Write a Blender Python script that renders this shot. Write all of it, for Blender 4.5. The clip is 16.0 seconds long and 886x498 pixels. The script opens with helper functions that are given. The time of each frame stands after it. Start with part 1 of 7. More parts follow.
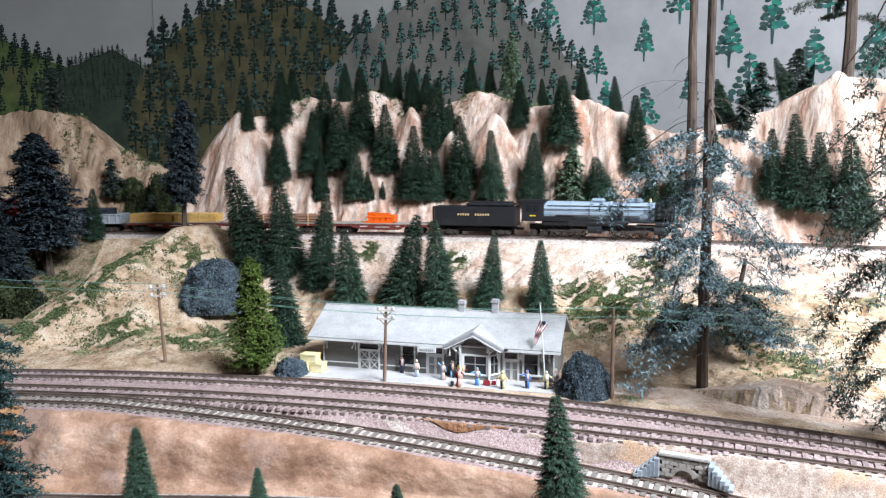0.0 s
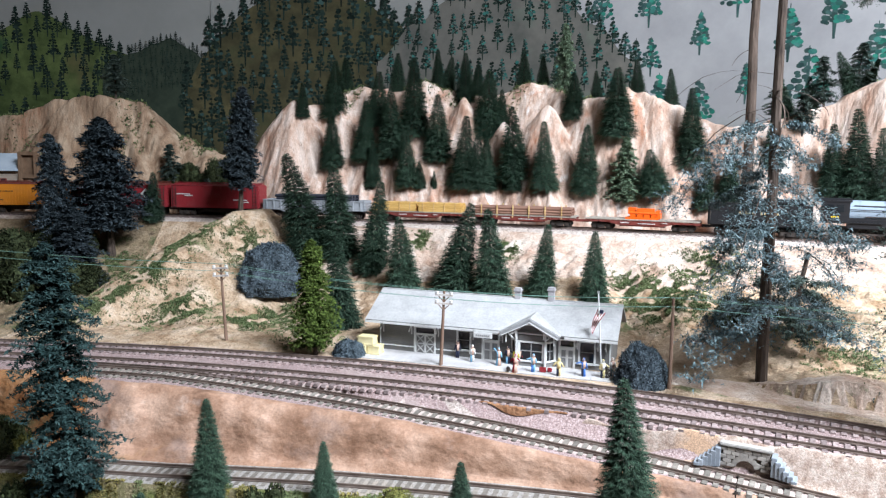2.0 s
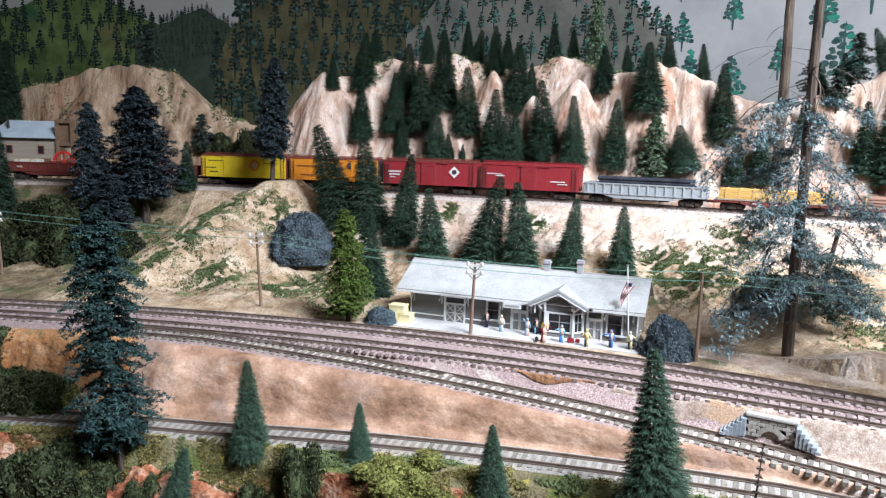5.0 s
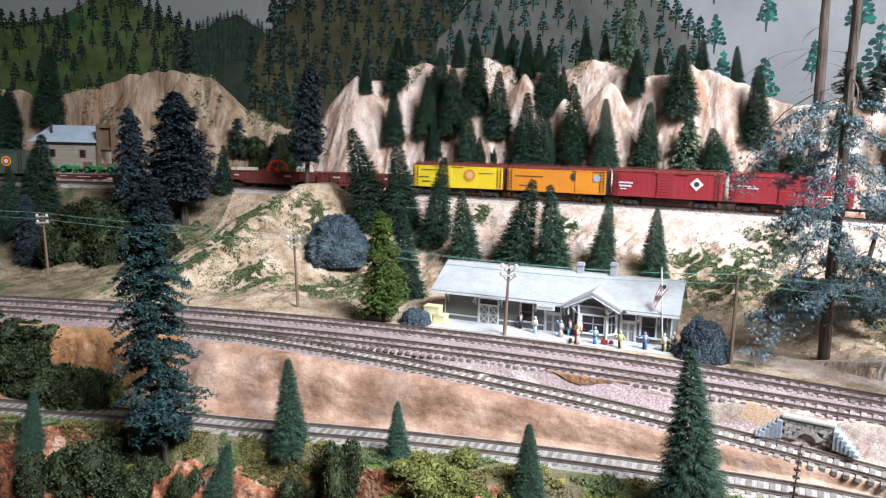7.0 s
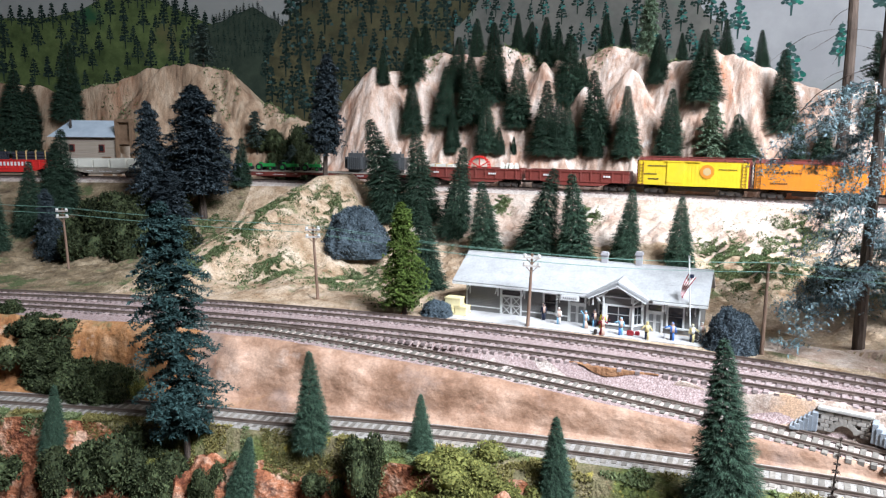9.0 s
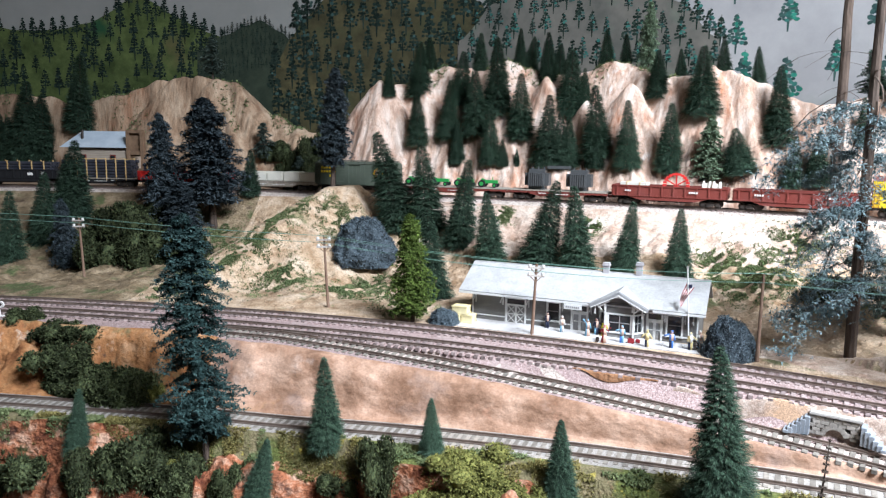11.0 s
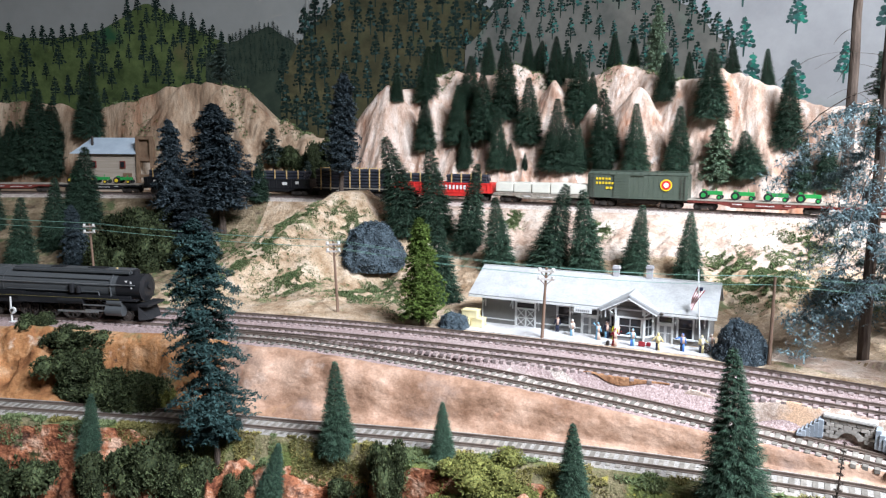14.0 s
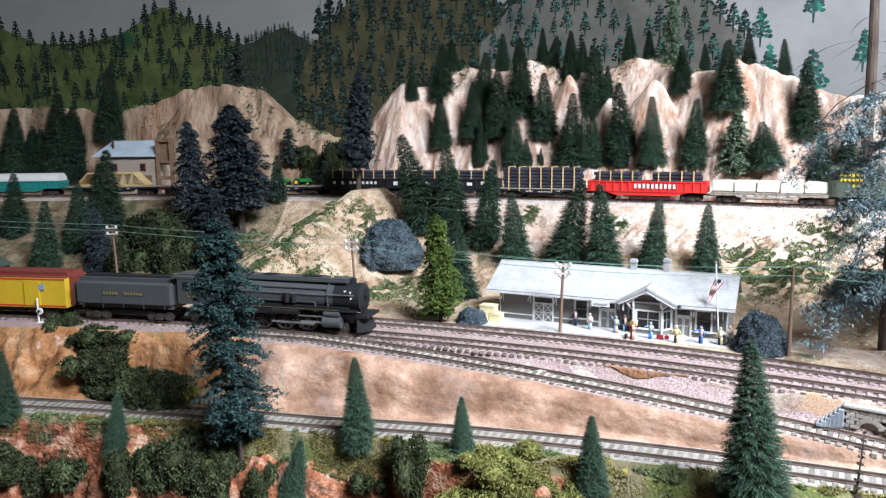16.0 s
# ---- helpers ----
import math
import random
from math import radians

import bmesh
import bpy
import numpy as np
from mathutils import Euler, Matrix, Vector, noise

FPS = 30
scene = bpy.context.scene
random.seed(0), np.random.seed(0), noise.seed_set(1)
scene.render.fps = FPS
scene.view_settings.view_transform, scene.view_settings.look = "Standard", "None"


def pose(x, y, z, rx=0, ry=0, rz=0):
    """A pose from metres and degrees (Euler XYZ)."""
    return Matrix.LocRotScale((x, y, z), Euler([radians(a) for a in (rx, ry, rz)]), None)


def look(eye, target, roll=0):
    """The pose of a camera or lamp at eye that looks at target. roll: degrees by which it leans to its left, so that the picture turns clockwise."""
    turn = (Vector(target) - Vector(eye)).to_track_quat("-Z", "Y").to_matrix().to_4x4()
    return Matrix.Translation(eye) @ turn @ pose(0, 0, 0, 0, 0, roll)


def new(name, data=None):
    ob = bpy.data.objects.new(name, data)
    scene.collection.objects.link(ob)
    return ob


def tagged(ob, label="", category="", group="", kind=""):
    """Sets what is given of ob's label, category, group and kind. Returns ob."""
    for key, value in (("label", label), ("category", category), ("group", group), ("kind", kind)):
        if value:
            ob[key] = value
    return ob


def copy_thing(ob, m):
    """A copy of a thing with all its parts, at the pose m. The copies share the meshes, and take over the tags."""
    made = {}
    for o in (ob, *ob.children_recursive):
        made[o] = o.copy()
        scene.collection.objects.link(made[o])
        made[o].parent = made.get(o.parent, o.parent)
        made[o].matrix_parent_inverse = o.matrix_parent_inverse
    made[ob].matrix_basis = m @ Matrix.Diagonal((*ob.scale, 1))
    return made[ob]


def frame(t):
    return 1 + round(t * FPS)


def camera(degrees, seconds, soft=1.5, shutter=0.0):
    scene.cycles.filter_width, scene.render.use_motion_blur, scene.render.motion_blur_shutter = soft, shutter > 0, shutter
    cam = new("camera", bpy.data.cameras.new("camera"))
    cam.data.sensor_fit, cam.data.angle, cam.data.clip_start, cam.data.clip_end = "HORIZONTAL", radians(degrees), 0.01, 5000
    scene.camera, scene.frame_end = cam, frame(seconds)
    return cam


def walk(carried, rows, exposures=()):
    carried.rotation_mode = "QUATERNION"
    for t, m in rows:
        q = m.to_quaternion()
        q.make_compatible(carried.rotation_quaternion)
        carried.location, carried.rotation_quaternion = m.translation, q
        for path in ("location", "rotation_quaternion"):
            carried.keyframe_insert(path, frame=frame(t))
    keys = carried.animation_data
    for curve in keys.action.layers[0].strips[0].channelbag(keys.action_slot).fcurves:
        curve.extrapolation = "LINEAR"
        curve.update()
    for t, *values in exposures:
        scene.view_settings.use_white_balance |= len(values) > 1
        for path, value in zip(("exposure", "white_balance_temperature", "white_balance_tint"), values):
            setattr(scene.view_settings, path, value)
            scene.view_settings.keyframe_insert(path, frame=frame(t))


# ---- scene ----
cam = camera(62.4, 16.0, soft=1.25)
METRES, EYE, TILT, LEAN, TURN = 0.14, 0.186, -6.5, 0.4, 0.0
ROWS = [
    (0.0, 0.0, 0.0, 0.0, 0.0, 0.0, 0.0),
    (0.5, -0.0962, -0.0113, -0.0028, 1.27, -0.01, 0.2),
    (1.0, -0.1801, -0.0039, -0.0135, 2.64, 0.05, -0.62),
    (1.5, -0.1449, -0.0066, -0.0387, 3.03, -0.09, -1.1),
    (2.0, -0.1373, -0.0526, -0.0542, 2.9, -0.47, -1.39),
    (2.5, -0.139, -0.0601, -0.0706, 2.94, -1.18, -1.81),
    (3.0, -0.1371, -0.0644, -0.072, 3.11, -1.85, -2.26),
    (3.5, -0.1335, -0.0712, -0.072, 3.82, -2.3, -2.26),
    (4.0, -0.1515, -0.0806, -0.0735, 4.03, -2.67, -2.4),
    (6.5, -0.2365, -0.2311, -0.0747, 6.1, -2.31, -2.28),
    (7.0, -0.2437, -0.2194, -0.0805, 6.68, -2.4, -2.39),
    (7.5, -0.2624, -0.2072, -0.0794, 7.14, -2.58, -2.03),
    (8.0, -0.2595, -0.1672, -0.0932, 7.49, -2.68, -1.93),
    (8.5, -0.2696, -0.1427, -0.1002, 7.75, -2.81, -1.81),
    (9.0, -0.2781, -0.1424, -0.1002, 8.02, -3.01, -1.83),
    (11.5, -0.3093, -0.351, -0.0773, 7.99, -2.22, -2.05),
    (12.0, -0.3128, -0.3442, -0.0767, 7.96, -2.16, -1.89),
    (12.5, -0.3262, -0.3132, -0.0894, 8.07, -2.13, -1.85),
    (13.0, -0.3212, -0.3249, -0.0906, 8.29, -2.07, -2.03),
    (13.5, -0.314, -0.3402, -0.0852, 8.38, -2.0, -1.75),
    (14.0, -0.3236, -0.333, -0.0863, 8.54, -2.0, -1.75),
    (14.5, -0.3135, -0.3209, -0.0854, 8.67, -2.06, -1.57),
    (15.0, -0.305, -0.3305, -0.0871, 8.9, -2.06, -1.37),
    (15.5, -0.3097, -0.3488, -0.0891, 9.13, -2.02, -1.23),
    (16.0, -0.3143, -0.368, -0.092, 9.89, -2.25, -0.84),
]
walk(cam, [(t, pose(0, 0, EYE, TILT, LEAN, TURN) @ pose(METRES * x, METRES * y, METRES * z, 90 + pitch, roll, yaw)) for t, x, y, z, yaw, pitch, roll in ROWS],
     exposures=[(0.0, 0.05), (6.5, 0.15), (12.0, 0.27), (16.0, 0.27)])

# ---- light: a windowless room with ceiling lamps over the layout ----
world = bpy.data.worlds.new("room_air")
world.use_nodes = True
world.node_tree.nodes["Background"].inputs[0].default_value = (0.9, 0.95, 1.0, 1)
world.node_tree.nodes["Background"].inputs[1].default_value = 0.075
scene.world = world


def ceiling_lamp(x, y, z, sx, sy, watts, aim, colour=(0.865, 0.955, 1.09)):
    data = bpy.data.lights.new("ceiling_lamp", "AREA")
    data.shape, data.size, data.size_y, data.energy, data.color, data.spread = "RECTANGLE", sx, sy, watts, colour, 2.2
    ob = new("ceiling_lamp", data)
    ob.matrix_world = look((x, y, z), aim)
    return ob


ceiling_lamp(0.95, 0.02, 1.16, 0.8, 0.5, 15.5, (0.50, 0.60, 0.0))
ceiling_lamp(0.88, -0.40, 1.36, 0.8, 0.4, 45.0, (0.80, 0.34, 0.0))

# ---- materials ----
def material(name, colours, scale=40.0, rough=0.85, metal=0.0, bump=0.0, bump_scale=None, detail=6.0, spread=(0.35, 0.65),
             stain=None, stain_scale=6.0, stain_edge=(0.5, 0.62), stretch=(1, 1, 1), vary=0.0, island=0.0, spec=0.3, grain=0.0, grain_scale=500.0, bump_dist=0.002):
    """Noise between two or three colours, a second larger stain, fine relief, and a change from piece to piece."""
    m = bpy.data.materials.new(name)
    m.use_nodes = True
    nt = m.node_tree
    n, link = nt.nodes, nt.links.new
    b = n["Principled BSDF"]
    b.inputs["Roughness"].default_value, b.inputs["Metallic"].default_value = rough, metal
    b.inputs["Specular IOR Level"].default_value = spec
    co = n.new("ShaderNodeTexCoord")
    mp = n.new("ShaderNodeMapping")
    mp.inputs["Scale"].default_value = stretch
    link(co.outputs["Object"], mp.inputs["Vector"])
    tex = n.new("ShaderNodeTexNoise")
    tex.inputs["Scale"].default_value, tex.inputs["Detail"].default_value = scale, detail
    tex.inputs["Roughness"].default_value = 0.66
    link(mp.outputs["Vector"], tex.inputs["Vector"])
    ramp = n.new("ShaderNodeValToRGB")
    els = ramp.color_ramp.elements
    els[0].position, els[1].position = spread
    els[0].color, els[1].color = (*colours[0], 1), (*colours[-1], 1)
    if len(colours) == 3:
        e = els.new(sum(spread) / 2)
        e.color = (*colours[1], 1)
    link(tex.outputs["Fac"], ramp.inputs["Fac"])
    out = ramp.outputs["Color"]
    for k, (colour, sc, edge) in enumerate(stain or ()):
        t2 = n.new("ShaderNodeTexNoise")
        t2.noise_dimensions = "4D"
        t2.inputs["W"].default_value = 3.7 * k + 1.3
        t2.inputs["Scale"].default_value, t2.inputs["Detail"].default_value = sc, 8.0
        t2.inputs["Roughness"].default_value = 0.65
        link(mp.outputs["Vector"], t2.inputs["Vector"])
        r2 = n.new("ShaderNodeMapRange")
        r2.inputs["From Min"].default_value, r2.inputs["From Max"].default_value = edge
        link(t2.outputs["Fac"], r2.inputs["Value"])
        mix = n.new("ShaderNodeMix")
        mix.data_type = "RGBA"
        mix.inputs["B"].default_value = (*colour, 1)
        for s in mix.inputs:
            if s.name == "B" and s.type == "RGBA":
                s.default_value = (*colour, 1)
        link(r2.outputs["Result"], mix.inputs[0])
        link(out, [s for s in mix.inputs if s.name == "A" and s.type == "RGBA"][0])
        out = [s for s in mix.outputs if s.type == "RGBA"][0]
    for kind, amount in (("object", vary), ("island", island), ("grain", grain)):
        if amount:
            r3 = n.new("ShaderNodeMapRange")
            if kind == "grain":
                t5 = n.new("ShaderNodeTexNoise")
                t5.inputs["Scale"].default_value, t5.inputs["Detail"].default_value, t5.inputs["Roughness"].default_value = grain_scale, 5.0, 0.7
                link(co.outputs["Object"], t5.inputs["Vector"])
                src = t5.outputs["Fac"]
                r3.inputs["From Min"].default_value, r3.inputs["From Max"].default_value = 0.3, 0.7
            else:
                src = n.new("ShaderNodeObjectInfo").outputs["Random"] if kind == "object" else n.new("ShaderNodeNewGeometry").outputs["Random Per Island"]
            r3.inputs["To Min"].default_value, r3.inputs["To Max"].default_value = 1 - amount, 1 + amount
            link(src, r3.inputs["Value"])
            hs = n.new("ShaderNodeHueSaturation")
            link(r3.outputs["Result"], hs.inputs["Value"])
            link(out, hs.inputs["Color"])
            out = hs.outputs["Color"]
    link(out, b.inputs["Base Color"])
    if bump:
        t4 = n.new("ShaderNodeTexNoise")
        t4.inputs["Scale"].default_value, t4.inputs["Detail"].default_value = bump_scale or scale * 3, 6.0
        link(mp.outputs["Vector"], t4.inputs["Vector"])
        bp = n.new("ShaderNodeBump")
        bp.inputs["Strength"].default_value, bp.inputs["Distance"].default_value = bump, bump_dist
        link(t4.outputs["Fac"], bp.inputs["Height"])
        link(bp.outputs["Normal"], b.inputs["Normal"])
    return m


GRASS, GRASS_Y, DIRT = (0.10, 0.15, 0.035), (0.28, 0.22, 0.05), (0.33, 0.22, 0.12)
M_FORE = material("red_rock_and_grass", [(0.15, 0.045, 0.022), (0.37, 0.135, 0.065), (0.58, 0.36, 0.25)], 55, 0.9, bump=1.0, bump_scale=220, bump_dist=0.004, spread=(0.38, 0.64), detail=10, grain=0.35,
                  stain=[((0.07, 0.03, 0.02), 40, (0.54, 0.64)), ((0.055, 0.065, 0.022), 24, (0.62, 0.68)), ((0.24, 0.19, 0.05), 80, (0.69, 0.74)), ((0.60, 0.50, 0.42), 70, (0.70, 0.75))], stretch=(1, 1, 1.4))
M_SHELF = material("grass_shelf", [(0.13, 0.115, 0.055), (0.26, 0.21, 0.12)], 120, 0.95, bump=1.0, bump_scale=500, detail=10, grain=0.4,
                   stain=[((0.12, 0.14, 0.04), 26, (0.46, 0.58)), ((0.38, 0.31, 0.07), 70, (0.58, 0.64)), ((0.44, 0.24, 0.14), 30, (0.60, 0.67))])
M_CUT = material("pink_plaster_cliff", [(0.21, 0.11, 0.066), (0.36, 0.21, 0.138), (0.52, 0.335, 0.24)], 34, 0.6, stretch=(0.85, 0.85, 1.15), bump=1.0, bump_scale=60, bump_dist=0.0035, detail=10, grain=0.2,
                 stain=[((0.36, 0.20, 0.09), 12, (0.62, 0.72)), ((0.33, 0.22, 0.17), 24, (0.54, 0.66)), ((0.18, 0.10, 0.07), 160, (0.65, 0.71)), ((0.60, 0.30, 0.19), 20, (0.60, 0.70)), ((0.70, 0.56, 0.48), 11, (0.60, 0.72))])
M_CUTLEFT = material("orange_clay_cliff", [(0.23, 0.09, 0.035), (0.38, 0.175, 0.07), (0.52, 0.31, 0.175)], 34, 0.85, bump=1.0, bump_scale=140, bump_dist=0.003, detail=10, grain=0.25,
                     stain=[((0.19, 0.17, 0.08), 22, (0.56, 0.64)), ((0.16, 0.08, 0.045), 90, (0.62, 0.69)), ((0.62, 0.52, 0.42), 20, (0.60, 0.68))])
M_BALLAST = material("maroon_ballast", [(0.175, 0.11, 0.10), (0.34, 0.245, 0.23), (0.53, 0.42, 0.40)], 700, 0.95, bump=0.6, bump_scale=1100, bump_dist=0.0008, spread=(0.3, 0.7), grain=0.5, grain_scale=1100,
                     stain=[((0.42, 0.34, 0.31), 18, (0.55, 0.70)), ((0.20, 0.13, 0.13), 14, (0.58, 0.75))])
M_SAND = material("sandy_orange_ground", [(0.31, 0.215, 0.165), (0.47, 0.36, 0.295), (0.60, 0.50, 0.43)], 160, 0.95, bump=0.35, bump_scale=900, bump_dist=0.0008, detail=10, grain=0.45, grain_scale=900,
                  stain=[((0.54, 0.35, 0.23), 24, (0.56, 0.66)), ((0.30, 0.25, 0.15), 70, (0.62, 0.70))])
M_HOLLOW = material("orange_clay_hollow", [(0.20, 0.085, 0.04), (0.40, 0.21, 0.11)], 140, 0.9, bump=1.0, bump_scale=260, grain=0.3)
M_GREYBALLAST = material("grey_ballast", [(0.19, 0.17, 0.15), (0.35, 0.32, 0.29), (0.50, 0.465, 0.43)], 800, 0.95, bump=0.7, bump_dist=0.001, bump_scale=1100, spread=(0.3, 0.7),
                         stain=[((0.40, 0.33, 0.26), 14, (0.55, 0.7))])
M_TANBALLAST = material("tan_ballast", [(0.30, 0.235, 0.20), (0.50, 0.41, 0.36), (0.66, 0.57, 0.52)], 600, 0.95, bump=0.7, bump_dist=0.001, bump_scale=1100, spread=(0.3, 0.7), grain=0.4, grain_scale=900,
                        stain=[((0.46, 0.34, 0.30), 16, (0.52, 0.66)), ((0.56, 0.46, 0.36), 22, (0.58, 0.7))])
M_HILL = material("tan_dirt_hillside", [(0.29, 0.18, 0.10), (0.50, 0.36, 0.24), (0.64, 0.50, 0.375)], 38, 0.95, bump=1.0, bump_scale=260, bump_dist=0.003, detail=10, grain=0.28,
                  stain=[((0.30, 0.19, 0.11), 16, (0.55, 0.68)), ((0.17, 0.18, 0.085), 20, (0.57, 0.64)), ((0.22, 0.20, 0.11), 110, (0.63, 0.71))])
M_SLOPE = material("pale_pink_slope", [(0.38, 0.25, 0.18), (0.55, 0.415, 0.33), (0.67, 0.57, 0.485)], 30, 0.95, bump=1.0, bump_scale=240, bump_dist=0.003, stretch=(1, 1, 0.6), detail=10, grain=0.2,
                   stain=[((0.48, 0.28, 0.20), 20, (0.56, 0.68)), ((0.22, 0.22, 0.12), 60, (0.63, 0.70))])
M_BENCH = material("pale_gravel", [(0.38, 0.30, 0.25), (0.57, 0.48, 0.42), (0.68, 0.61, 0.55)], 160, 0.95, bump=1.0, bump_scale=600, grain=0.35, grain_scale=800,
                   stain=[((0.40, 0.31, 0.24), 24, (0.6, 0.7))])
M_WALL = material("eroded_pink_rock", [(0.33, 0.19, 0.13), (0.53, 0.37, 0.285), (0.70, 0.57, 0.485)], 46, 0.88, bump=1.0, bump_scale=150, bump_dist=0.003, stretch=(1, 1, 0.16), spread=(0.34, 0.62), detail=10, grain=0.18,
                  stain=[((0.47, 0.21, 0.12), 22, (0.55, 0.66)), ((0.74, 0.68, 0.63), 30, (0.61, 0.68)), ((0.21, 0.125, 0.085), 110, (0.59, 0.68)), ((0.20, 0.20, 0.10), 40, (0.69, 0.73))])
M_WALLTAN = material("tan_eroded_rock", [(0.20, 0.12, 0.075), (0.34, 0.23, 0.15), (0.46, 0.34, 0.24)], 46, 0.92, bump=1.0, bump_scale=150, bump_dist=0.003, stretch=(1, 1, 0.25), spread=(0.34, 0.64), detail=10, grain=0.2,
                     stain=[((0.28, 0.14, 0.08), 20, (0.56, 0.68)), ((0.16, 0.11, 0.07), 90, (0.60, 0.69)), ((0.13, 0.14, 0.07), 24, (0.64, 0.70))])
# M_HILL's earth at about half brightness, the gully's shade painted into the colour
M_GULLY = material("shade_darkened_gully_earth", [(0.12, 0.085, 0.05), (0.24, 0.175, 0.105), (0.38, 0.29, 0.19)], 38, 0.95, bump=1.0, bump_scale=260, bump_dist=0.003, detail=10, grain=0.3,
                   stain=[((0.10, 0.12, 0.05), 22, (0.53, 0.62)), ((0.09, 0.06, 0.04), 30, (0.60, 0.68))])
M_CREST = material("crest_grass", [(0.40, 0.30, 0.18), (0.55, 0.42, 0.28)], 25, 0.95, bump=0.7, bump_scale=200,
                   stain=[((0.12, 0.15, 0.05), 12, (0.46, 0.56))])
M_RAIL = material("weathered_rail", [(0.13, 0.095, 0.08), (0.23, 0.18, 0.15)], 60, 0.45, metal=0.4)
M_TIE = material("dusty_tie", [(0.20, 0.145, 0.135), (0.36, 0.285, 0.27)], 300, 0.9, island=0.35)
M_TIEPALE = material("grey_tie", [(0.15, 0.13, 0.11), (0.27, 0.24, 0.205)], 300, 0.9, island=0.3)

# ---- the lie of the land ----
def poly(c, x, lo, hi):
    """A polynomial that goes on straight outside lo..hi."""
    x = np.asarray(x, float)
    xc = np.clip(x, lo, hi)
    return np.polyval(c, xc) + np.polyval(np.polyder(c), xc) * (x - xc)


def y_main(x):
    return poly([-0.1101, -0.3662, -0.3019, 0.5893], x, -0.64, 0.30)


def y_second(x):
    return poly([-0.0658, -0.3074, -0.2959, 0.5400], x, -0.60, 0.25)


def y_siding(x):
    return poly([-0.3626, -0.3435, 0.5092], x, -0.40, 0.22)


def z_siding(x):
    return -0.05 * np.clip(np.asarray(x, float) + 0.28, 0, 0.6)


def y_lower(x):
    return poly([-0.3098, -0.2438, 0.4565], x, -0.40, 0.40)


def z_lower(x):
    return -0.05 + 0.018 * np.clip((np.asarray(x, float) + 0.25) / 0.4, 0, 1)


Z_HIGH = 0.090


def y_high(x):
    return poly([-0.2392, -0.2771, 1.0343], x, -1.25, 0.75)


def smooth(a, b, x):
    t = np.clip((np.asarray(x, float) - a) / (b - a), 0, 1)
    return t * t * (3 - 2 * t)


def knots(x, xs, zs):
    """A smooth line through a few heights."""
    xs, zs = np.array(xs), np.array(zs)
    i = np.clip(np.searchsorted(xs, x) - 1, 0, len(xs) - 2)
    t = np.clip((x - xs[i]) / (xs[i + 1] - xs[i]), 0, 1)
    t = t * t * (3 - 2 * t) * 0.6 + t * 0.4
    return zs[i] * (1 - t) + zs[i + 1] * t


def waves(x, y, k, seed):
    """Cheap smooth noise in the plane, about -1 to 1."""
    r = np.random.RandomState(seed)
    out = 0
    for i in range(7):
        a, p, f = r.uniform(0, 6.28), r.uniform(0, 6.28), k * r.uniform(0.6, 1.7)
        out = out + np.sin(f * (x * math.cos(a) + y * math.sin(a)) + p + 0.8 * np.sin(f * 0.6 * (y * math.cos(a) - x * math.sin(a)) + 2 * p))
    return out / 3.2


def cut_top(x):
    """The brink of the cutting in front of the tracks."""
    x = np.asarray(x, float)
    left = y_second(x) - 0.036 - 0.012 * waves(x, x * 0, 22, 5)
    right = np.maximum(y_siding(x) - 0.019, y_lower(x) + 0.024) - 0.004 * (1 + waves(x, x * 0, 30, 6))
    w = smooth(-0.42, -0.30, x)
    return left * (1 - w) + right * w


def toe(x):
    return y_main(x) + knots(x, [-1.2, -0.5, -0.30, -0.22, -0.16, -0.05, 0.1, 0.16, 0.24, 0.5], [0.05, 0.035, 0.04, 0.09, 0.16, 0.17, 0.17, 0.13, 0.06, 0.06])


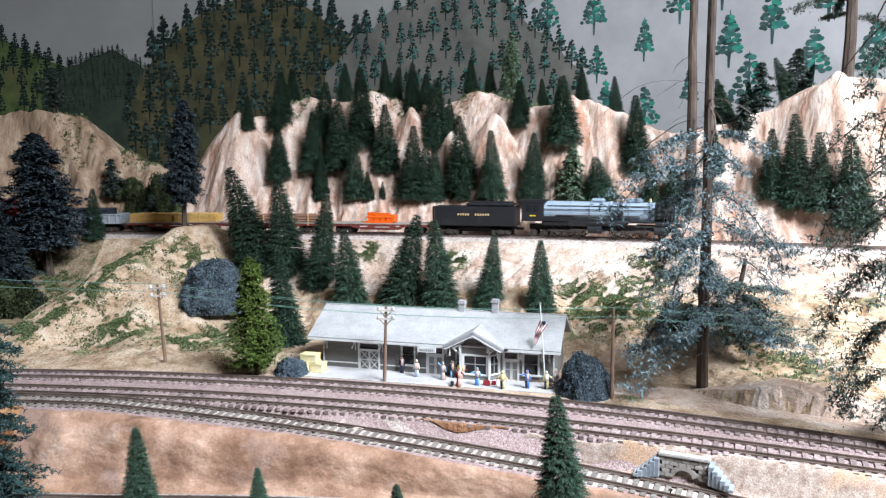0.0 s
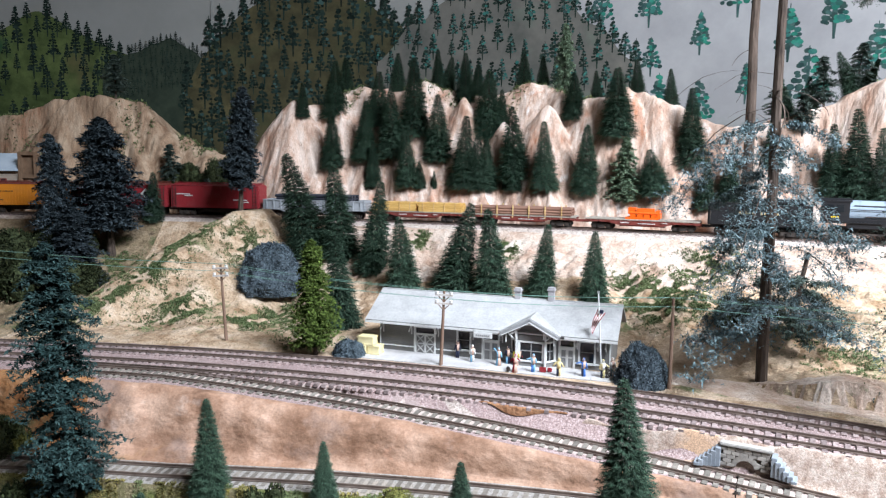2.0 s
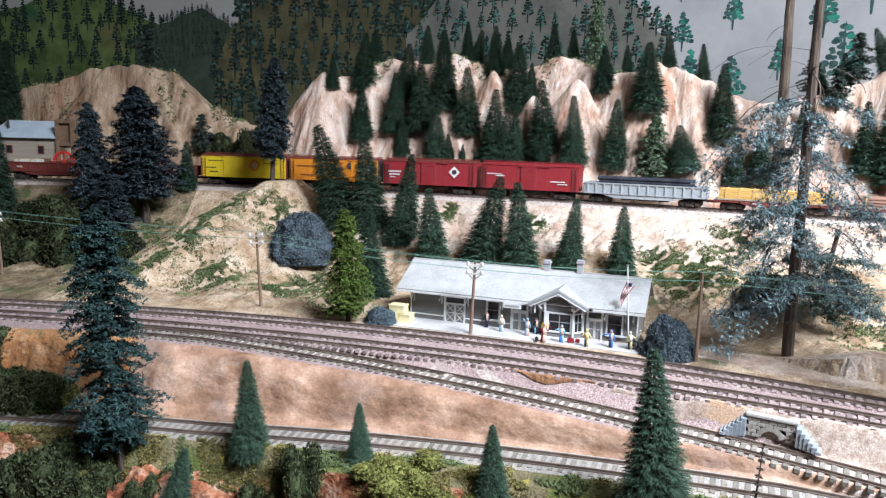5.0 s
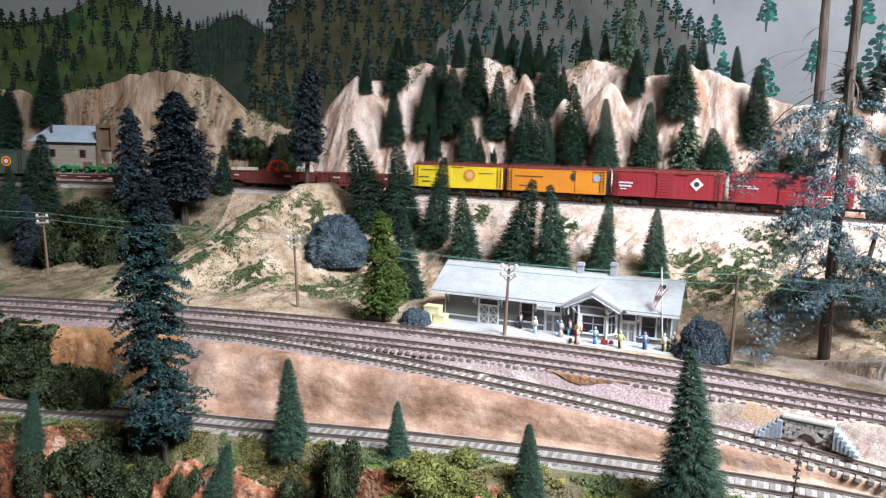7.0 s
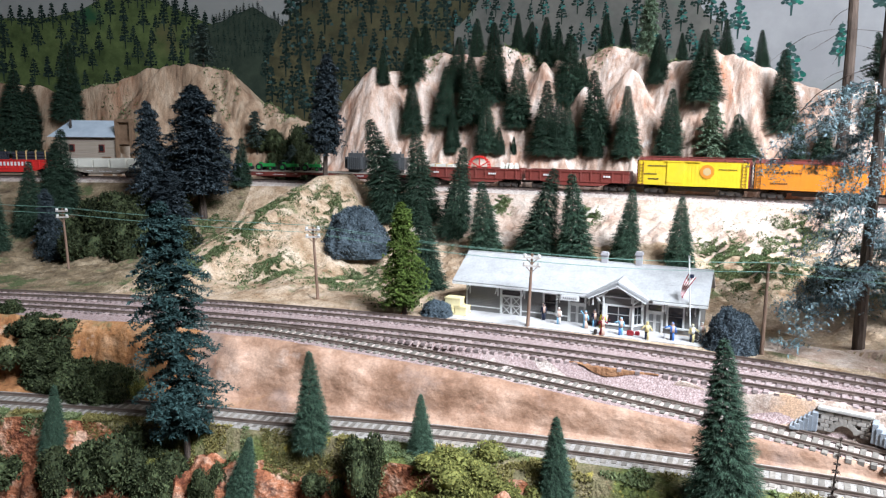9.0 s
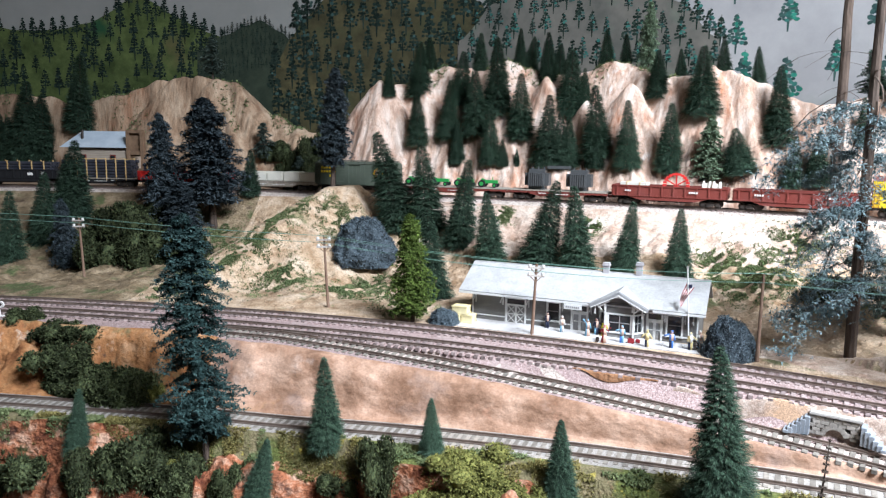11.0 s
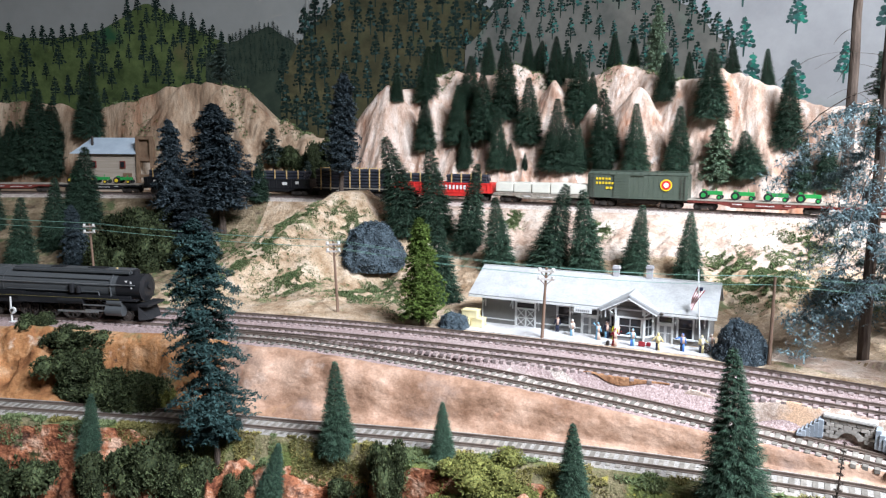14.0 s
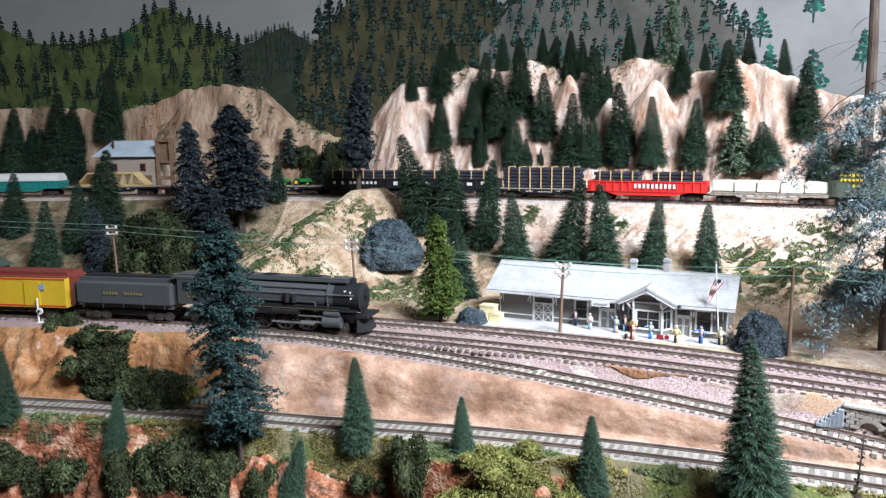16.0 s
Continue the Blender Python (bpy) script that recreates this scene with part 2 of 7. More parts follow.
def height(x, y):
    """The ground's height at x, y."""
    x, y = np.broadcast_arrays(np.asarray(x, float), np.asarray(y, float))
    y4, z4, yt, y1, yu = y_lower(x), z_lower(x) - 0.0027, cut_top(x), y_main(x), y_high(x)
    # foreground: a shelf, then rocks that fall away
    brink = y4 - 0.050 + 0.022 * smooth(-0.10, -0.22, x) + 0.012 * waves(x, y * 0, 26, 1)
    d = np.clip(brink - y, 0, None)
    fall = 0.16 * (1 - np.exp(-d / 0.055)) + 0.5 * np.clip(d - 0.12, 0, None)
    z = z4 - fall - 0.004 * smooth(0.02, 0.06, y4 - y) + smooth(0.0, 0.03, d) * (0.032 * waves(x, y, 50, 2) + 0.004 + 0.024 * np.abs(waves(x, y, 110, 3)) + 0.009 * np.abs(waves(x, y, 260, 19)) - 0.012)
    z = z + smooth(0.025, 0.05, y4 - y) * 0.0025 * waves(x, y, 110, 4)
    # the cutting behind the lower track
    bank = np.clip(y_second(x) - 0.0185, y_siding(x) + 0.0105, y_siding(x) + 0.0165)
    plat = -0.0034 + (z_siding(x) - 0.0002) * (1 - smooth(0, 1, (y - bank) / np.maximum(y_second(x) - 0.0155 - bank, 0.002)))
    foot = y4 + 0.017
    s = np.clip((y - foot) / np.maximum(yt - foot, 0.004), 0, 1)
    left = smooth(-0.28, -0.36, x)
    u = np.clip(s + 0.10 * waves(x, y * 0, 24, 41) * np.sin(np.pi * s), 0, 1)
    lip = np.interp(u, [0, 0.15, 0.34, 0.44, 0.56, 0.74, 0.90, 1.0], [0, 0.05, 0.15, 0.40, 0.68, 0.86, 0.96, 1.0])
    face = (0.22 * s + 0.78 * smooth(0.30, 0.98, s)) * left + lip * (1 - left)
    bulge = np.sin(np.pi * s) * (0.010 * waves(x, y * 0.3, 32, 7) + 0.005 * waves(x, y, 95, 8) + 0.0018 * waves(x, y, 260, 18) - 0.006 * np.abs(waves(x * 0.7 + y, y * 2.2, 60, 42)) + 0.0025)
    ledge = smooth(-0.33, -0.37, x)
    face = face + ledge * (np.round(face * 4 + 0.6 * waves(x, y, 45, 24)) / 4 - face) * 0.55 * np.sin(np.pi * s)
    bulge = bulge * (1 + 0.8 * ledge)
    z = np.where(y > foot, z4 + (plat - z4) * face + bulge * np.clip((yt - foot) / 0.05, 0, 1), z)
    z = np.where(y > yt, plat + 0.0003 * waves(x, y, 200, 9) , z)
    # hillside up to the high line
    a, edge = toe(x), yu - 0.034
    s = np.clip((y - a) / (edge - a), 0, 1)
    p = knots(x, [-1.2, -0.85, -0.62, -0.47, -0.42, -0.36, -0.30, -0.22, -0.12, 0.1, 0.2, 0.5], [1.2, 2.2, 4.2, 4.2, 4.0, 3.6, 3.0, 2.4, 1.45, 1.25, 1.5, 1.5])
    hill = -0.004 + (Z_HIGH - 0.002) * s ** p
    env = np.sin(np.pi * np.clip(s, 0, 1)) ** 0.7
    hill = hill + env * (0.007 * waves(x, y * 0.35, 42, 10) + 0.005 * np.abs(waves(x, y * 0.5, 90, 11)) + 0.0016 * waves(x, y, 300, 23))
    axis = -0.352 - 0.24 * (1.035 - y) - 0.10 * np.clip(1.035 - y, 0, 1) ** 2
    side = np.where(x < axis, 2.4, 2.0) * (x - axis)
    spread = np.sqrt((y - 1.035) ** 2 + side ** 2 + 0.0012)
    turn = np.arctan2(x - axis, 1.06 - y)
    mound = 0.122 - 0.345 * spread * (1 + 0.22 * np.abs(np.sin(turn * 4.5 + 0.6)) + 0.08 * np.abs(np.sin(turn * 15))) + 0.004 * waves(x, y, 70, 16)
    hill = np.maximum(hill, np.minimum(mound, 0.104)) + 0.0
    for mx, my, mw, mh, mz in ((0.165, 0.566, 0.040, 0.020, 0.015), (0.270, 0.550, 0.060, 0.040, 0.017), (0.36, 0.50, 0.05, 0.03, 0.018)):
        hill = hill + mz * np.exp(-((x - mx) / mw) ** 2 - ((y - my) / mh) ** 2) * (1 + 0.18 * waves(x, y, 60, 51))
    hill = hill + smooth(0.14, 0.18, x) * (0.005 * smooth(0.640, 0.720, y + 0.35 * x - 0.07) * (1 - smooth(0.72, 0.86, y)) - 0.002 * np.exp(-((x - 0.21) / 0.04) ** 2 - ((y - 0.635) / 0.03) ** 2))
    z = np.where(y > a, hill, z)
    # bench of the high line, then the rock wall
    z = np.where(y > edge, Z_HIGH - 0.0036, z)
    return np.where(y > yu + 0.036, rock_height(x, y - yu), z)


# spurs of the rock wall: x, distance behind the high track, height, half width at the foot
SPURS = [(-0.338, 0.135, 0.277, 0.150), (-0.262, 0.180, 0.297, 0.10), (-0.205, 0.180, 0.302, 0.10), (-0.155, 0.150, 0.258, 0.09), (-0.117, 0.185, 0.315, 0.12),
         (-0.050, 0.160, 0.282, 0.11), (0.018, 0.135, 0.243, 0.10), (0.078, 0.130, 0.271, 0.11), (0.135, 0.155, 0.275, 0.10),
         (0.193, 0.122, 0.289, 0.115), (0.228, 0.125, 0.281, 0.10), (0.290, 0.125, 0.244, 0.10), (0.350, 0.125, 0.238, 0.10), (0.425, 0.135, 0.254, 0.10),
         (0.500, 0.120, 0.303, 0.14), (0.570, 0.125, 0.298, 0.14), (-0.76, 0.185, 0.285, 0.16), (-0.67, 0.18, 0.288, 0.15)]
CREST_X = [-1.5, -1.25, -1.045, -0.954, -0.843, -0.786, -0.696, -0.629, -0.589, -0.49, -0.42, -0.385, -0.338, -0.30, -0.271, -0.219, -0.16, -0.117, -0.06, 0.0, 0.044, 0.08, 0.124, 0.168, 0.193, 0.218, 0.257, 0.291, 0.336, 0.403, 0.435, 0.481, 0.50, 0.525, 0.56, 0.72]
CREST_Z = [0.24, 0.25, 0.254, 0.242, 0.257, 0.286, 0.293, 0.279, 0.236, 0.190, 0.190, 0.235, 0.272, 0.276, 0.303, 0.307, 0.300, 0.317, 0.297, 0.288, 0.306, 0.312, 0.279, 0.281, 0.289, 0.283, 0.267, 0.245, 0.239, 0.254, 0.258, 0.292, 0.302, 0.305, 0.293, 0.27]


def rock_height(x, v):
    """The rock wall: a plaster curtain under a broken crest, with fluted cones leaning on it. v: distance behind the high track."""
    low = Z_HIGH - 0.0036
    foot = 0.040 + 0.07 * smooth(-0.55, -0.72, x) + 0.006 * waves(x, x * 0, 40, 44)
    warp_x, warp_v = x + 0.005 * waves(x, v, 38, 12), v + 0.006 * waves(x, v, 45, 14)
    top = np.interp(x, CREST_X, CREST_Z) - 0.005 + 0.0025 * waves(x, x * 0, 70, 46)
    brow = np.interp(x, [-0.7, -0.40, -0.338, -0.28, 0.08, 0.135, 0.19], [0.185, 0.16, 0.14, 0.185, 0.195, 0.16, 0.125])
    back = foot + 0.030 + 0.012 * np.abs(np.sin(38.0 * x + 2.0 * waves(x, x * 0, 16, 17))) + 0.008 * np.abs(np.sin(96.0 * x + 3.0 * waves(x, v * 0.3, 24, 21))) + 0.004 * np.abs(np.sin(230.0 * x + 2.5 * waves(x, v, 30, 22)))
    s = np.clip((warp_v - back) / np.maximum(brow - back, 0.02), 0, 1)
    best = low + (top - low) * (0.55 * s ** 0.7 + 0.45 * smooth(0, 1, s)) - 0.30 * np.clip(v - brow - 0.01, 0, 0.4)
    best = np.maximum(best, low)
    for i, (ax, av, az, w) in enumerate(SPURS):
        dx, dv = (warp_x - ax) / w, np.where(warp_v < av, (av - warp_v) / np.maximum(av - foot, 0.02), (warp_v - av) / 0.25)
        turn = np.arctan2(dx, dv + 0.02)
        flute = 0.09 * np.abs(np.sin(turn * 3.2 + i)) + 0.06 * np.abs(np.sin(turn * 8.1 + 2.1 * i + 0.7 * np.sin(9 * dv + i))) + 0.03 * np.abs(np.sin(turn * 19.0 + 1.3 * i))
        d = np.sqrt(dx * dx + dv * dv + 0.004) - 0.05
        d = d * (1 + (flute - 0.09) * np.clip(3 * d, 0, 1))
        best = np.maximum(best, low + (az - low) * np.clip(1 - d, 0, 1) ** 1.05)
    rough = smooth(0.0, 0.03, best - low)
    return best + rough * (0.0030 * waves(x, v * 0.6, 95, 15) + 0.0016 * waves(x, v, 230, 33) - 0.0012)


def link_mesh(name, verts, faces, mat=None, smooth_shade=False):
    me = bpy.data.meshes.new(name)
    me.from_pydata([tuple(v) for v in verts], [], faces)
    if mat:
        me.materials.append(mat)
    if smooth_shade:
        me.polygons.foreach_set("use_smooth", [True] * len(me.polygons))
    me.update()
    return new(name, me)


def strip(name, xs, ya, yb, rows, mat, label, category):
    """A piece of the ground between two lines across the layout."""
    v = np.linspace(0, 1, rows)
    X = np.repeat(xs[:, None], rows, 1)
    Y = ya(xs)[:, None] * (1 - v) + yb(xs)[:, None] * v
    Z = height(X, Y)
    verts = np.stack([X, Y, Z], -1).reshape(-1, 3)
    n = len(xs)
    faces = [(i * rows + j, (i + 1) * rows + j, (i + 1) * rows + j + 1, i * rows + j + 1) for i in range(n - 1) for j in range(rows - 1)]
    return tagged(link_mesh(name, verts, faces, mat, True), label, category, kind="structure")


XS = np.concatenate([np.linspace(-3.6, -1.5, 60)[:-1], np.linspace(-1.5, -0.8, 110)[:-1], np.linspace(-0.8, 0.55, 620)[:-1], np.linspace(0.55, 1.0, 70)[:-1], np.linspace(1.0, 2.6, 40)])
def shelf(x):
    return 0.050 - 0.020 * smooth(-0.10, -0.22, x)


strip("ground", XS, lambda x: y_lower(x) - 0.42, lambda x: y_lower(x) - shelf(x), 90, M_FORE, "red orange rock falling away below a grassy shelf", "rock slope")
strip("ground", XS, lambda x: y_lower(x) - shelf(x), lambda x: y_lower(x) - 0.020, 12, M_SHELF, "grassy shelf with dry turf beside the lower track", "ground")
strip("ground", XS, lambda x: y_lower(x) - 0.020, lambda x: y_lower(x) + 0.017, 8, M_GREYBALLAST, "grey gravel bed of the lower track", "ballast")
XL, XR = XS[XS <= -0.335], XS[XS >= XS[XS <= -0.335][-1]]
strip("cliff_wall", XL, lambda x: y_lower(x) + 0.017, lambda x: cut_top(x) + 0.003, 46, M_CUTLEFT, "orange clay cutting with ledges above the lower track", "cliff")
strip("cliff_wall", XR, lambda x: y_lower(x) + 0.017, lambda x: cut_top(x) + 0.003, 40, M_CUT, "smooth pink plaster cutting above the lower track", "cliff")
strip("ground", XS, lambda x: cut_top(x) + 0.003, lambda x: y_main(x) + 0.022, 40, M_BALLAST, "maroon crushed stone bed under the main tracks", "ballast")
XM, XN = XS[XS <= -0.235], XS[XS >= XS[XS <= -0.235][-1]]
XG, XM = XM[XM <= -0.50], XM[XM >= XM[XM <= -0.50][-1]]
strip("hillside", XG, lambda x: y_main(x) + 0.022, lambda x: y_high(x) - 0.036, 110, M_GULLY, "brown gully slope with dark turf, shade put into its colour", "hillside")
strip("hillside", XM, lambda x: y_main(x) + 0.022, lambda x: y_high(x) - 0.036, 120, M_HILL, "tan dirt hillside and mound with green turf patches", "hillside")
strip("hillside", XN, lambda x: y_main(x) + 0.022, lambda x: y_high(x) - 0.150, 80, M_HILL, "tan dirt ground with turf behind the depot", "hillside")
strip("hillside", XN, lambda x: y_high(x) - 0.150, lambda x: y_high(x) - 0.036, 50, M_SLOPE, "pale pink rocky slope below the high track", "hillside")
strip("ground", XS, lambda x: y_high(x) - 0.036, lambda x: y_high(x) + 0.036, 12, M_BENCH, "pale gravel bench under the high track", "ballast")
XW, XV = XS[XS <= -0.45], XS[XS >= XS[XS <= -0.45][-1]]
strip("rock_wall", XW, lambda x: y_high(x) + 0.036, lambda x: y_high(x) + 0.26, 110, M_WALLTAN, "tan eroded rock hill behind the wooden building", "rock wall")
strip("rock_wall", XV, lambda x: y_high(x) + 0.036, lambda x: y_high(x) + 0.26, 130, M_WALL, "eroded pink and white rock wall with vertical grooves", "rock wall")
strip("ground", XS, lambda x: y_high(x) + 0.26, lambda x: y_high(x) + 0.45, 16, M_CREST, "rough brown and green ground along the crest", "ground")


def drape(name, x0, x1, ya, yb, lift, mat, label, seed, rows=14):
    """A patch laid on the ground with a ragged outline."""
    xs = np.linspace(x0, x1, 90)
    q = np.sin(np.pi * np.linspace(0, 1, 90)) ** 0.45
    a, b = ya(xs), yb(xs)
    m = (a + b) / 2
    a = m + (a - m) * q * (0.8 + 0.25 * waves(xs, xs * 0, 90, seed))
    b = m + (b - m) * q * (0.8 + 0.25 * waves(xs, xs * 0, 110, seed + 1))
    v = np.linspace(0, 1, rows)
    X = np.repeat(xs[:, None], rows, 1)
    Y = a[:, None] * (1 - v) + b[:, None] * v
    Z = height(X, Y) + lift * np.minimum(1.0, 6 * np.sin(np.pi * v)[None, :]) - 0.0001 + 0.0003 * np.abs(waves(X, Y, 260, seed + 2))
    faces = [(i * rows + j, (i + 1) * rows + j, (i + 1) * rows + j + 1, i * rows + j + 1) for i in range(89) for j in range(rows - 1)]
    return tagged(link_mesh(name, np.stack([X, Y, Z], -1).reshape(-1, 3), faces, mat, True), label, "ground", kind="structure")


drape("ground", -0.36, 0.75, lambda x: y_siding(x) - 0.0165, lambda x: y_siding(x) + 0.0165, 0.0003, M_TANBALLAST, "tan grey gravel under the siding track", 88, 8)
drape("ground", 0.055, 0.50, lambda x: y_siding(x) + 0.0125, lambda x: y_second(x) - 0.0125, 0.0014, M_SAND, "sandy orange strip between the siding and the main line", 80)
drape("ground", -0.022, 0.046, lambda x: 0.5235 - 0.33 * x, lambda x: 0.5275 - 0.33 * x, 0.0008, M_HOLLOW, "bare orange clay crack between the tracks", 84, 10)


drape("ground", 0.115, 0.44, lambda x: y_main(x) + 0.026, lambda x: y_main(x) + 0.098, 0.0006, M_SLOPE, "pale rounded plaster rocks beside the main track", 90, 26)
M_RECESS = material("brown_earth_recess", [(0.34, 0.225, 0.145), (0.52, 0.39, 0.275)], 60, 0.95, bump=1.0, bump_scale=260, stretch=(1, 1, 0.4), grain=0.3)
drape("ground", 0.145, 0.265, lambda x: 0.628 - 0.35 * (x - 0.2) + 0 * x, lambda x: 0.700 - 0.35 * (x - 0.2), 0.0006, M_RECESS, "brown washed-out earth bank behind the pine", 94, 20)


# the benchwork that carries the layout: a skirt along the front and solid ends
M_SKIRT = material("dark_green_skirt", [(0.03, 0.05, 0.04), (0.05, 0.075, 0.06)], 20, 0.8)
fy = y_lower(XS) - 0.42
fz = height(XS, fy)
v = []
for x, y, z in zip(XS, fy, fz):
    v += [(x, y, z + 0.002), (x, y, -1.2), (x, y + 0.02, -1.2), (x, y + 0.02, z - 0.002)]
n = len(XS)
f = [(4 * i + k, 4 * i + (k + 1) % 4, 4 * i + 4 + (k + 1) % 4, 4 * i + 4 + k) for i in range(n - 1) for k in range(4)]
tagged(link_mesh("layout_skirt", v, f, M_SKIRT), "dark green skirt board below the front of the layout", "benchwork", kind="structure")


# ---- tracks ----
def box(bm, cx, cy, cz, sx, sy, sz, m=None):
    """A box by centre and size, placed by m."""
    q = bmesh.ops.create_cube(bm, size=1.0, matrix=(m or Matrix()) @ Matrix.Translation((cx, cy, cz)) @ Matrix.Diagonal((sx, sy, sz, 1)))
    return q["verts"]


def part(name, bm, mat, parent=None, label="", smooth_shade=False):
    me = bpy.data.meshes.new(name)
    bm.to_mesh(me)
    bm.free()
    if mat:
        me.materials.append(mat)
    if smooth_shade:
        me.polygons.foreach_set("use_smooth", [True] * len(me.polygons))
    ob = new(name, me)
    ob.parent = parent
    if label:
        ob["label"] = label
    return ob


def thing(name, label, category, group="", kind="", m=None):
    ob = new(name)
    if m is not None:
        ob.matrix_world = m
    return tagged(ob, label, category, group, kind)


def ride(fy, fz, x0, x1, step):
    """Points and headings at even steps along a line of track."""
    xs = np.linspace(x0, x1, 6000)
    ys, zs = fy(xs), fz(xs) + xs * 0
    s = np.concatenate([[0], np.cumsum(np.hypot(np.diff(xs), np.diff(ys)))])
    g = np.arange(0, s[-1], step)
    return np.interp(g, s, xs), np.interp(g, s, ys), np.interp(g, s, zs)


BOXF = [(0, 3, 2, 1), (4, 5, 6, 7), (0, 1, 5, 4), (1, 2, 6, 5), (2, 3, 7, 6), (3, 0, 4, 7)]


def lay_track(fy, fz, x0, x1, tie_mat, label):
    track = thing("railway_track", label, "track", kind="structure")
    px, py, pz = ride(fy, fz, x0, x1, 0.0068)
    tx, ty = np.gradient(px), np.gradient(py)
    n = np.hypot(tx, ty)
    tx, ty = tx / n, ty / n
    verts, faces = [], []
    rnd = random.Random(4)
    for i in range(len(px)):
        hl, hw = 0.0150 + rnd.uniform(-0.0006, 0.0006), 0.0017
        b = len(verts)
        for dz in (-0.0050, -0.0024):
            for a, c in ((-hw, -hl), (hw, -hl), (hw, hl), (-hw, hl)):
                verts.append((px[i] + tx[i] * a - ty[i] * c, py[i] + ty[i] * a + tx[i] * c, pz[i] + dz))
        faces += [tuple(b + k for k in f) for f in BOXF]
    ties = link_mesh("ties", verts, faces, tie_mat)
    ties.parent = track
    tagged(ties, kind="stuff")
    qx, qy, qz = ride(fy, fz, x0, x1, 0.02)
    tx, ty = np.gradient(qx), np.gradient(qy)
    n = np.hypot(tx, ty)
    tx, ty = tx / n, ty / n
    prof = [(-0.0011, -0.0024), (-0.0011, -0.0018), (-0.0003, -0.0016), (-0.0003, -0.0007), (-0.0005, -0.0006), (-0.0005, 0), (0.0005, 0), (0.0005, -0.0006), (0.0003, -0.0007), (0.0003, -0.0016), (0.0011, -0.0018), (0.0011, -0.0024)]
    for side in (-0.0087, 0.0087):
        verts = [(qx[i] - ty[i] * (side + a), qy[i] + tx[i] * (side + a), qz[i] + c) for i in range(len(qx)) for a, c in prof]
        k = len(prof)
        faces = [(i * k + j, i * k + j + 1, (i + 1) * k + j + 1, (i + 1) * k + j) for i in range(len(qx) - 1) for j in range(k - 1)]
        rail = link_mesh("rail", verts, faces, M_RAIL)
        rail.parent = track
    return track


lay_track(y_main, lambda x: x * 0, -1.5, 0.9, M_TIE, "main line track with dark rails and creosoted ties")
lay_track(y_second, lambda x: x * 0, -2.6, 0.9, M_TIE, "second main line track beside the first")
lay_track(y_siding, z_siding, -0.36, 0.7, M_TIEPALE, "siding track with pale ties branching from the main line")
lay_track(y_lower, z_lower, -1.2, 0.7, M_TIEPALE, "single lower track in grey gravel below the cutting")
lay_track(y_high, lambda x: x * 0 + Z_HIGH, -3.5, 2.5, M_TIE, "high track on a pale gravel bench")

# ---- the room that closes the layout in ----
M_ROOM = material("painted_room_wall", [(0.34, 0.34, 0.33), (0.40, 0.40, 0.39)], 3, 0.9)


def room_side(name, x, y, z, sx, sy, sz, label):
    bm = bmesh.new()
    box(bm, x, y, z, sx, sy, sz)
    tagged(part(name, bm, M_ROOM), label, "wall", kind="structure")


room_side("wall_south", 0, -2.5, 0.4, 9.2, 0.1, 3.4, "plain mid grey painted room wall")
room_side("wall_west", -4.6, -0.2, 0.4, 0.1, 4.7, 3.4, "plain mid grey painted room wall")
room_side("wall_east", 4.6, -0.2, 0.4, 0.1, 4.7, 3.4, "plain mid grey painted room wall")
room_side("wall_north", 0, 2.2, 0.4, 9.2, 0.1, 3.4, "plain mid grey painted room wall")
room_side("ceiling", 0, -0.15, 1.75, 9.2, 4.7, 0.1, "plain grey painted room ceiling")
room_side("floor", 0, -0.15, -1.25, 9.2, 4.7, 0.1, "plain grey room floor")

# ---- painted backdrop behind the layout ----
def y_back(x):
    return y_high(x) + 0.445


def painted(name, colours, scale, rough=0.95, stain=None, island=0.0):
    return material(name, colours, scale, rough, stain=stain, island=island, spec=0.1)


M_SKY = painted("grey_sky_paint", [(0.23, 0.23, 0.215), (0.28, 0.28, 0.265)], 4)
bx = np.linspace(-3.6, 2.6, 200)
bv = [(x, float(y_back(x)), z) for x in bx for z in (-0.1, 1.2)]
tagged(link_mesh("backdrop", bv, [(2 * i, 2 * i + 2, 2 * i + 3, 2 * i + 1) for i in range(len(bx) - 1)], M_SKY, True), "curved backdrop board painted plain grey sky", "backdrop", kind="structure")
bm = bmesh.new()
box(bm, -0.596, float(y_back(-0.596)) - 0.0015, 0.55, 0.0025, 0.002, 0.9)
tagged(part("trim", bm, M_SKY), "thin upright seam strip on the grey backdrop", "trim", kind="structure")


def painted_hill(layer, xs, zs, mat, label):
    gx = np.linspace(xs[0], xs[-1], 160)
    gz = knots(gx, xs, zs) + 0.003 * waves(gx, gx * 0, 90, 40 + layer)
    y = y_back(gx) - 0.0010 * layer
    v = []
    for i in range(len(gx)):
        v += [(gx[i], y[i], 0.12), (gx[i], y[i], gz[i])]
    ob = link_mesh("backdrop", v, [(2 * i, 2 * i + 2, 2 * i + 3, 2 * i + 1) for i in range(len(gx) - 1)], mat)
    return tagged(ob, label, "painted hill", kind="structure")


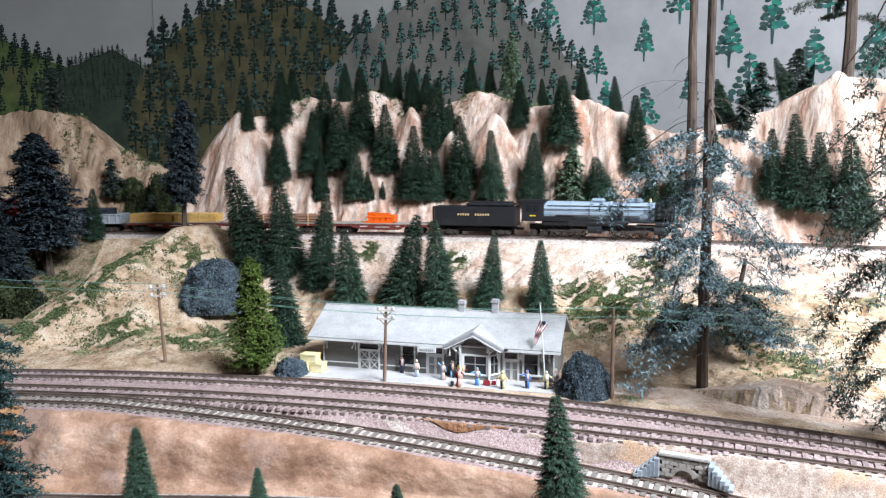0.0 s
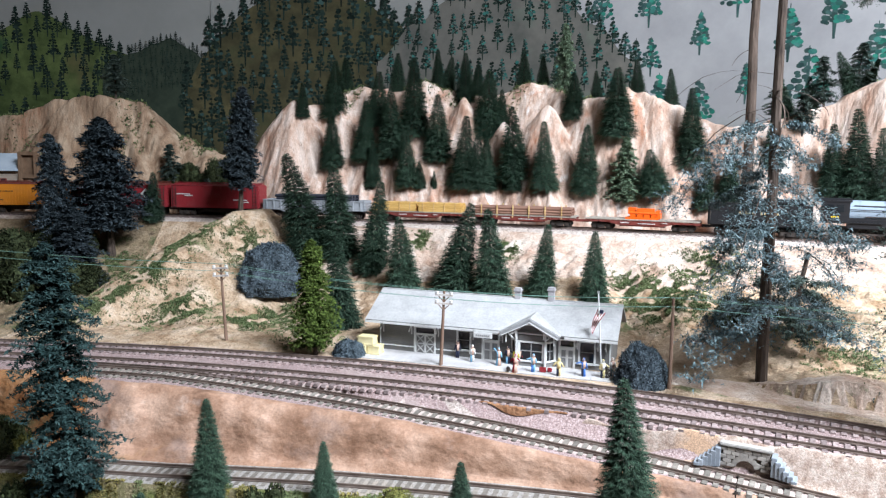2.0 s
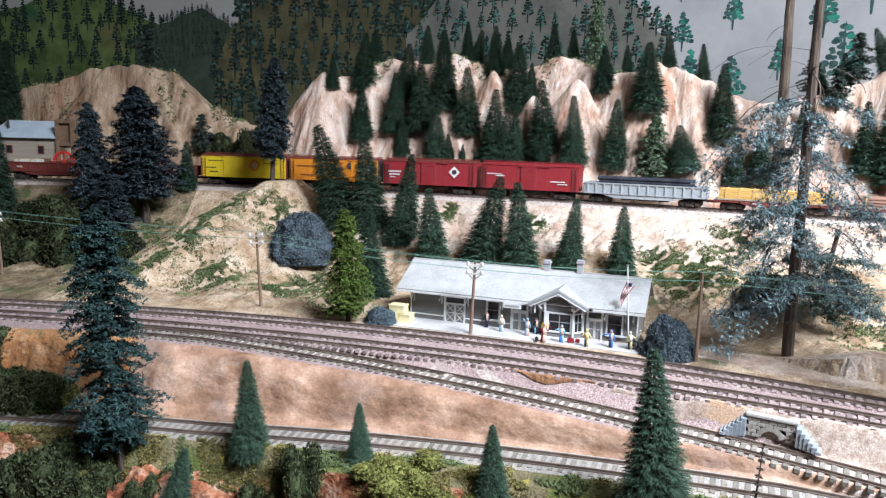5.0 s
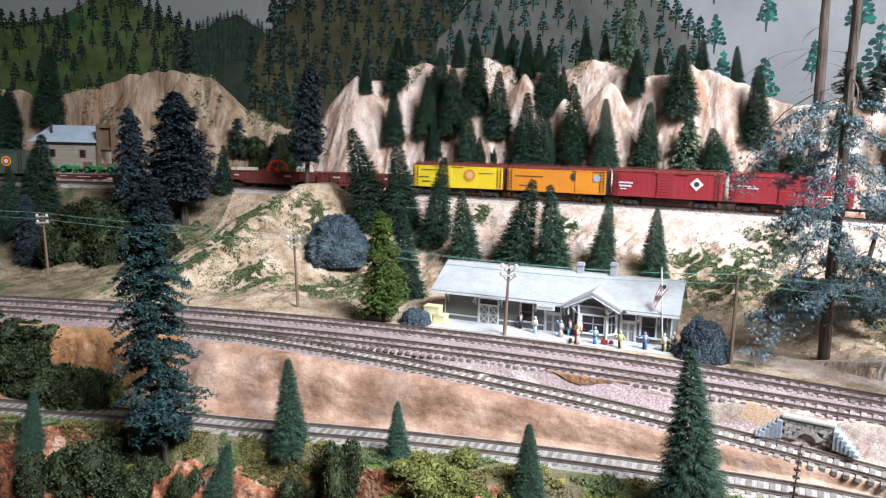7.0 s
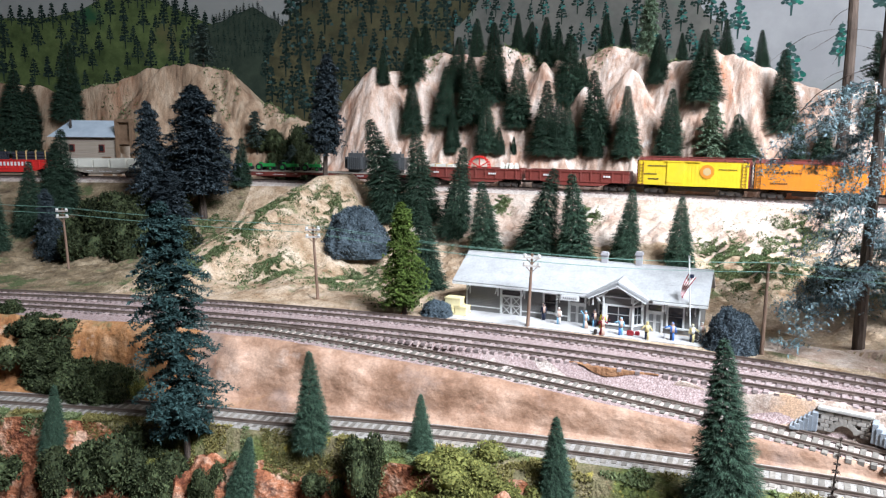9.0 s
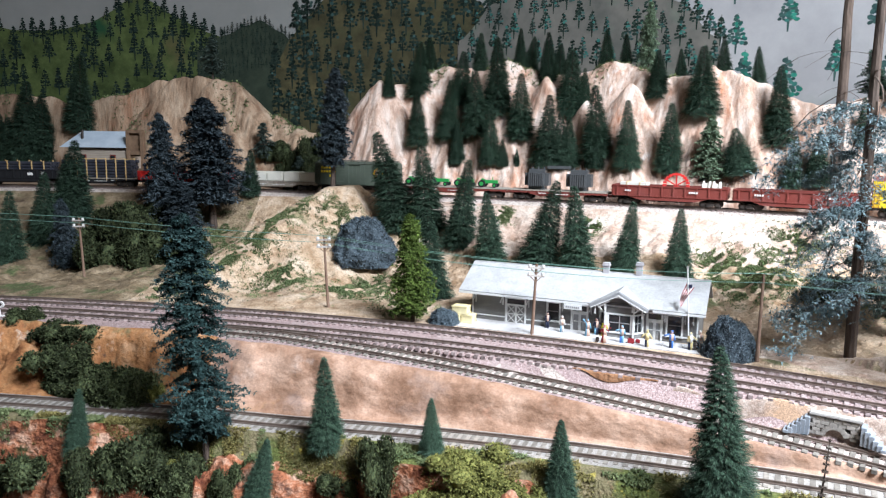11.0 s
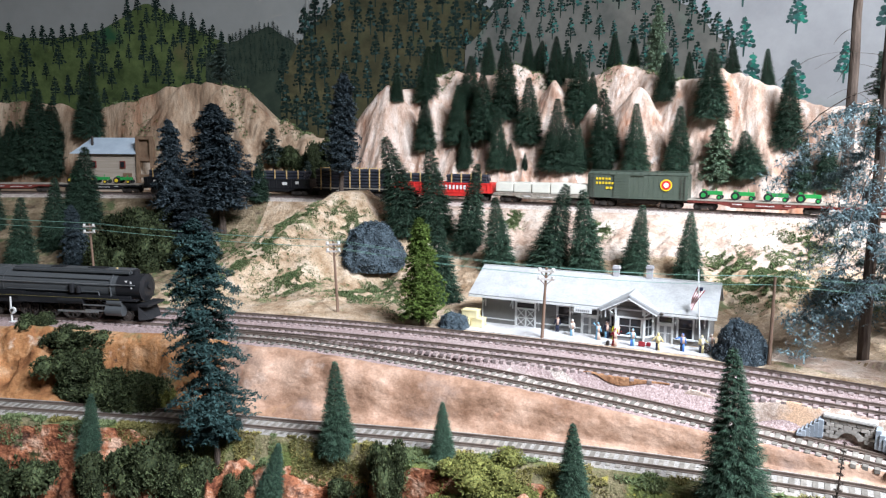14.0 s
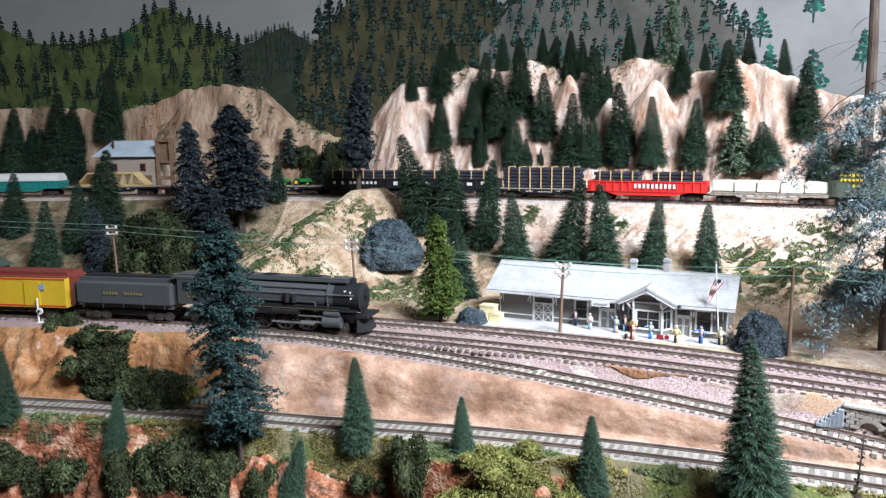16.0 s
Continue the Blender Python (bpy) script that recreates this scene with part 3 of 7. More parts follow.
def painted_trees(layer, xs, zs, count, size, mats, seed, label, depth=0.22, lit=0.4, tiers=8, slim=0.20, apart=(0.34, 0.62)):
    """Conifers brushed on a painted hill: tiers of round dabs on a short trunk, lighter dabs on one side."""
    r = random.Random(seed)
    sets = [([], []) for _ in mats]
    made, tries = [], 0
    while len(made) < count and tries < count * 40:
        tries += 1
        x = r.uniform(xs[0], xs[-1])
        top = float(knots(np.array([x]), xs, zs)[0])
        z = top - r.random() * depth - 0.2 * size if r.random() < 0.8 else top - r.uniform(0.2, 0.5) * size
        if any(abs(x - a) < apart[0] * size and abs(z - c) < apart[1] * size for a, c in made) or z < 0.16:
            continue
        made.append((x, z))
    for x, z in sorted(made, key=lambda p: -p[1]):
        h = size * r.uniform(0.75, 1.3)
        y = float(y_back(x)) - 0.0010 * layer - 0.00025
        bend = (float(y_back(x + 0.01)) - float(y_back(x - 0.01))) / 0.02
        wide = slim * r.uniform(0.8, 1.25)
        spots = []
        for k in range(tiers):
            q = (k + 0.35) / tiers
            w, n = h * wide * (0.12 + q ** 0.8), 2 + k // 2
            for i in range(n):
                spots.append((x + w * (2 * (i + r.uniform(0.2, 0.8)) / n - 1), z + h * (0.98 - 0.74 * q + r.uniform(-0.03, 0.03)), w))
        r.shuffle(spots)
        for d, (cx, cz, w) in enumerate(spots):
            j = r.randrange(1, len(mats)) if len(mats) > 1 and cx > x - 0.3 * w and r.random() < lit else 0
            v, f = sets[j]
            a = h * r.uniform(0.040, 0.062)
            c, t = a * r.uniform(0.65, 0.95), r.uniform(-0.6, 0.6)
            b = len(v)
            yy = y - 0.00012 * j - 0.000002 * d + bend * (cx - x)
            for i in range(8):
                u, s = a * math.cos(i * 0.7854), c * math.sin(i * 0.7854)
                side = u * math.cos(t) - s * math.sin(t)
                v.append((cx + side, yy + bend * side, cz + u * math.sin(t) + s * math.cos(t)))
            f.append(tuple(range(b, b + 8)))
        v, f = sets[0]
        b = len(v)
        v += [(x + k * h, y + bend * k * h, z + q * h) for k, q in ((-0.016, 0), (0.016, 0), (0.03, 0.3), (0.006, 1.05), (-0.006, 1.05), (-0.03, 0.3))]
        f.append((b, b + 1, b + 2, b + 3, b + 4, b + 5))
    for (v, f), m in zip(sets, mats):
        tagged(link_mesh("painted_trees", v, f, m), label, "painted trees", kind="stuff")


P_GREEN = painted("hill_paint_green", [(0.038, 0.056, 0.020), (0.100, 0.132, 0.046)], 26, stain=[((0.11, 0.10, 0.045), 9, (0.56, 0.70)), ((0.02, 0.07, 0.035), 7, (0.58, 0.70)), ((0.022, 0.03, 0.02), 14, (0.56, 0.66))])
P_DARK = painted("hill_paint_dark", [(0.026, 0.036, 0.026), (0.042, 0.056, 0.038)], 30)
P_OLIVE = painted("hill_paint_olive", [(0.042, 0.040, 0.022), (0.085, 0.074, 0.038)], 22, stain=[((0.15, 0.125, 0.06), 8, (0.57, 0.70)), ((0.045, 0.060, 0.030), 9, (0.55, 0.68))])
P_SLATE = painted("hill_paint_slate", [(0.085, 0.085, 0.075), (0.150, 0.140, 0.122)], 10, stain=[((0.10, 0.14, 0.105), 7, (0.55, 0.7))])
P_MAUVE = painted("hill_paint_mauve", [(0.26, 0.255, 0.26), (0.33, 0.325, 0.325)], 9, stain=[((0.20, 0.215, 0.20), 5, (0.55, 0.75))])
P_TREE = painted("tree_paint_dark", [(0.008, 0.015, 0.012), (0.020, 0.033, 0.026)], 90, island=0.5)
P_TREEBLUE = painted("tree_paint_blue", [(0.02, 0.045, 0.045), (0.045, 0.085, 0.075)], 60, island=0.4)
P_TEAL = painted("tree_paint_teal", [(0.015, 0.105, 0.078), (0.03, 0.165, 0.12)], 60, island=0.4)
P_TEALDIM = painted("tree_paint_dull_teal", [(0.02, 0.085, 0.075), (0.04, 0.13, 0.11)], 60, island=0.4)
H1X, H1Z = [-1.9, -1.3, -1.234, -1.13, -1.068, -0.953, -0.842, -0.779, -0.60], [0.40, 0.433, 0.40, 0.40, 0.419, 0.478, 0.422, 0.391, 0.346]
H2X, H2Z = [-0.83, -0.76, -0.686, -0.64, -0.585], [0.365, 0.402, 0.428, 0.405, 0.36]
H3X, H3Z = [-0.66, -0.61, -0.581, -0.501, -0.372, -0.28, -0.209, -0.163, -0.09], [0.32, 0.40, 0.437, 0.50, 0.545, 0.51, 0.464, 0.423, 0.36]
H4X, H4Z = [-0.24, -0.162, -0.092, -0.024, 0.06, 0.127, 0.19, 0.26], [0.38, 0.451, 0.494, 0.526, 0.52, 0.488, 0.43, 0.36]
H5X, H5Z = [0.07, 0.106, 0.148, 0.178, 0.322, 0.68, 1.3], [0.38, 0.426, 0.471, 0.494, 0.56, 0.60, 0.60]
painted_hill(1, H1X, H1Z, P_GREEN, "green forested hill painted on the backdrop")
painted_trees(1, H1X, H1Z, 230, 0.050, [P_TREE], 1, "dark brush-painted conifers on the green hill", 0.24)
painted_hill(2, H2X, H2Z, P_DARK, "dark pointed hill painted on the backdrop")
painted_trees(2, H2X, H2Z, 260, 0.021, [P_TREE], 2, "tiny dark painted conifers on the pointed hill", 0.10, tiers=5)
painted_hill(4, H5X, H5Z, P_MAUVE, "bare mauve grey slope painted on the backdrop")
painted_hill(5, H4X, H4Z, P_SLATE, "slate grey forested hill painted on the backdrop")
painted_trees(5, H4X, H4Z, 90, 0.050, [P_TREE, P_TREEBLUE, P_TEALDIM], 4, "blue green painted conifers on the slate hill", 0.22, 0.5)
painted_hill(3, H3X, H3Z, P_OLIVE, "dark olive forested hill painted on the backdrop")
painted_trees(3, H3X, H3Z, 170, 0.068, [P_TREE, P_TREEBLUE], 3, "near black painted conifers on the olive hill", 0.27, 0.15)
painted_trees(4.0, [0.12, 0.75], [0.545, 0.575], 34, 0.088, [P_TREEBLUE, P_TEAL, P_TEALDIM], 6, "turquoise and dark teal trees dabbed on the grey slope", 0.30, 0.65, 10, 0.22, (0.55, 0.95))

# ---- trees and shrubs ----
def leafy(name, c0, c1, vary=0.18, island=0.45, rough=0.8):
    return material(name, [c0, c1], 30, rough, vary=vary, island=island, spec=0.15)


M_BRUSH = leafy("bottle_brush_green", (0.021, 0.048, 0.029), (0.074, 0.120, 0.080), 0.22, 0.7)
M_BLUE = leafy("blue_spruce_green", (0.032, 0.046, 0.054), (0.082, 0.106, 0.118))
M_SPRUCE = leafy("sea_green_spruce", (0.018, 0.044, 0.042), (0.055, 0.100, 0.094))
M_BRIGHT = leafy("bright_fir_green", (0.055, 0.090, 0.018), (0.140, 0.195, 0.045))
M_PALE = leafy("pale_sage_green", (0.10, 0.15, 0.09), (0.22, 0.29, 0.19))
M_WISP = leafy("grey_blue_wisps", (0.095, 0.145, 0.155), (0.23, 0.31, 0.325), 0.1, 0.5)
M_WISPDARK = leafy("dark_pine_wisps", (0.045, 0.070, 0.060), (0.12, 0.155, 0.13), 0.1, 0.5)
M_BUSHBLUE = leafy("slate_blue_foliage", (0.052, 0.072, 0.088), (0.155, 0.195, 0.220))
M_BUSH = leafy("shrub_green", (0.018, 0.030, 0.016), (0.075, 0.086, 0.036), 0.2, 0.7)
M_BUSHYEL = leafy("yellow_green_shrub", (0.06, 0.08, 0.025), (0.22, 0.20, 0.055))
M_BARK = material("grey_brown_bark", [(0.045, 0.032, 0.026), (0.125, 0.092, 0.072)], 120, 0.95, bump=0.8, bump_scale=300, stretch=(1, 1, 0.2))
M_TURF = leafy("ground_turf", (0.085, 0.12, 0.05), (0.21, 0.245, 0.115), 0.0, 0.4)
M_TURFYEL = leafy("dry_turf", (0.13, 0.12, 0.045), (0.29, 0.24, 0.085), 0.0, 0.4)


def raw(name, v, f, mat):
    me = bpy.data.meshes.new(name)
    me.from_pydata(v, [], f)
    me.materials.append(mat)
    me.update()
    return me


def trunk_mesh(h, r0, r1, bend=0.0, sides=7, cuts=6, seed=0):
    rnd = random.Random(seed)
    v, f = [], []
    for i in range(cuts + 1):
        q = i / cuts
        r = r0 + (r1 - r0) * q
        ox, oy = bend * h * q * q + rnd.uniform(-0.15, 0.15) * r, rnd.uniform(-0.15, 0.15) * r
        for k in range(sides):
            a = 6.283 * k / sides
            v.append((ox + r * math.cos(a), oy + r * math.sin(a), -0.04 * h + q * 1.04 * h))
    for i in range(cuts):
        for k in range(sides):
            f.append((i * sides + k, i * sides + (k + 1) % sides, (i + 1) * sides + (k + 1) % sides, (i + 1) * sides + k))
    f.append(tuple(range(cuts * sides, (cuts + 1) * sides)))
    return v, f


def blade(v, f, p, d, length, width, r):
    """One thin needle spray from p along d."""
    px, py, pz = p
    dx, dy, dz = d
    sz = r.uniform(-0.4, 0.4)
    k = width / math.sqrt(dx * dx + dy * dy + sz * sz + 1e-6)
    sx, sy, sz = -dy * k, dx * k, sz * k
    b = len(v)
    h = length * 0.45
    mx, my, mz = px + dx * h, py + dy * h, pz + dz * h - 0.04 * length
    v += [(px, py, pz), (mx + sx, my + sy, mz + sz), (px + dx * length, py + dy * length, pz + (dz - 0.16) * length), (mx - sx, my - sy, mz - sz)]
    f.append((b, b + 1, b + 2, b + 3))


def brush_crown(seed, radius=0.19, rings=64, droop=0.28, start=0.04, fine=1.2, sprays=7):
    """Bottle-brush conifer of unit height: dense whorls of short stiff sprays."""
    r = random.Random(seed)
    v, f = [], []
    for i in range(rings):
        q = i / (rings - 1)
        z = start + (0.975 - start) * q
        rad = radius * (1.06 * (1 - q) ** 0.80 + 0.10) * r.uniform(0.90, 1.08)
        n = max(8, int(20 * (1 - q) + 11))
        ph = r.uniform(0, 6.28)
        for k in range(n):
            a = ph + 6.283 * k / n + r.uniform(-0.25, 0.25)
            L = rad * r.uniform(0.80, 1.10)
            d = Vector((math.cos(a), math.sin(a), -droop * r.uniform(-0.2, 1.6) * (1 - 0.8 * q))).normalized()
            p = Vector((0, 0, z + r.uniform(-0.01, 0.01)))
            blade(v, f, p + d * (0.25 * L), d, L * 0.80, (0.0045 + 0.016 * L) * fine, r)
            for j in range(sprays):
                t = 0.34 + 0.70 * j / sprays
                sgn = 1 if j % 2 else -1
                e = (d + Vector((-d.y, d.x, 0)) * sgn * r.uniform(0.35, 0.8) + Vector((0, 0, r.uniform(-0.3, 0.35)))).normalized()
                blade(v, f, p + d * (L * t), e, (0.022 + L * r.uniform(0.18, 0.30)) * fine, (0.0032 + 0.006 * L) * fine, r)
    for k in range(6):
        blade(v, f, Vector((0, 0, 0.94)), Vector((r.uniform(-0.2, 0.2), r.uniform(-0.2, 0.2), 1)), 0.06, 0.008, r)
    return v, f


def tuft(v, f, p, size, n, r, up=0.2, flat=1.0, thick=0.12):
    for k in range(n):
        d = Vector((r.gauss(0, 1), r.gauss(0, 1), r.gauss(0, 1) * flat + up)).normalized()
        blade(v, f, p, d, size * r.uniform(0.6, 1.3), size * thick * r.uniform(0.6, 1.4), r)


def spruce_crown(seed, radius=0.17, tiers=20, per=11, start=0.07, tufts=7, gap=0.12, size=0.024, power=0.55):
    """Layered spruce of unit height: flat irregular boughs of foliage with gaps that show the trunk."""
    r = random.Random(seed)
    v, f = [], []
    for i in range(tiers):
        q = i / (tiers - 1)
        z = start + (0.97 - start) * q
        rad = radius * ((1 - q) ** power * 0.9 + 0.16) * min(1.0, 0.55 + 2.5 * q) * r.uniform(0.75, 1.15)
        for k in range(per):
            if r.random() < gap:
                continue
            a = 6.283 * k / per + i * 0.7 + r.uniform(-0.3, 0.3)
            L = rad * r.uniform(0.55, 1.15)
            dz = r.uniform(-0.012, 0.012)
            for t in range(tufts):
                w = (t + 1) / tufts
                p = Vector((math.cos(a) * L * w, math.sin(a) * L * w, z + dz - 0.34 * L * w * w + 0.012))
                for s in (-1, 0, 1):
                    o = Vector((-math.sin(a), math.cos(a), 0)) * s * L * 0.16 * w
                    tuft(v, f, p + o + Vector((0, 0, r.uniform(-0.008, 0.008))), size * r.uniform(0.6, 1.0), 9, r, -0.05, 0.40, 0.20)
    return v, f


def wisp_limb(v, f, tv, tf, p, a, L, r, drop=0.35, size=0.010, rise=0.15):
    """A thin crooked limb that hangs down, with fine sprays along it."""
    n = 9
    pts = []
    q = Vector(p)
    d = Vector((math.cos(a), math.sin(a), rise))
    for i in range(n):
        pts.append(q.copy())
        d = (d + Vector((r.uniform(-0.25, 0.25), r.uniform(-0.25, 0.25), -drop * 0.25 + r.uniform(-0.1, 0.1)))).normalized()
        q = q + d * (L / n)
    rad = 0.0011
    for i in range(n - 1):
        b = len(tv)
        w0, w1 = rad * (1 - i / n), rad * (1 - (i + 1) / n) + 0.0002
        for pt, w in ((pts[i], w0), (pts[i + 1], w1)):
            tv += [(pt.x + w, pt.y, pt.z), (pt.x - w * 0.5, pt.y + w * 0.8, pt.z), (pt.x - w * 0.5, pt.y - w * 0.8, pt.z)]
        tf += [(b, b + 1, b + 4, b + 3), (b + 1, b + 2, b + 5, b + 4), (b + 2, b, b + 3, b + 5)]
    if size:
        for i in range(2, n):
            for k in range(40):
                o = Vector((r.gauss(0, 1), r.gauss(0, 1), r.gauss(0, 0.4))) * L * 0.062
                tuft(v, f, pts[i] + o, size * r.uniform(0.25, 0.5), 5, r, -0.1, 0.5, 0.15)


def bush_mesh(seed, squash=0.8, count=900, size=0.16, up=0.3, lumpy=20):
    """Dense shrub of unit radius: sprays over a lumpy dome."""
    r = random.Random(seed)
    v, f = [], []
    core = bmesh.new()
    lumps = [(Vector((r.gauss(0, 0.38), r.gauss(0, 0.38), r.uniform(0.05, 0.75))), r.uniform(0.20, 0.42)) for _ in range(lumpy)]
    for c, rad in lumps:
        bmesh.ops.create_icosphere(core, subdivisions=2, radius=rad * 0.72, matrix=Matrix.Translation((c.x, c.y, max(c.z, rad * 0.3) * squash)))
    v += [tuple(q.co) for q in core.verts]
    f += [tuple(q.index for q in g.verts) for g in core.faces]
    core.free()
    for i in range(count):
        c, rad = lumps[i % len(lumps)]
        d = Vector((r.gauss(0, 1), r.gauss(0, 1), r.gauss(0, 1) + 0.25)).normalized()
        p = c + d * rad * r.uniform(0.80, 1.0)
        p.z = max(p.z * squash, 0.0)
        for k in range(3):
            e = (d + Vector((r.gauss(0, 0.7), r.gauss(0, 0.7), r.gauss(0, 0.7) + up))).normalized()
            blade(v, f, p, e, size * r.uniform(0.6, 1.2), size * r.uniform(0.14, 0.3), r)
    return v, f


def dome_bush(seed, count=9000, size=0.05, peak=1.0):
    """Dense clipped shrub of unit radius: one lumpy dome covered in short sprays."""
    r = random.Random(seed)
    core = bmesh.new()
    bmesh.ops.create_icosphere(core, subdivisions=5, radius=1.0)
    off = Vector((seed, 0.3 * seed, 0))
    for q in core.verts:
        n = q.co.normalized()
        k = 0.90 + 0.16 * noise.noise(n * 1.6 + off) + 0.10 * noise.noise(n * 3.7 + off) + 0.06 * noise.noise(n * 9 + off)
        q.co = Vector((n.x * k * (1 - 0.25 * peak * max(n.z, 0)), n.y * k * (1 - 0.25 * peak * max(n.z, 0)), max(n.z * k, -0.25)))
    v = [tuple(q.co * 0.97) for q in core.verts]
    f = [tuple(q.index for q in g.verts) for g in core.faces]
    spots = [q.co.copy() for q in core.verts if q.co.z > -0.2]
    core.free()
    for i in range(count):
        p = spots[r.randrange(len(spots))]
        d = p.normalized()
        for k in range(3):
            e = (d * 0.6 + Vector((r.gauss(0, 0.7), r.gauss(0, 0.7), r.gauss(0, 0.7)))).normalized()
            blade(v, f, p * r.uniform(0.94, 1.0), e, size * r.uniform(0.6, 1.5), size * r.uniform(0.16, 0.34), r)
    return v, f


def make_tree(name, crown, crown_mat, label, category, bark=True, r0=0.022, r1=0.004, trunk_h=0.97, bend=0.0, seed=0):
    base = thing(name, label, category)
    tv, tf = trunk_mesh(trunk_h, r0, r1, bend, seed=seed)
    t = new("trunk", raw("trunk", tv, tf, M_BARK))
    c = new("crown", raw("crown", crown[0], crown[1], crown_mat))
    t.parent = c.parent = base
    return base


def stand(ob, x, y, h, lean=0.0, wide=1.0, turn=0.0, sink=0.0, first=False, group="", label=""):
    """Plants a copy of a unit-height tree on the ground."""
    z = float(height(x, y)) - sink
    m = pose(x, y, z, 0, lean, 0) @ pose(0, 0, 0, 0, 0, turn)
    o = ob if first else copy_thing(ob, m)
    o.matrix_basis = m @ Matrix.Diagonal((h * wide, h * wide, h, 1))
    if group:
        o["group"] = group
    if label:
        o["label"] = label
    return o


FIRS = [make_tree("fir_tree", brush_crown(s, rad), M_BRUSH, "dark green bottle-brush fir tree on a dirt slope", "tree", seed=s) for s, rad in ((1, 0.185), (2, 0.165), (3, 0.205), (4, 0.175))]
FIRS += [make_tree("fir_tree", brush_crown(s, rad, 90, fine=0.72, sprays=10), M_BRUSH, "dark green bottle-brush fir in turf", "tree", seed=s) for s, rad in ((5, 0.17), (6, 0.165), (7, 0.18), (8, 0.17))]
SLOPE = [(-0.253, 0.996, 0.147, -15), (-0.211, 0.984, 0.132, -5), (-0.169, 0.774, 0.107, -5), (-0.161, 0.937, 0.12, 6), (-0.111, 0.869, 0.096, -5), (-0.054, 0.868, 0.114, 12), (-0.004, 0.851, 0.107, -4), (0.052, 0.846, 0.087, 5), (0.108, 0.809, 0.082, 0)]
WALL = [(-0.263, 1.182, 0.09, -1), (-0.271, 1.247, 0.093, 1), (-0.211, 1.185, 0.096, 2), (-0.165, 1.176, 0.111, -1), (-0.194, 1.217, 0.092, 2), (-0.13, 1.196, 0.124, -1), (-0.089, 1.161, 0.105, -1), (-0.192, 1.16, 0.071, -1), (-0.134, 1.134, 0.087, -3), (-0.114, 1.13, 0.043, -4), (-0.093, 1.127, 0.027, 0), (-0.046, 1.115, 0.11, 1), (-0.024, 1.112, 0.083, -2), (-0.011, 1.118, 0.079, -2), (0.012, 1.196, 0.054, -1), (0.031, 1.111, 0.11, -4), (0.03, 1.099, 0.063, -1), (0.073, 1.072, 0.1, -2), (0.131, 1.064, 0.099, 0), (0.121, 1.141, 0.071, -2), (0.177, 1.08, 0.097, -2), (0.272, 1.035, 0.107, -2), (0.018, 1.107, 0.034, -3)]
CREST = [(-0.32, 1.219, 0.057, 0), (-0.01, 1.187, 0.107, 0), (-0.048, 1.227, 0.081, -1), (-0.097, 1.259, 0.064, 0), (0.156, 1.155, 0.053, -2), (0.209, 1.106, 0.056, -3), (0.254, 1.088, 0.059, -3), (0.049, 1.25, 0.076, -1), (0.08, 1.241, 0.06, -1), (-0.264, 1.311, 0.078, 0), (-0.169, 1.294, 0.08, 0), (-0.083, 1.276, 0.065, 9), (-0.03, 1.262, 0.066, 2), (0.399, 1.036, 0.068, -16), (0.429, 1.031, 0.06, -6), (0.474, 1.01, 0.065, -23), (0.483, 1.005, 0.046, 22), (0.425, 0.945, 0.089, -3), (0.449, 0.929, 0.118, -4), (0.47, 0.908, 0.097, -5), (0.496, 0.882, 0.111, -5), (0.281, 0.996, 0.069, 2), (0.31, 0.988, 0.072, 0), (0.369, 0.999, 0.064, -4)]
LEFT = [(-0.932, 1.257, 0.142, 4), (-1.028, 1.226, 0.148, 6), (-1.008, 1.242, 0.137, 5), (-1.112, 1.209, 0.139, 6), (-1.082, 1.222, 0.102, 6), (-1.058, 1.218, 0.096, 4), (-0.908, 0.959, 0.1, 4), (-0.777, 0.857, 0.103, 4), (-0.774, 0.925, 0.107, 4), (-0.781, 0.992, 0.104, 4), (-0.775, 0.999, 0.127, 4), (-0.518, 1.08, 0.074, 1)]
FORE = [(-0.206, 0.473, 0.072, -1), (-0.12, 0.451, 0.045, -1), (-0.028, 0.416, 0.056, -1), (-0.41, 0.463, 0.054, 5), (-0.521, 0.475, 0.063, 1), (-0.255, 0.447, 0.058, 12)]
rnd = random.Random(11)
used = set()
for group, rows, text in (("firs below the high track", SLOPE, "dark green bottle-brush fir leaning on the dirt slope"),
                          ("firs on the rock wall", WALL, "dark green bottle-brush fir rooted on the eroded rock wall"),
                          ("firs on the rock wall", CREST, "small dark green fir on the pale rock crest"),
                          ("firs by the wooden building", LEFT, "slim dark green fir on the shaded slope"),
                          ("firs beside the lower track", FORE, "green bottle-brush fir in turf beside the lower track")):
    for x, y, h, lean in rows:
        k = rnd.randrange(4) + (4 if rows is FORE else 0)
        stand(FIRS[k], x, y, h, lean, rnd.uniform(0.96, 1.14), rnd.uniform(0, 360), 0.003, k not in used, group, text)
        used.add(k)
big = make_tree("fir_tree", brush_crown(21, 0.195, 130, fine=0.55, sprays=14), M_BRUSH, "tall dark green bottle-brush fir with pale needle tips", "tree", seed=21)
stand(big, 0.070, 0.389, 0.132, -4, 0.86, 40, 0.03, True)
tip = make_tree("dead_spike", brush_crown(22, 0.05, 12), M_BARK, "thin dark pointed tree top beside the lower track", "tree top", seed=22)
stand(tip, 0.118, 0.375, 0.055, 3, 0.8, 0, 0.0, True)

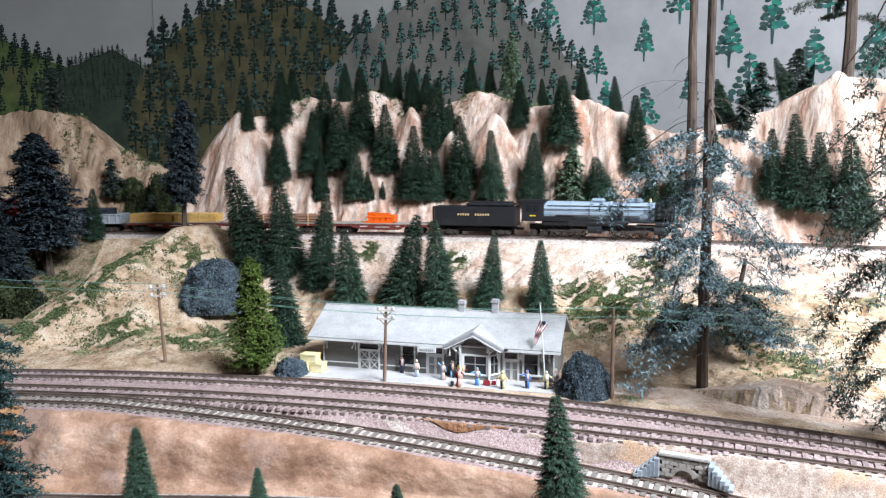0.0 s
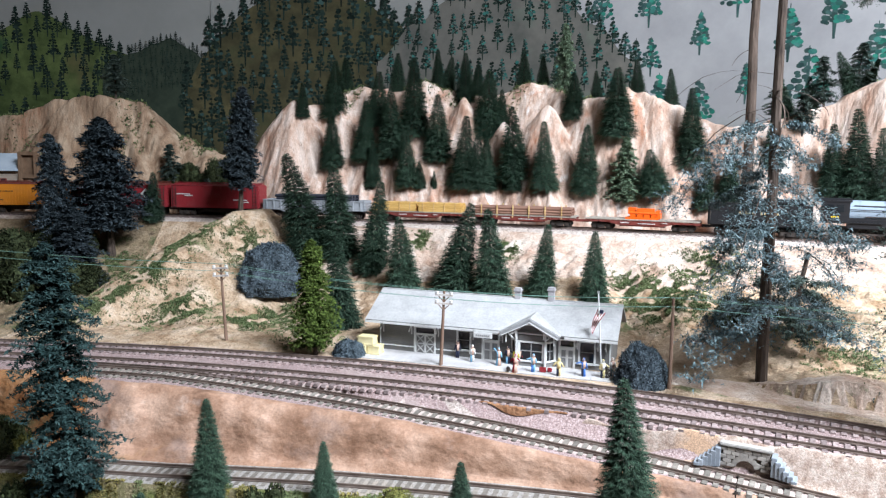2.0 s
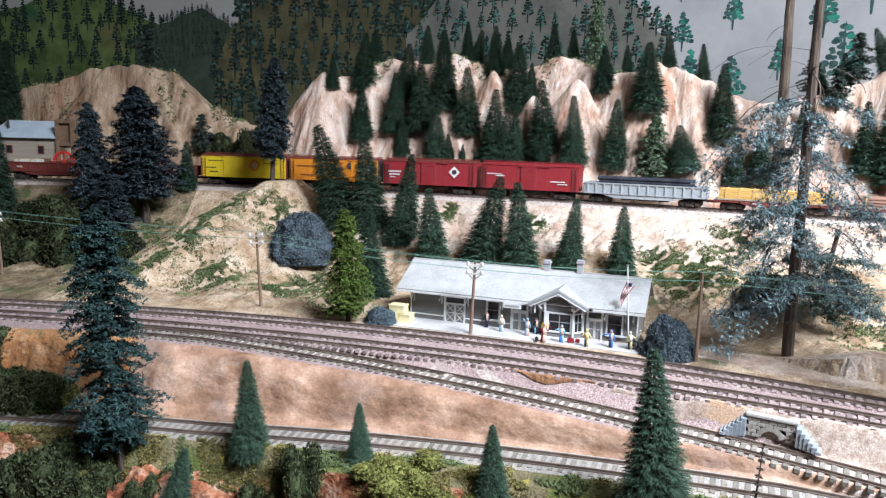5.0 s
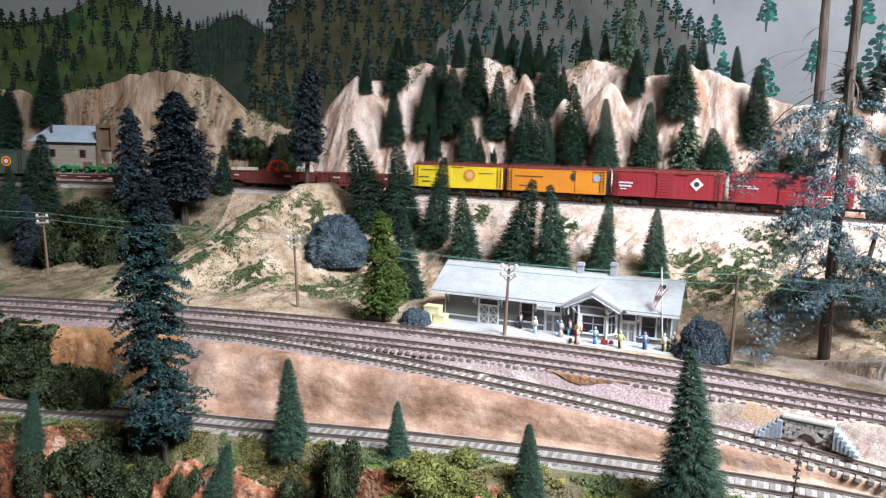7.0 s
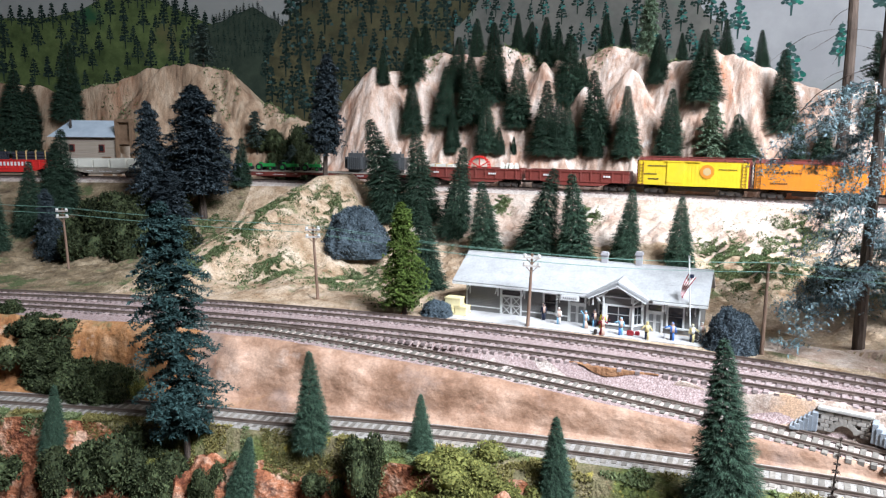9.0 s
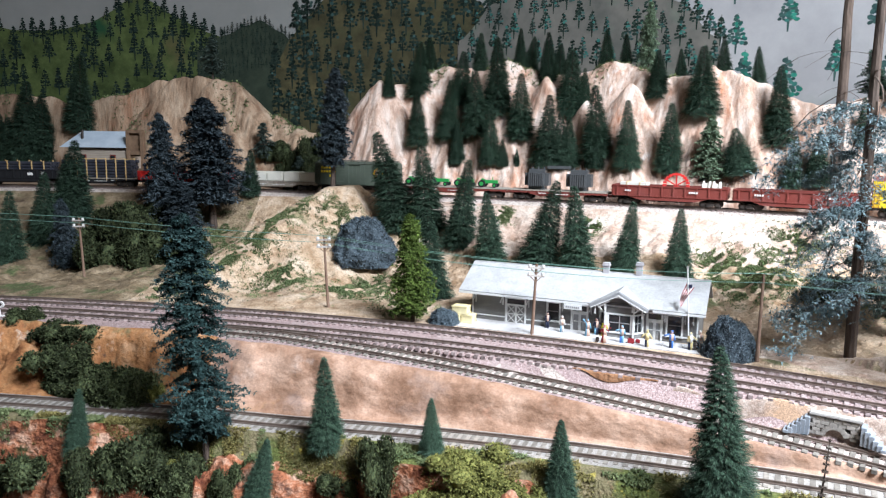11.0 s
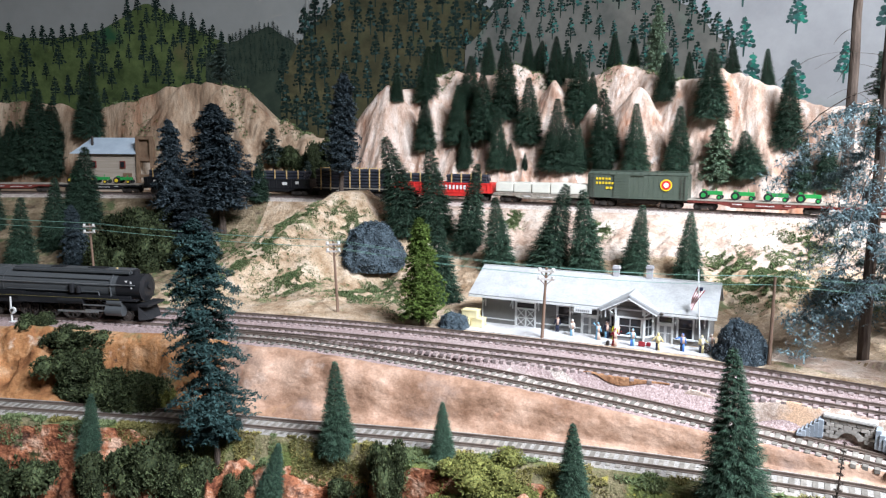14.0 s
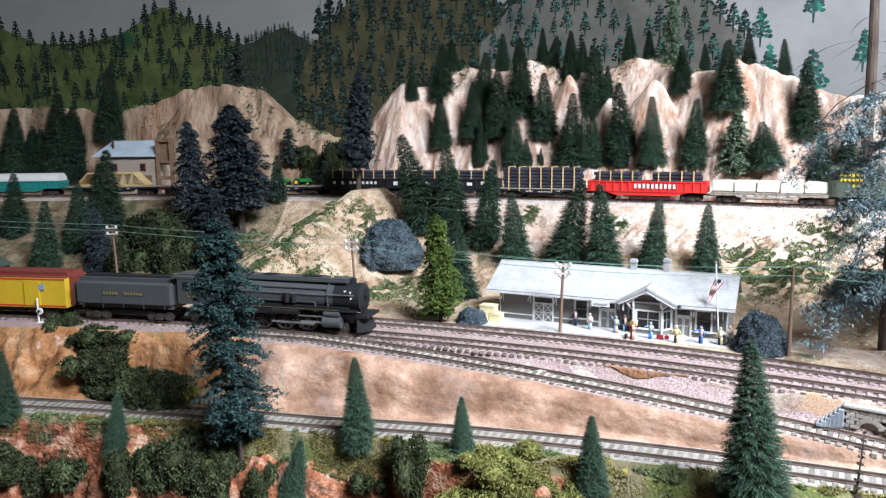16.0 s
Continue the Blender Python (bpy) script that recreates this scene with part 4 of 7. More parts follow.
bright = make_tree("fir_tree", spruce_crown(31, 0.24, 22, 12, 0.10, 5, 0.05, 0.036), M_BRIGHT, "bright yellow-green feathery fir beside the depot", "tree", seed=31)
stand(bright, -0.172, 0.655, 0.108, -2, 1.0, 0, 0.0, True)
tall = make_tree("spruce_tree", spruce_crown(32, 0.185, 20, 15, 0.13, 11, 0.12, 0.019, 0.42), M_SPRUCE, "tall sea-green spruce with layered boughs on red rock", "tree", seed=32, r0=0.014)
stand(tall, -0.305, 0.474, 0.198, -4, 1.0, 25, 0.004, True)
blues = [make_tree("spruce_tree", spruce_crown(s, rad * 1.12, 24, 13, st, 7, 0.03, 0.032), M_BLUE, "dark blue-grey spruce with a bare lower trunk", "tree", seed=s, r0=0.024) for s, rad, st in ((33, 0.16, 0.22), (34, 0.20, 0.22), (35, 0.22, 0.05))]
stand(blues[0], -0.366, 1.030, 0.176, 2, 0.95, 0, 0.0, True)
stand(blues[1], -0.552, 1.015, 0.195, -3, 1.35, 60, 0.0, True)
stand(blues[2], -0.612, 0.985, 0.180, -2, 0.85, 10, 0.0, True)
stand(blues[2], -0.560, 0.93, 0.115, 0, 1.5, 80, 0.01)
stand(blues[2], -0.695, 0.864, 0.096, -3, 0.9, 130, 0.0)
pale = make_tree("leaning_tree", spruce_crown(36, 0.30, 16, 10, 0.05, 6, 0.1, 0.05), M_PALE, "pale sage-green drooping tree below the rock wall", "tree", seed=36)
stand(pale, 0.182, 1.036, 0.090, 0, 1.0, 0, 0.004, True)
stand(pale, 0.111, 1.201, 0.125, 0, 0.62, 70, 0.004, label="pale grey-green faded fir standing behind the rock crest")
stand(FIRS[2], 0.222, 1.026, 0.062, -10, 1.6, 0, 0.004, label="dark green fir tipped over beside the pale tree")
olive = make_tree("juniper_tree", spruce_crown(37, 0.30, 11, 8, 0.25, 5, 0.3, 0.06), M_WISPDARK, "sparse grey-green juniper with open boughs on the slope", "tree", seed=37)
for i, (x, y, h, lean) in enumerate([(-0.552, 1.229, 0.075, -2), (-0.64, 1.215, 0.055, 4), (-0.45, 1.20, 0.07, 0), (-0.47, 1.17, 0.06, 3), (-0.68, 1.30, 0.08, 0), (0.385, 1.04, 0.06, 3), (0.44, 1.02, 0.075, -4), (0.405, 1.0, 0.06, 0), (0.475, 1.01, 0.07, 5)]):
    stand(olive, x, y, h, lean, 1.15, 50 * i, 0.003, i == 0, "junipers on the rock")


def pine(x, y, h, r0, limbs, bare, seed, mat, label, lean=0.0, drop=0.35, length=0.085, size=0.010, low=0.2, high=0.75, side=None):
    """A tall bare pine trunk with hanging sprays."""
    base = thing("pine_tree", label, "tree", m=pose(x, y, float(height(x, y)) - 0.004, 0, lean, 0))
    r = random.Random(seed)
    tv, tf = trunk_mesh(h, r0, r0 * 0.6, 0.01, 9, 8, seed)
    v, f = [], []
    for i in range(limbs + bare):
        q = low + (high - low) * (i / max(1, limbs + bare - 1)) + r.uniform(-0.03, 0.03)
        a = r.uniform(0, 6.283) if side is None else r.gauss(side, 1.0)
        wisp_limb(v, f, tv, tf, (0, 0, q * h), a, length * r.uniform(0.5, 1.15), r, drop, size if i < limbs else 0, r.uniform(-0.2, 0.35))
    t = new("trunk", raw("trunk", tv, tf, M_BARK))
    c = new("crown", raw("crown", v, f, mat))
    t.parent = c.parent = base
    return base


pine(0.218, 0.60, 0.40, 0.0050, 36, 6, 51, M_WISP, "tall bare-trunked pine with hanging grey-blue sprays", -1.0, 0.45, 0.115, 0.0085, 0.12, 0.62)
pine(0.332, 0.985, 0.36, 0.0075, 3, 10, 52, M_WISPDARK, "tall brown pine trunk almost bare of boughs", -1.0, 0.4, 0.07, 0.009, 0.1, 0.6)
pine(0.535, 0.985, 0.30, 0.008, 6, 8, 53, M_WISPDARK, "thick brown pine trunk on the rock crest", 0, 0.4, 0.09, 0.010, 0.3, 0.9)
pine(0.300, 0.462, 0.34, 0.004, 30, 6, 54, M_WISPDARK, "straggling grey-green conifer with hanging twigs by the track", -2, 0.9, 0.085, 0.008, 0.1, 0.95)
pine(0.262, 0.66, 0.085, 0.003, 16, 6, 55, M_WISPDARK, "low dark straggling pine on the bank", 8, 0.3, 0.06, 0.009, 0.3, 0.95)


# shrubs
def shrub(mat, seed, label, name="bush", dome=None, **kw):
    v, f = dome_bush(seed, *dome) if dome else bush_mesh(seed, **kw)
    ob = new(name, raw(name, v, f, mat))
    return tagged(ob, label, "bush")


def plant(ob, x, y, r, h, turn=0.0, first=False, sink=0.004):
    m = pose(x, y, float(height(x, y)) - sink, 0, 0, turn)
    o = ob if first else copy_thing(ob, m)
    o.matrix_basis = m @ Matrix.Diagonal((r, r, h, 1))
    return o


b1 = shrub(M_BUSHBLUE, 61, "dense slate-blue rounded bush on the hillside", dome=(9000, 0.045, 1.0))
plant(b1, -0.283, 0.892, 0.052, 0.052, 0, True)
b2 = shrub(M_BUSHBLUE, 62, "dense slate-blue rounded bush at the end of the depot", dome=(7000, 0.06, 0.4))
plant(b2, 0.116, 0.592, 0.0255, 0.041, 0, True)
plant(b2, -0.141, 0.657, 0.019, 0.021, 70)
b3 = shrub(M_BUSH, 63, "large dark green bush in the shaded gully", count=6000, size=0.085)
plant(b3, -0.613, 0.885, 0.062, 0.075, 0, True)
plant(b3, -0.69, 0.90, 0.05, 0.06, 90)
for i, (x, y, r, h) in enumerate(((-0.48, 1.206, 0.040, 0.075), (-0.450, 1.198, 0.035, 0.085), (-0.425, 1.205, 0.03, 0.06), (-0.66, 0.955, 0.055, 0.07), (-0.60, 0.99, 0.04, 0.05), (-0.53, 1.235, 0.03, 0.04))):
    plant(b3, x, y, r, h, 70 * i)
plant(b3, -0.55, 0.905, 0.045, 0.055, 200)
plant(b3, -0.64, 0.98, 0.05, 0.06, 300)
b4 = shrub(M_BUSH, 64, "dark green shrub growing on the cutting", count=4600, size=0.105)
for i, (x, y, r, h) in enumerate([(-0.500, 0.567, 0.030, 0.025), (-0.462, 0.550, 0.036, 0.029), (-0.425, 0.537, 0.034, 0.033), (-0.394, 0.530, 0.026, 0.032), (-0.446, 0.545, 0.032, 0.034), (-0.410, 0.534, 0.030, 0.032), (-0.482, 0.558, 0.030, 0.030), (-0.555, 0.595, 0.02, 0.018), (-0.52, 0.44, 0.03, 0.03), (0.235, 0.70, 0.03, 0.035), (-0.47, 1.175, 0.03, 0.05), (-0.435, 1.165, 0.03, 0.06)]):
    plant(b4, x, y, r, h, 40 * i, i == 0)
BRINK = [(-0.461, 0.461, 0.034, 0.044, 0.017),
          (-0.384, 0.445, 0.025, 0.038, 0.015),
          (-0.351, 0.466, 0.034, 0.048, 0.018),
          (-0.322, 0.464, 0.025, 0.042, 0.016),
          (-0.163, 0.451, 0.019, 0.047, 0.018),
          (-0.2, 0.458, 0.018, 0.025, 0.01),
          (-0.502, 0.451, 0.026, 0.03, 0.011),
          (-0.274, 0.446, 0.015, 0.029, 0.011),
          (-0.408, 0.369, 0.062, 0.064, 0.024),
          (-0.299, 0.408, 0.047, 0.051, 0.019),
          (-0.501, 0.411, 0.051, 0.043, 0.017)]
for i, (x, y, r, h, sink) in enumerate(BRINK):
    plant(b4, x, y, r, h, 63 * i + 20, False, sink)
b5 = shrub(M_BUSHYEL, 65, "yellow-green flowering shrub on the grassy shelf", count=4400, size=0.09)
for i, (x, y, r, h) in enumerate([(-0.162, 0.435, 0.024, 0.026), (-0.085, 0.425, 0.028, 0.024), (-0.105, 0.410, 0.026, 0.03), (-0.330, 0.470, 0.014, 0.012), (-0.385, 0.532, 0.012, 0.02), (-0.06, 0.40, 0.024, 0.02)]):
    plant(b5, x, y, r, h, 55 * i, i == 0)
plant(b5, -0.083, 0.409, 0.022, 0.032, 130)


def turf(name, mat, label, xy, keep, size, seed):
    """Clumps of ground foam where the turf grows."""
    x, y = xy
    ok = keep(x, y)
    x, y = x[ok], y[ok]
    z = height(x, y) + 0.0005
    r = np.random.RandomState(seed)
    n, k = len(x), 5
    d = r.normal(size=(n, k, 3)) * [1, 1, 0.7] + [0, 0, 0.9]
    d /= np.linalg.norm(d, axis=2)[..., None]
    p = np.stack([x, y, z], 1)[:, None, :] + d * 0
    w = np.stack([-d[..., 1], d[..., 0], r.uniform(-0.4, 0.4, (n, k))], 2)
    w /= np.linalg.norm(w, axis=2)[..., None] + 1e-6
    L = size * r.uniform(0.4, 1.6, (n, k, 1)) * r.choice([0.6, 1.0, 1.3], (n, 1, 1))
    m = p + d * L * 0.5
    q = np.stack([p, m + w * L * 0.2, p + d * L, m - w * L * 0.2], 2).reshape(-1, 3)
    f = np.arange(len(q)).reshape(-1, 4)
    tagged(link_mesh(name, q.tolist(), f.tolist(), mat), label, "turf", kind="stuff")


def scatter(x0, x1, ya, yb, count, seed):
    r = np.random.RandomState(seed)
    x = r.uniform(x0, x1, count)
    a, b = ya(x), yb(x)
    return x, a + (b - a) * r.uniform(0, 1, count)


SHELF = scatter(-0.7, 0.25, lambda x: y_lower(x) - shelf(x) - 0.006, lambda x: y_lower(x) - 0.019, 40000, 2)
TOP = scatter(-1.1, 0.5, lambda x: y_high(x) + 0.135, lambda x: y_high(x) + 0.25, 16000, 3)
# spots where turf is thick: x, y, radius
SPOTS = [(-0.433, 1.129, 0.02), (-0.393, 0.931, 0.018), (-0.404, 0.877, 0.016), (-0.414, 0.837, 0.015), (-0.433, 0.789, 0.016), (-0.449, 0.752, 0.014), (-0.477, 0.727, 0.012), (-0.339, 0.946, 0.022), (-0.315, 0.934, 0.02), (-0.371, 0.793, 0.025), (-0.351, 0.786, 0.022), (-0.263, 0.83, 0.018), (-0.224, 0.78, 0.025), (-0.276, 0.777, 0.018), (-0.19, 0.714, 0.018), (-0.563, 0.988, 0.02), (-0.53, 0.991, 0.02)]
SPOTS_E = [(0.161, 0.811, 0.024), (0.175, 0.793, 0.022), (0.197, 0.811, 0.02), (0.156, 0.849, 0.018), (0.178, 0.758, 0.02), (0.202, 0.763, 0.02), (0.264, 0.856, 0.024), (0.238, 0.852, 0.02), (-0.105, 1.0, 0.012), (0.013, 0.944, 0.010), (0.30, 0.62, 0.03)]


def around(spots, per, seed):
    r = np.random.RandomState(seed)
    return tuple(np.concatenate([a[k] + a[2] * r.normal(size=per) * (0.75, 1.0)[k] for a in spots]) for k in (0, 1))


turf("turf", M_TURF, "green ground foam patches on the hillside", around(SPOTS + SPOTS_E, 2800, 5), lambda x, y: (0.8 * waves(x, y, 150, 72) + 0.5 * waves(x, y, 420, 77) > -0.15) & (y > y_main(x) + 0.026) & (y < y_high(x) - 0.04) & ~((np.abs(x - 0.01) < 0.14) & (y < 0.72)), 0.0015, 1)
turf("turf", M_TURFYEL, "dry yellow ground foam on the grassy shelf", SHELF, lambda x, y: waves(x, y, 60, 73) + 0.6 * waves(x, y, 190, 75) > 0.35, 0.0014, 2)
turf("turf", M_TURF, "green ground foam on the grassy shelf", SHELF, lambda x, y: waves(x, y, 60, 73) + 0.6 * waves(x, y, 190, 75) < -0.35, 0.0015, 3)
turf("turf", M_TURF, "green ground foam along the rock crest", TOP, lambda x, y: waves(x, y, 40, 74) + 0.4 * waves(x, y, 150, 76) > 0.35, 0.0032, 4)

# ---- rolling stock ----
def paint(name, c, rough=0.5, dirt=0.25):
    d = tuple(k * (1 - dirt) + 0.12 * dirt for k in c)
    return material(name, [tuple(k * 0.9 for k in c), c], 60, rough, stain=[(d, 25, (0.5, 0.75))], bump=0.15, bump_scale=500)


C_RED = paint("boxcar_red", (0.30, 0.028, 0.035))
C_ORANGE = paint("reefer_orange", (0.72, 0.25, 0.025))
C_YELLOW = paint("reefer_yellow", (0.80, 0.58, 0.03))
C_BROWN = paint("oxide_red", (0.20, 0.045, 0.035))
C_SILVER = paint("silver_grey", (0.36, 0.38, 0.40), 0.4)
C_BRIGHT = paint("bright_red", (0.68, 0.035, 0.03))
C_GREEN = paint("olive_green", (0.085, 0.105, 0.080))
C_BLACK = paint("railway_black", (0.018, 0.018, 0.020), 0.5, 0.15)
C_TEAL = paint("teal_green", (0.02, 0.24, 0.22))
C_GREY = paint("dark_boiler_grey", (0.075, 0.078, 0.080), 0.4, 0.1)
C_BOILER = paint("blue_grey_boiler", (0.30, 0.37, 0.44), 0.3, 0.1)
C_CARYEL = paint("passenger_yellow", (0.66, 0.43, 0.03))
C_ORANGELOAD = paint("safety_orange", (0.85, 0.13, 0.01), 0.45, 0.05)
C_WHITE = paint("white_lettering", (0.75, 0.73, 0.70), 0.6, 0.05)
C_CREAM = paint("wrapped_lumber", (0.72, 0.69, 0.60), 0.6)
C_TAN = paint("tan_wood", (0.58, 0.42, 0.20), 0.7)
C_LUMBER = material("yellow_lumber", [(0.46, 0.26, 0.07), (0.68, 0.43, 0.14)], 200, 0.7, stretch=(0.1, 1, 1), island=0.15)
C_DECK = material("grey_wood_deck", [(0.26, 0.22, 0.18), (0.42, 0.37, 0.31)], 90, 0.9, stretch=(6, 0.5, 1))
C_STEEL = material("grimy_steel", [(0.035, 0.030, 0.028), (0.085, 0.07, 0.06)], 80, 0.6, metal=0.3)
C_CHROME = material("worn_bright_metal", [(0.40, 0.40, 0.40), (0.6, 0.6, 0.6)], 80, 0.35, metal=0.8)
C_PIPE = material("black_pipe", [(0.018, 0.02, 0.028), (0.05, 0.052, 0.065)], 60, 0.4, island=0.3)
C_LOG = material("brown_pipe_load", [(0.17, 0.085, 0.06), (0.30, 0.17, 0.12)], 90, 0.7, stretch=(0.1, 1, 1), island=0.3)
C_STAKE = material("raw_wood_stake", [(0.40, 0.25, 0.10), (0.58, 0.40, 0.19)], 100, 0.8, island=0.2)
C_TRACTOR = paint("tractor_green", (0.03, 0.30, 0.07), 0.4, 0.05)
C_DIM = paint("dull_gold", (0.20, 0.17, 0.06))
C_GLASS = material("dark_window", [(0.012, 0.014, 0.016), (0.03, 0.033, 0.036)], 5, 0.1, spec=0.6)


def bars(name, parent, mat, rects, y=0.0, label=""):
    """Flat bars of lettering or trim on a side plane: x, z, width, height."""
    for x, z, w, h in rects:
        cells = max(1, min(10, int(w / (1.1 * h)))) if name == "lettering" else 1
        for k in range(cells):
            bm = bmesh.new()
            box(bm, x + w * ((k + 0.5) / cells - 0.5), y, z, w / cells * (0.72 if cells > 1 else 1.0), 0.0003, h)
            part(name, bm, mat, parent, label)


def cuboid(name, parent, mat, cx, cy, cz, sx, sy, sz, bevel=0.0, label=""):
    bm = bmesh.new()
    box(bm, cx, cy, cz, sx, sy, sz)
    if bevel:
        bmesh.ops.bevel(bm, geom=bm.edges[:], offset=bevel, segments=2, affect="EDGES")
    return part(name, bm, mat, parent, label)


def tube(bm, p, q, r, sides=10, r2=None):
    """A closed round bar from p to q."""
    p, q = Vector(p), Vector(q)
    d = q - p
    m = Matrix.Translation((p + q) / 2) @ d.to_track_quat("Z", "Y").to_matrix().to_4x4()
    bmesh.ops.create_cone(bm, cap_ends=True, segments=sides, radius1=r, radius2=r if r2 is None else r2, depth=d.length, matrix=m)


def rod(name, parent, mat, p, q, r, sides=12, label="", smooth_shade=True, r2=None):
    bm = bmesh.new()
    tube(bm, p, q, r, sides, r2)
    o = part(name, bm, mat, parent, label)
    return o


def truck_meshes():
    bm = bmesh.new()
    for y in (-0.0115, 0.0115):
        box(bm, 0, y, 0.0062, 0.022, 0.0012, 0.0022)
        box(bm, 0, y, 0.0040, 0.009, 0.0016, 0.0040)
        for x in (-0.0095, 0.0095):
            box(bm, x, y, 0.0050, 0.0048, 0.0018, 0.0046)
    box(bm, 0, 0, 0.0072, 0.006, 0.024, 0.0026)
    fr = bpy.data.meshes.new("truck")
    bm.to_mesh(fr)
    bm.free()
    fr.materials.append(C_STEEL)
    bm = bmesh.new()
    tube(bm, (0, -0.0012, 0), (0, 0.0012, 0), 0.0048, 14)
    tube(bm, (0, -0.0022, 0), (0, 0.0022, 0), 0.0016, 8)
    tube(bm, (0, 0.0009, 0), (0, 0.0015, 0), 0.0054, 14)
    wh = bpy.data.meshes.new("wheel")
    bm.to_mesh(wh)
    bm.free()
    wh.materials.append(C_STEEL)
    return fr, wh


TRUCK, WHEEL = truck_meshes()


def trucks(car, xs):
    for x in xs:
        t = new("truck", TRUCK)
        t.parent = car
        t.location = (x, 0, 0)
        for dx in (-0.0095, 0.0095):
            for dy in (-0.0085, 0.0085):
                w = new("wheel", WHEEL)
                w.parent = t
                w.location = (dx, dy, 0.0049)


def frame_under(car, L, mat, z=0.0105):
    bm = bmesh.new()
    box(bm, 0, 0, z, L * 0.97, 0.010, 0.004)
    box(bm, 0, 0, z - 0.003, L * 0.40, 0.014, 0.005)
    for x in (-L / 2 - 0.003, L / 2 + 0.003):
        box(bm, x, 0, 0.0095, 0.010, 0.0032, 0.0034)
    part("underframe", bm, mat, car)


def boxcar(L, H, body_mat, roof_mat, label, ribs=18, door_at=0.0, logo=None, text=(), text_mat=None, wood=False, end_mat=None):
    car = thing("boxcar", label, "boxcar")
    W = 0.0345
    bm = bmesh.new()
    box(bm, 0, 0, 0.0125 + H / 2, L, W, H)
    n = ribs
    part("body", bm, body_mat, car)
    for i in range(n):
        x = -L / 2 + L * (i + 0.5) / n
        for s in (-1, 1):
            cuboid("plank" if wood else "rib", car, body_mat, x, s * W / 2, 0.0125 + H / 2, 0.0007 if not wood else L / n * 0.9, 0.0006, H * 0.98)
    for e in (-1, 1):
        bm = bmesh.new()
        box(bm, e * (L / 2 + 0.0006), 0, 0.0125 + H / 2, 0.0012, W * 0.98, H * 0.98)
        for k in range(6):
            box(bm, e * (L / 2 + 0.0014), 0, 0.016 + k * H / 6.5, 0.0012, W * 0.9, 0.0022)
        part("end_panel", bm, end_mat or body_mat, car)
    bm = bmesh.new()
    zt = 0.0125 + H
    vs = [bm.verts.new(c) for c in ((-L / 2 - .001, -W / 2 - .001, zt), (L / 2 + .001, -W / 2 - .001, zt), (L / 2 + .001, 0, zt + .0035), (-L / 2 - .001, 0, zt + .0035), (-L / 2 - .001, W / 2 + .001, zt), (L / 2 + .001, W / 2 + .001, zt))]
    for q in ((0, 1, 2, 3), (3, 2, 5, 4), (0, 3, 4), (1, 5, 2), (0, 4, 5, 1)):
        bm.faces.new([vs[k] for k in q])
    for i in range(12):
        x = -L / 2 + L * (i + 0.5) / 12
        for s in (-1, 1):
            box(bm, x, s * W / 4, zt + 0.0021, 0.0008, W / 2, 0.0008, None)
    part("roof", bm, roof_mat, car)
    cuboid("running_board", car, roof_mat, 0, 0, zt + 0.0045, L + 0.004, 0.006, 0.0008)
    for s in (-1, 1):
        bm = bmesh.new()
        dw = 0.022
        box(bm, door_at, s * (W / 2 + 0.0011), 0.0125 + H * 0.49, dw, 0.0012, H * 0.9)
        door = part("door", bm, body_mat, car)
        for k in range(8 if not wood else 2):
            cuboid("rib", door, body_mat, door_at, s * (W / 2 + 0.0019), 0.017 + k * (H * 0.82) / (7 if not wood else 1), dw * 0.92, 0.0007, 0.0011)
        for z in (0.0128 + H * 0.97, 0.0130):
            cuboid("door_track", car, body_mat, door_at + 0.008, s * (W / 2 + 0.0016), z, 0.045, 0.001, 0.001)
        for e in (-1, 1):
            bm = bmesh.new()
            x = e * (L / 2 - 0.0048)
            for dx in (-0.0026, 0.0026):
                box(bm, x + dx, s * (W / 2 + 0.0014), 0.0115 + H * 0.5, 0.0005, 0.0005, H * 0.98)
            for k in range(7):
                box(bm, x, s * (W / 2 + 0.0014), 0.0135 + k * H * 0.92 / 7, 0.0055, 0.0005, 0.0005)
            part("ladder", bm, end_mat or C_STEEL, car)
    frame_under(car, L, C_STEEL)
    trucks(car, (-L / 2 + 0.021, L / 2 - 0.021))
    y = -W / 2 - 0.0009
    if text:
        bars("lettering", car, text_mat or C_WHITE, [(x * L, 0.0125 + z * H, w * L, h * H) for x, z, w, h in text], y)
        bars("lettering", car, text_mat or C_WHITE, [(-x * L, 0.0125 + z * H, w * L, h * H) for x, z, w, h in text], -y)
    for k, (kind, x, z, r, mat) in enumerate(logo or ()):
        bm = bmesh.new()
        seg = 4 if kind == "diamond" else 24
        bmesh.ops.create_circle(bm, cap_ends=True, segments=seg, radius=r, matrix=Matrix.Translation((x * L, y - 0.0004 - 0.0002 * k, 0.0125 + z * H)) @ pose(0, 0, 0, 90, 0, 0))
        part("emblem", bm, mat, car)
    return car


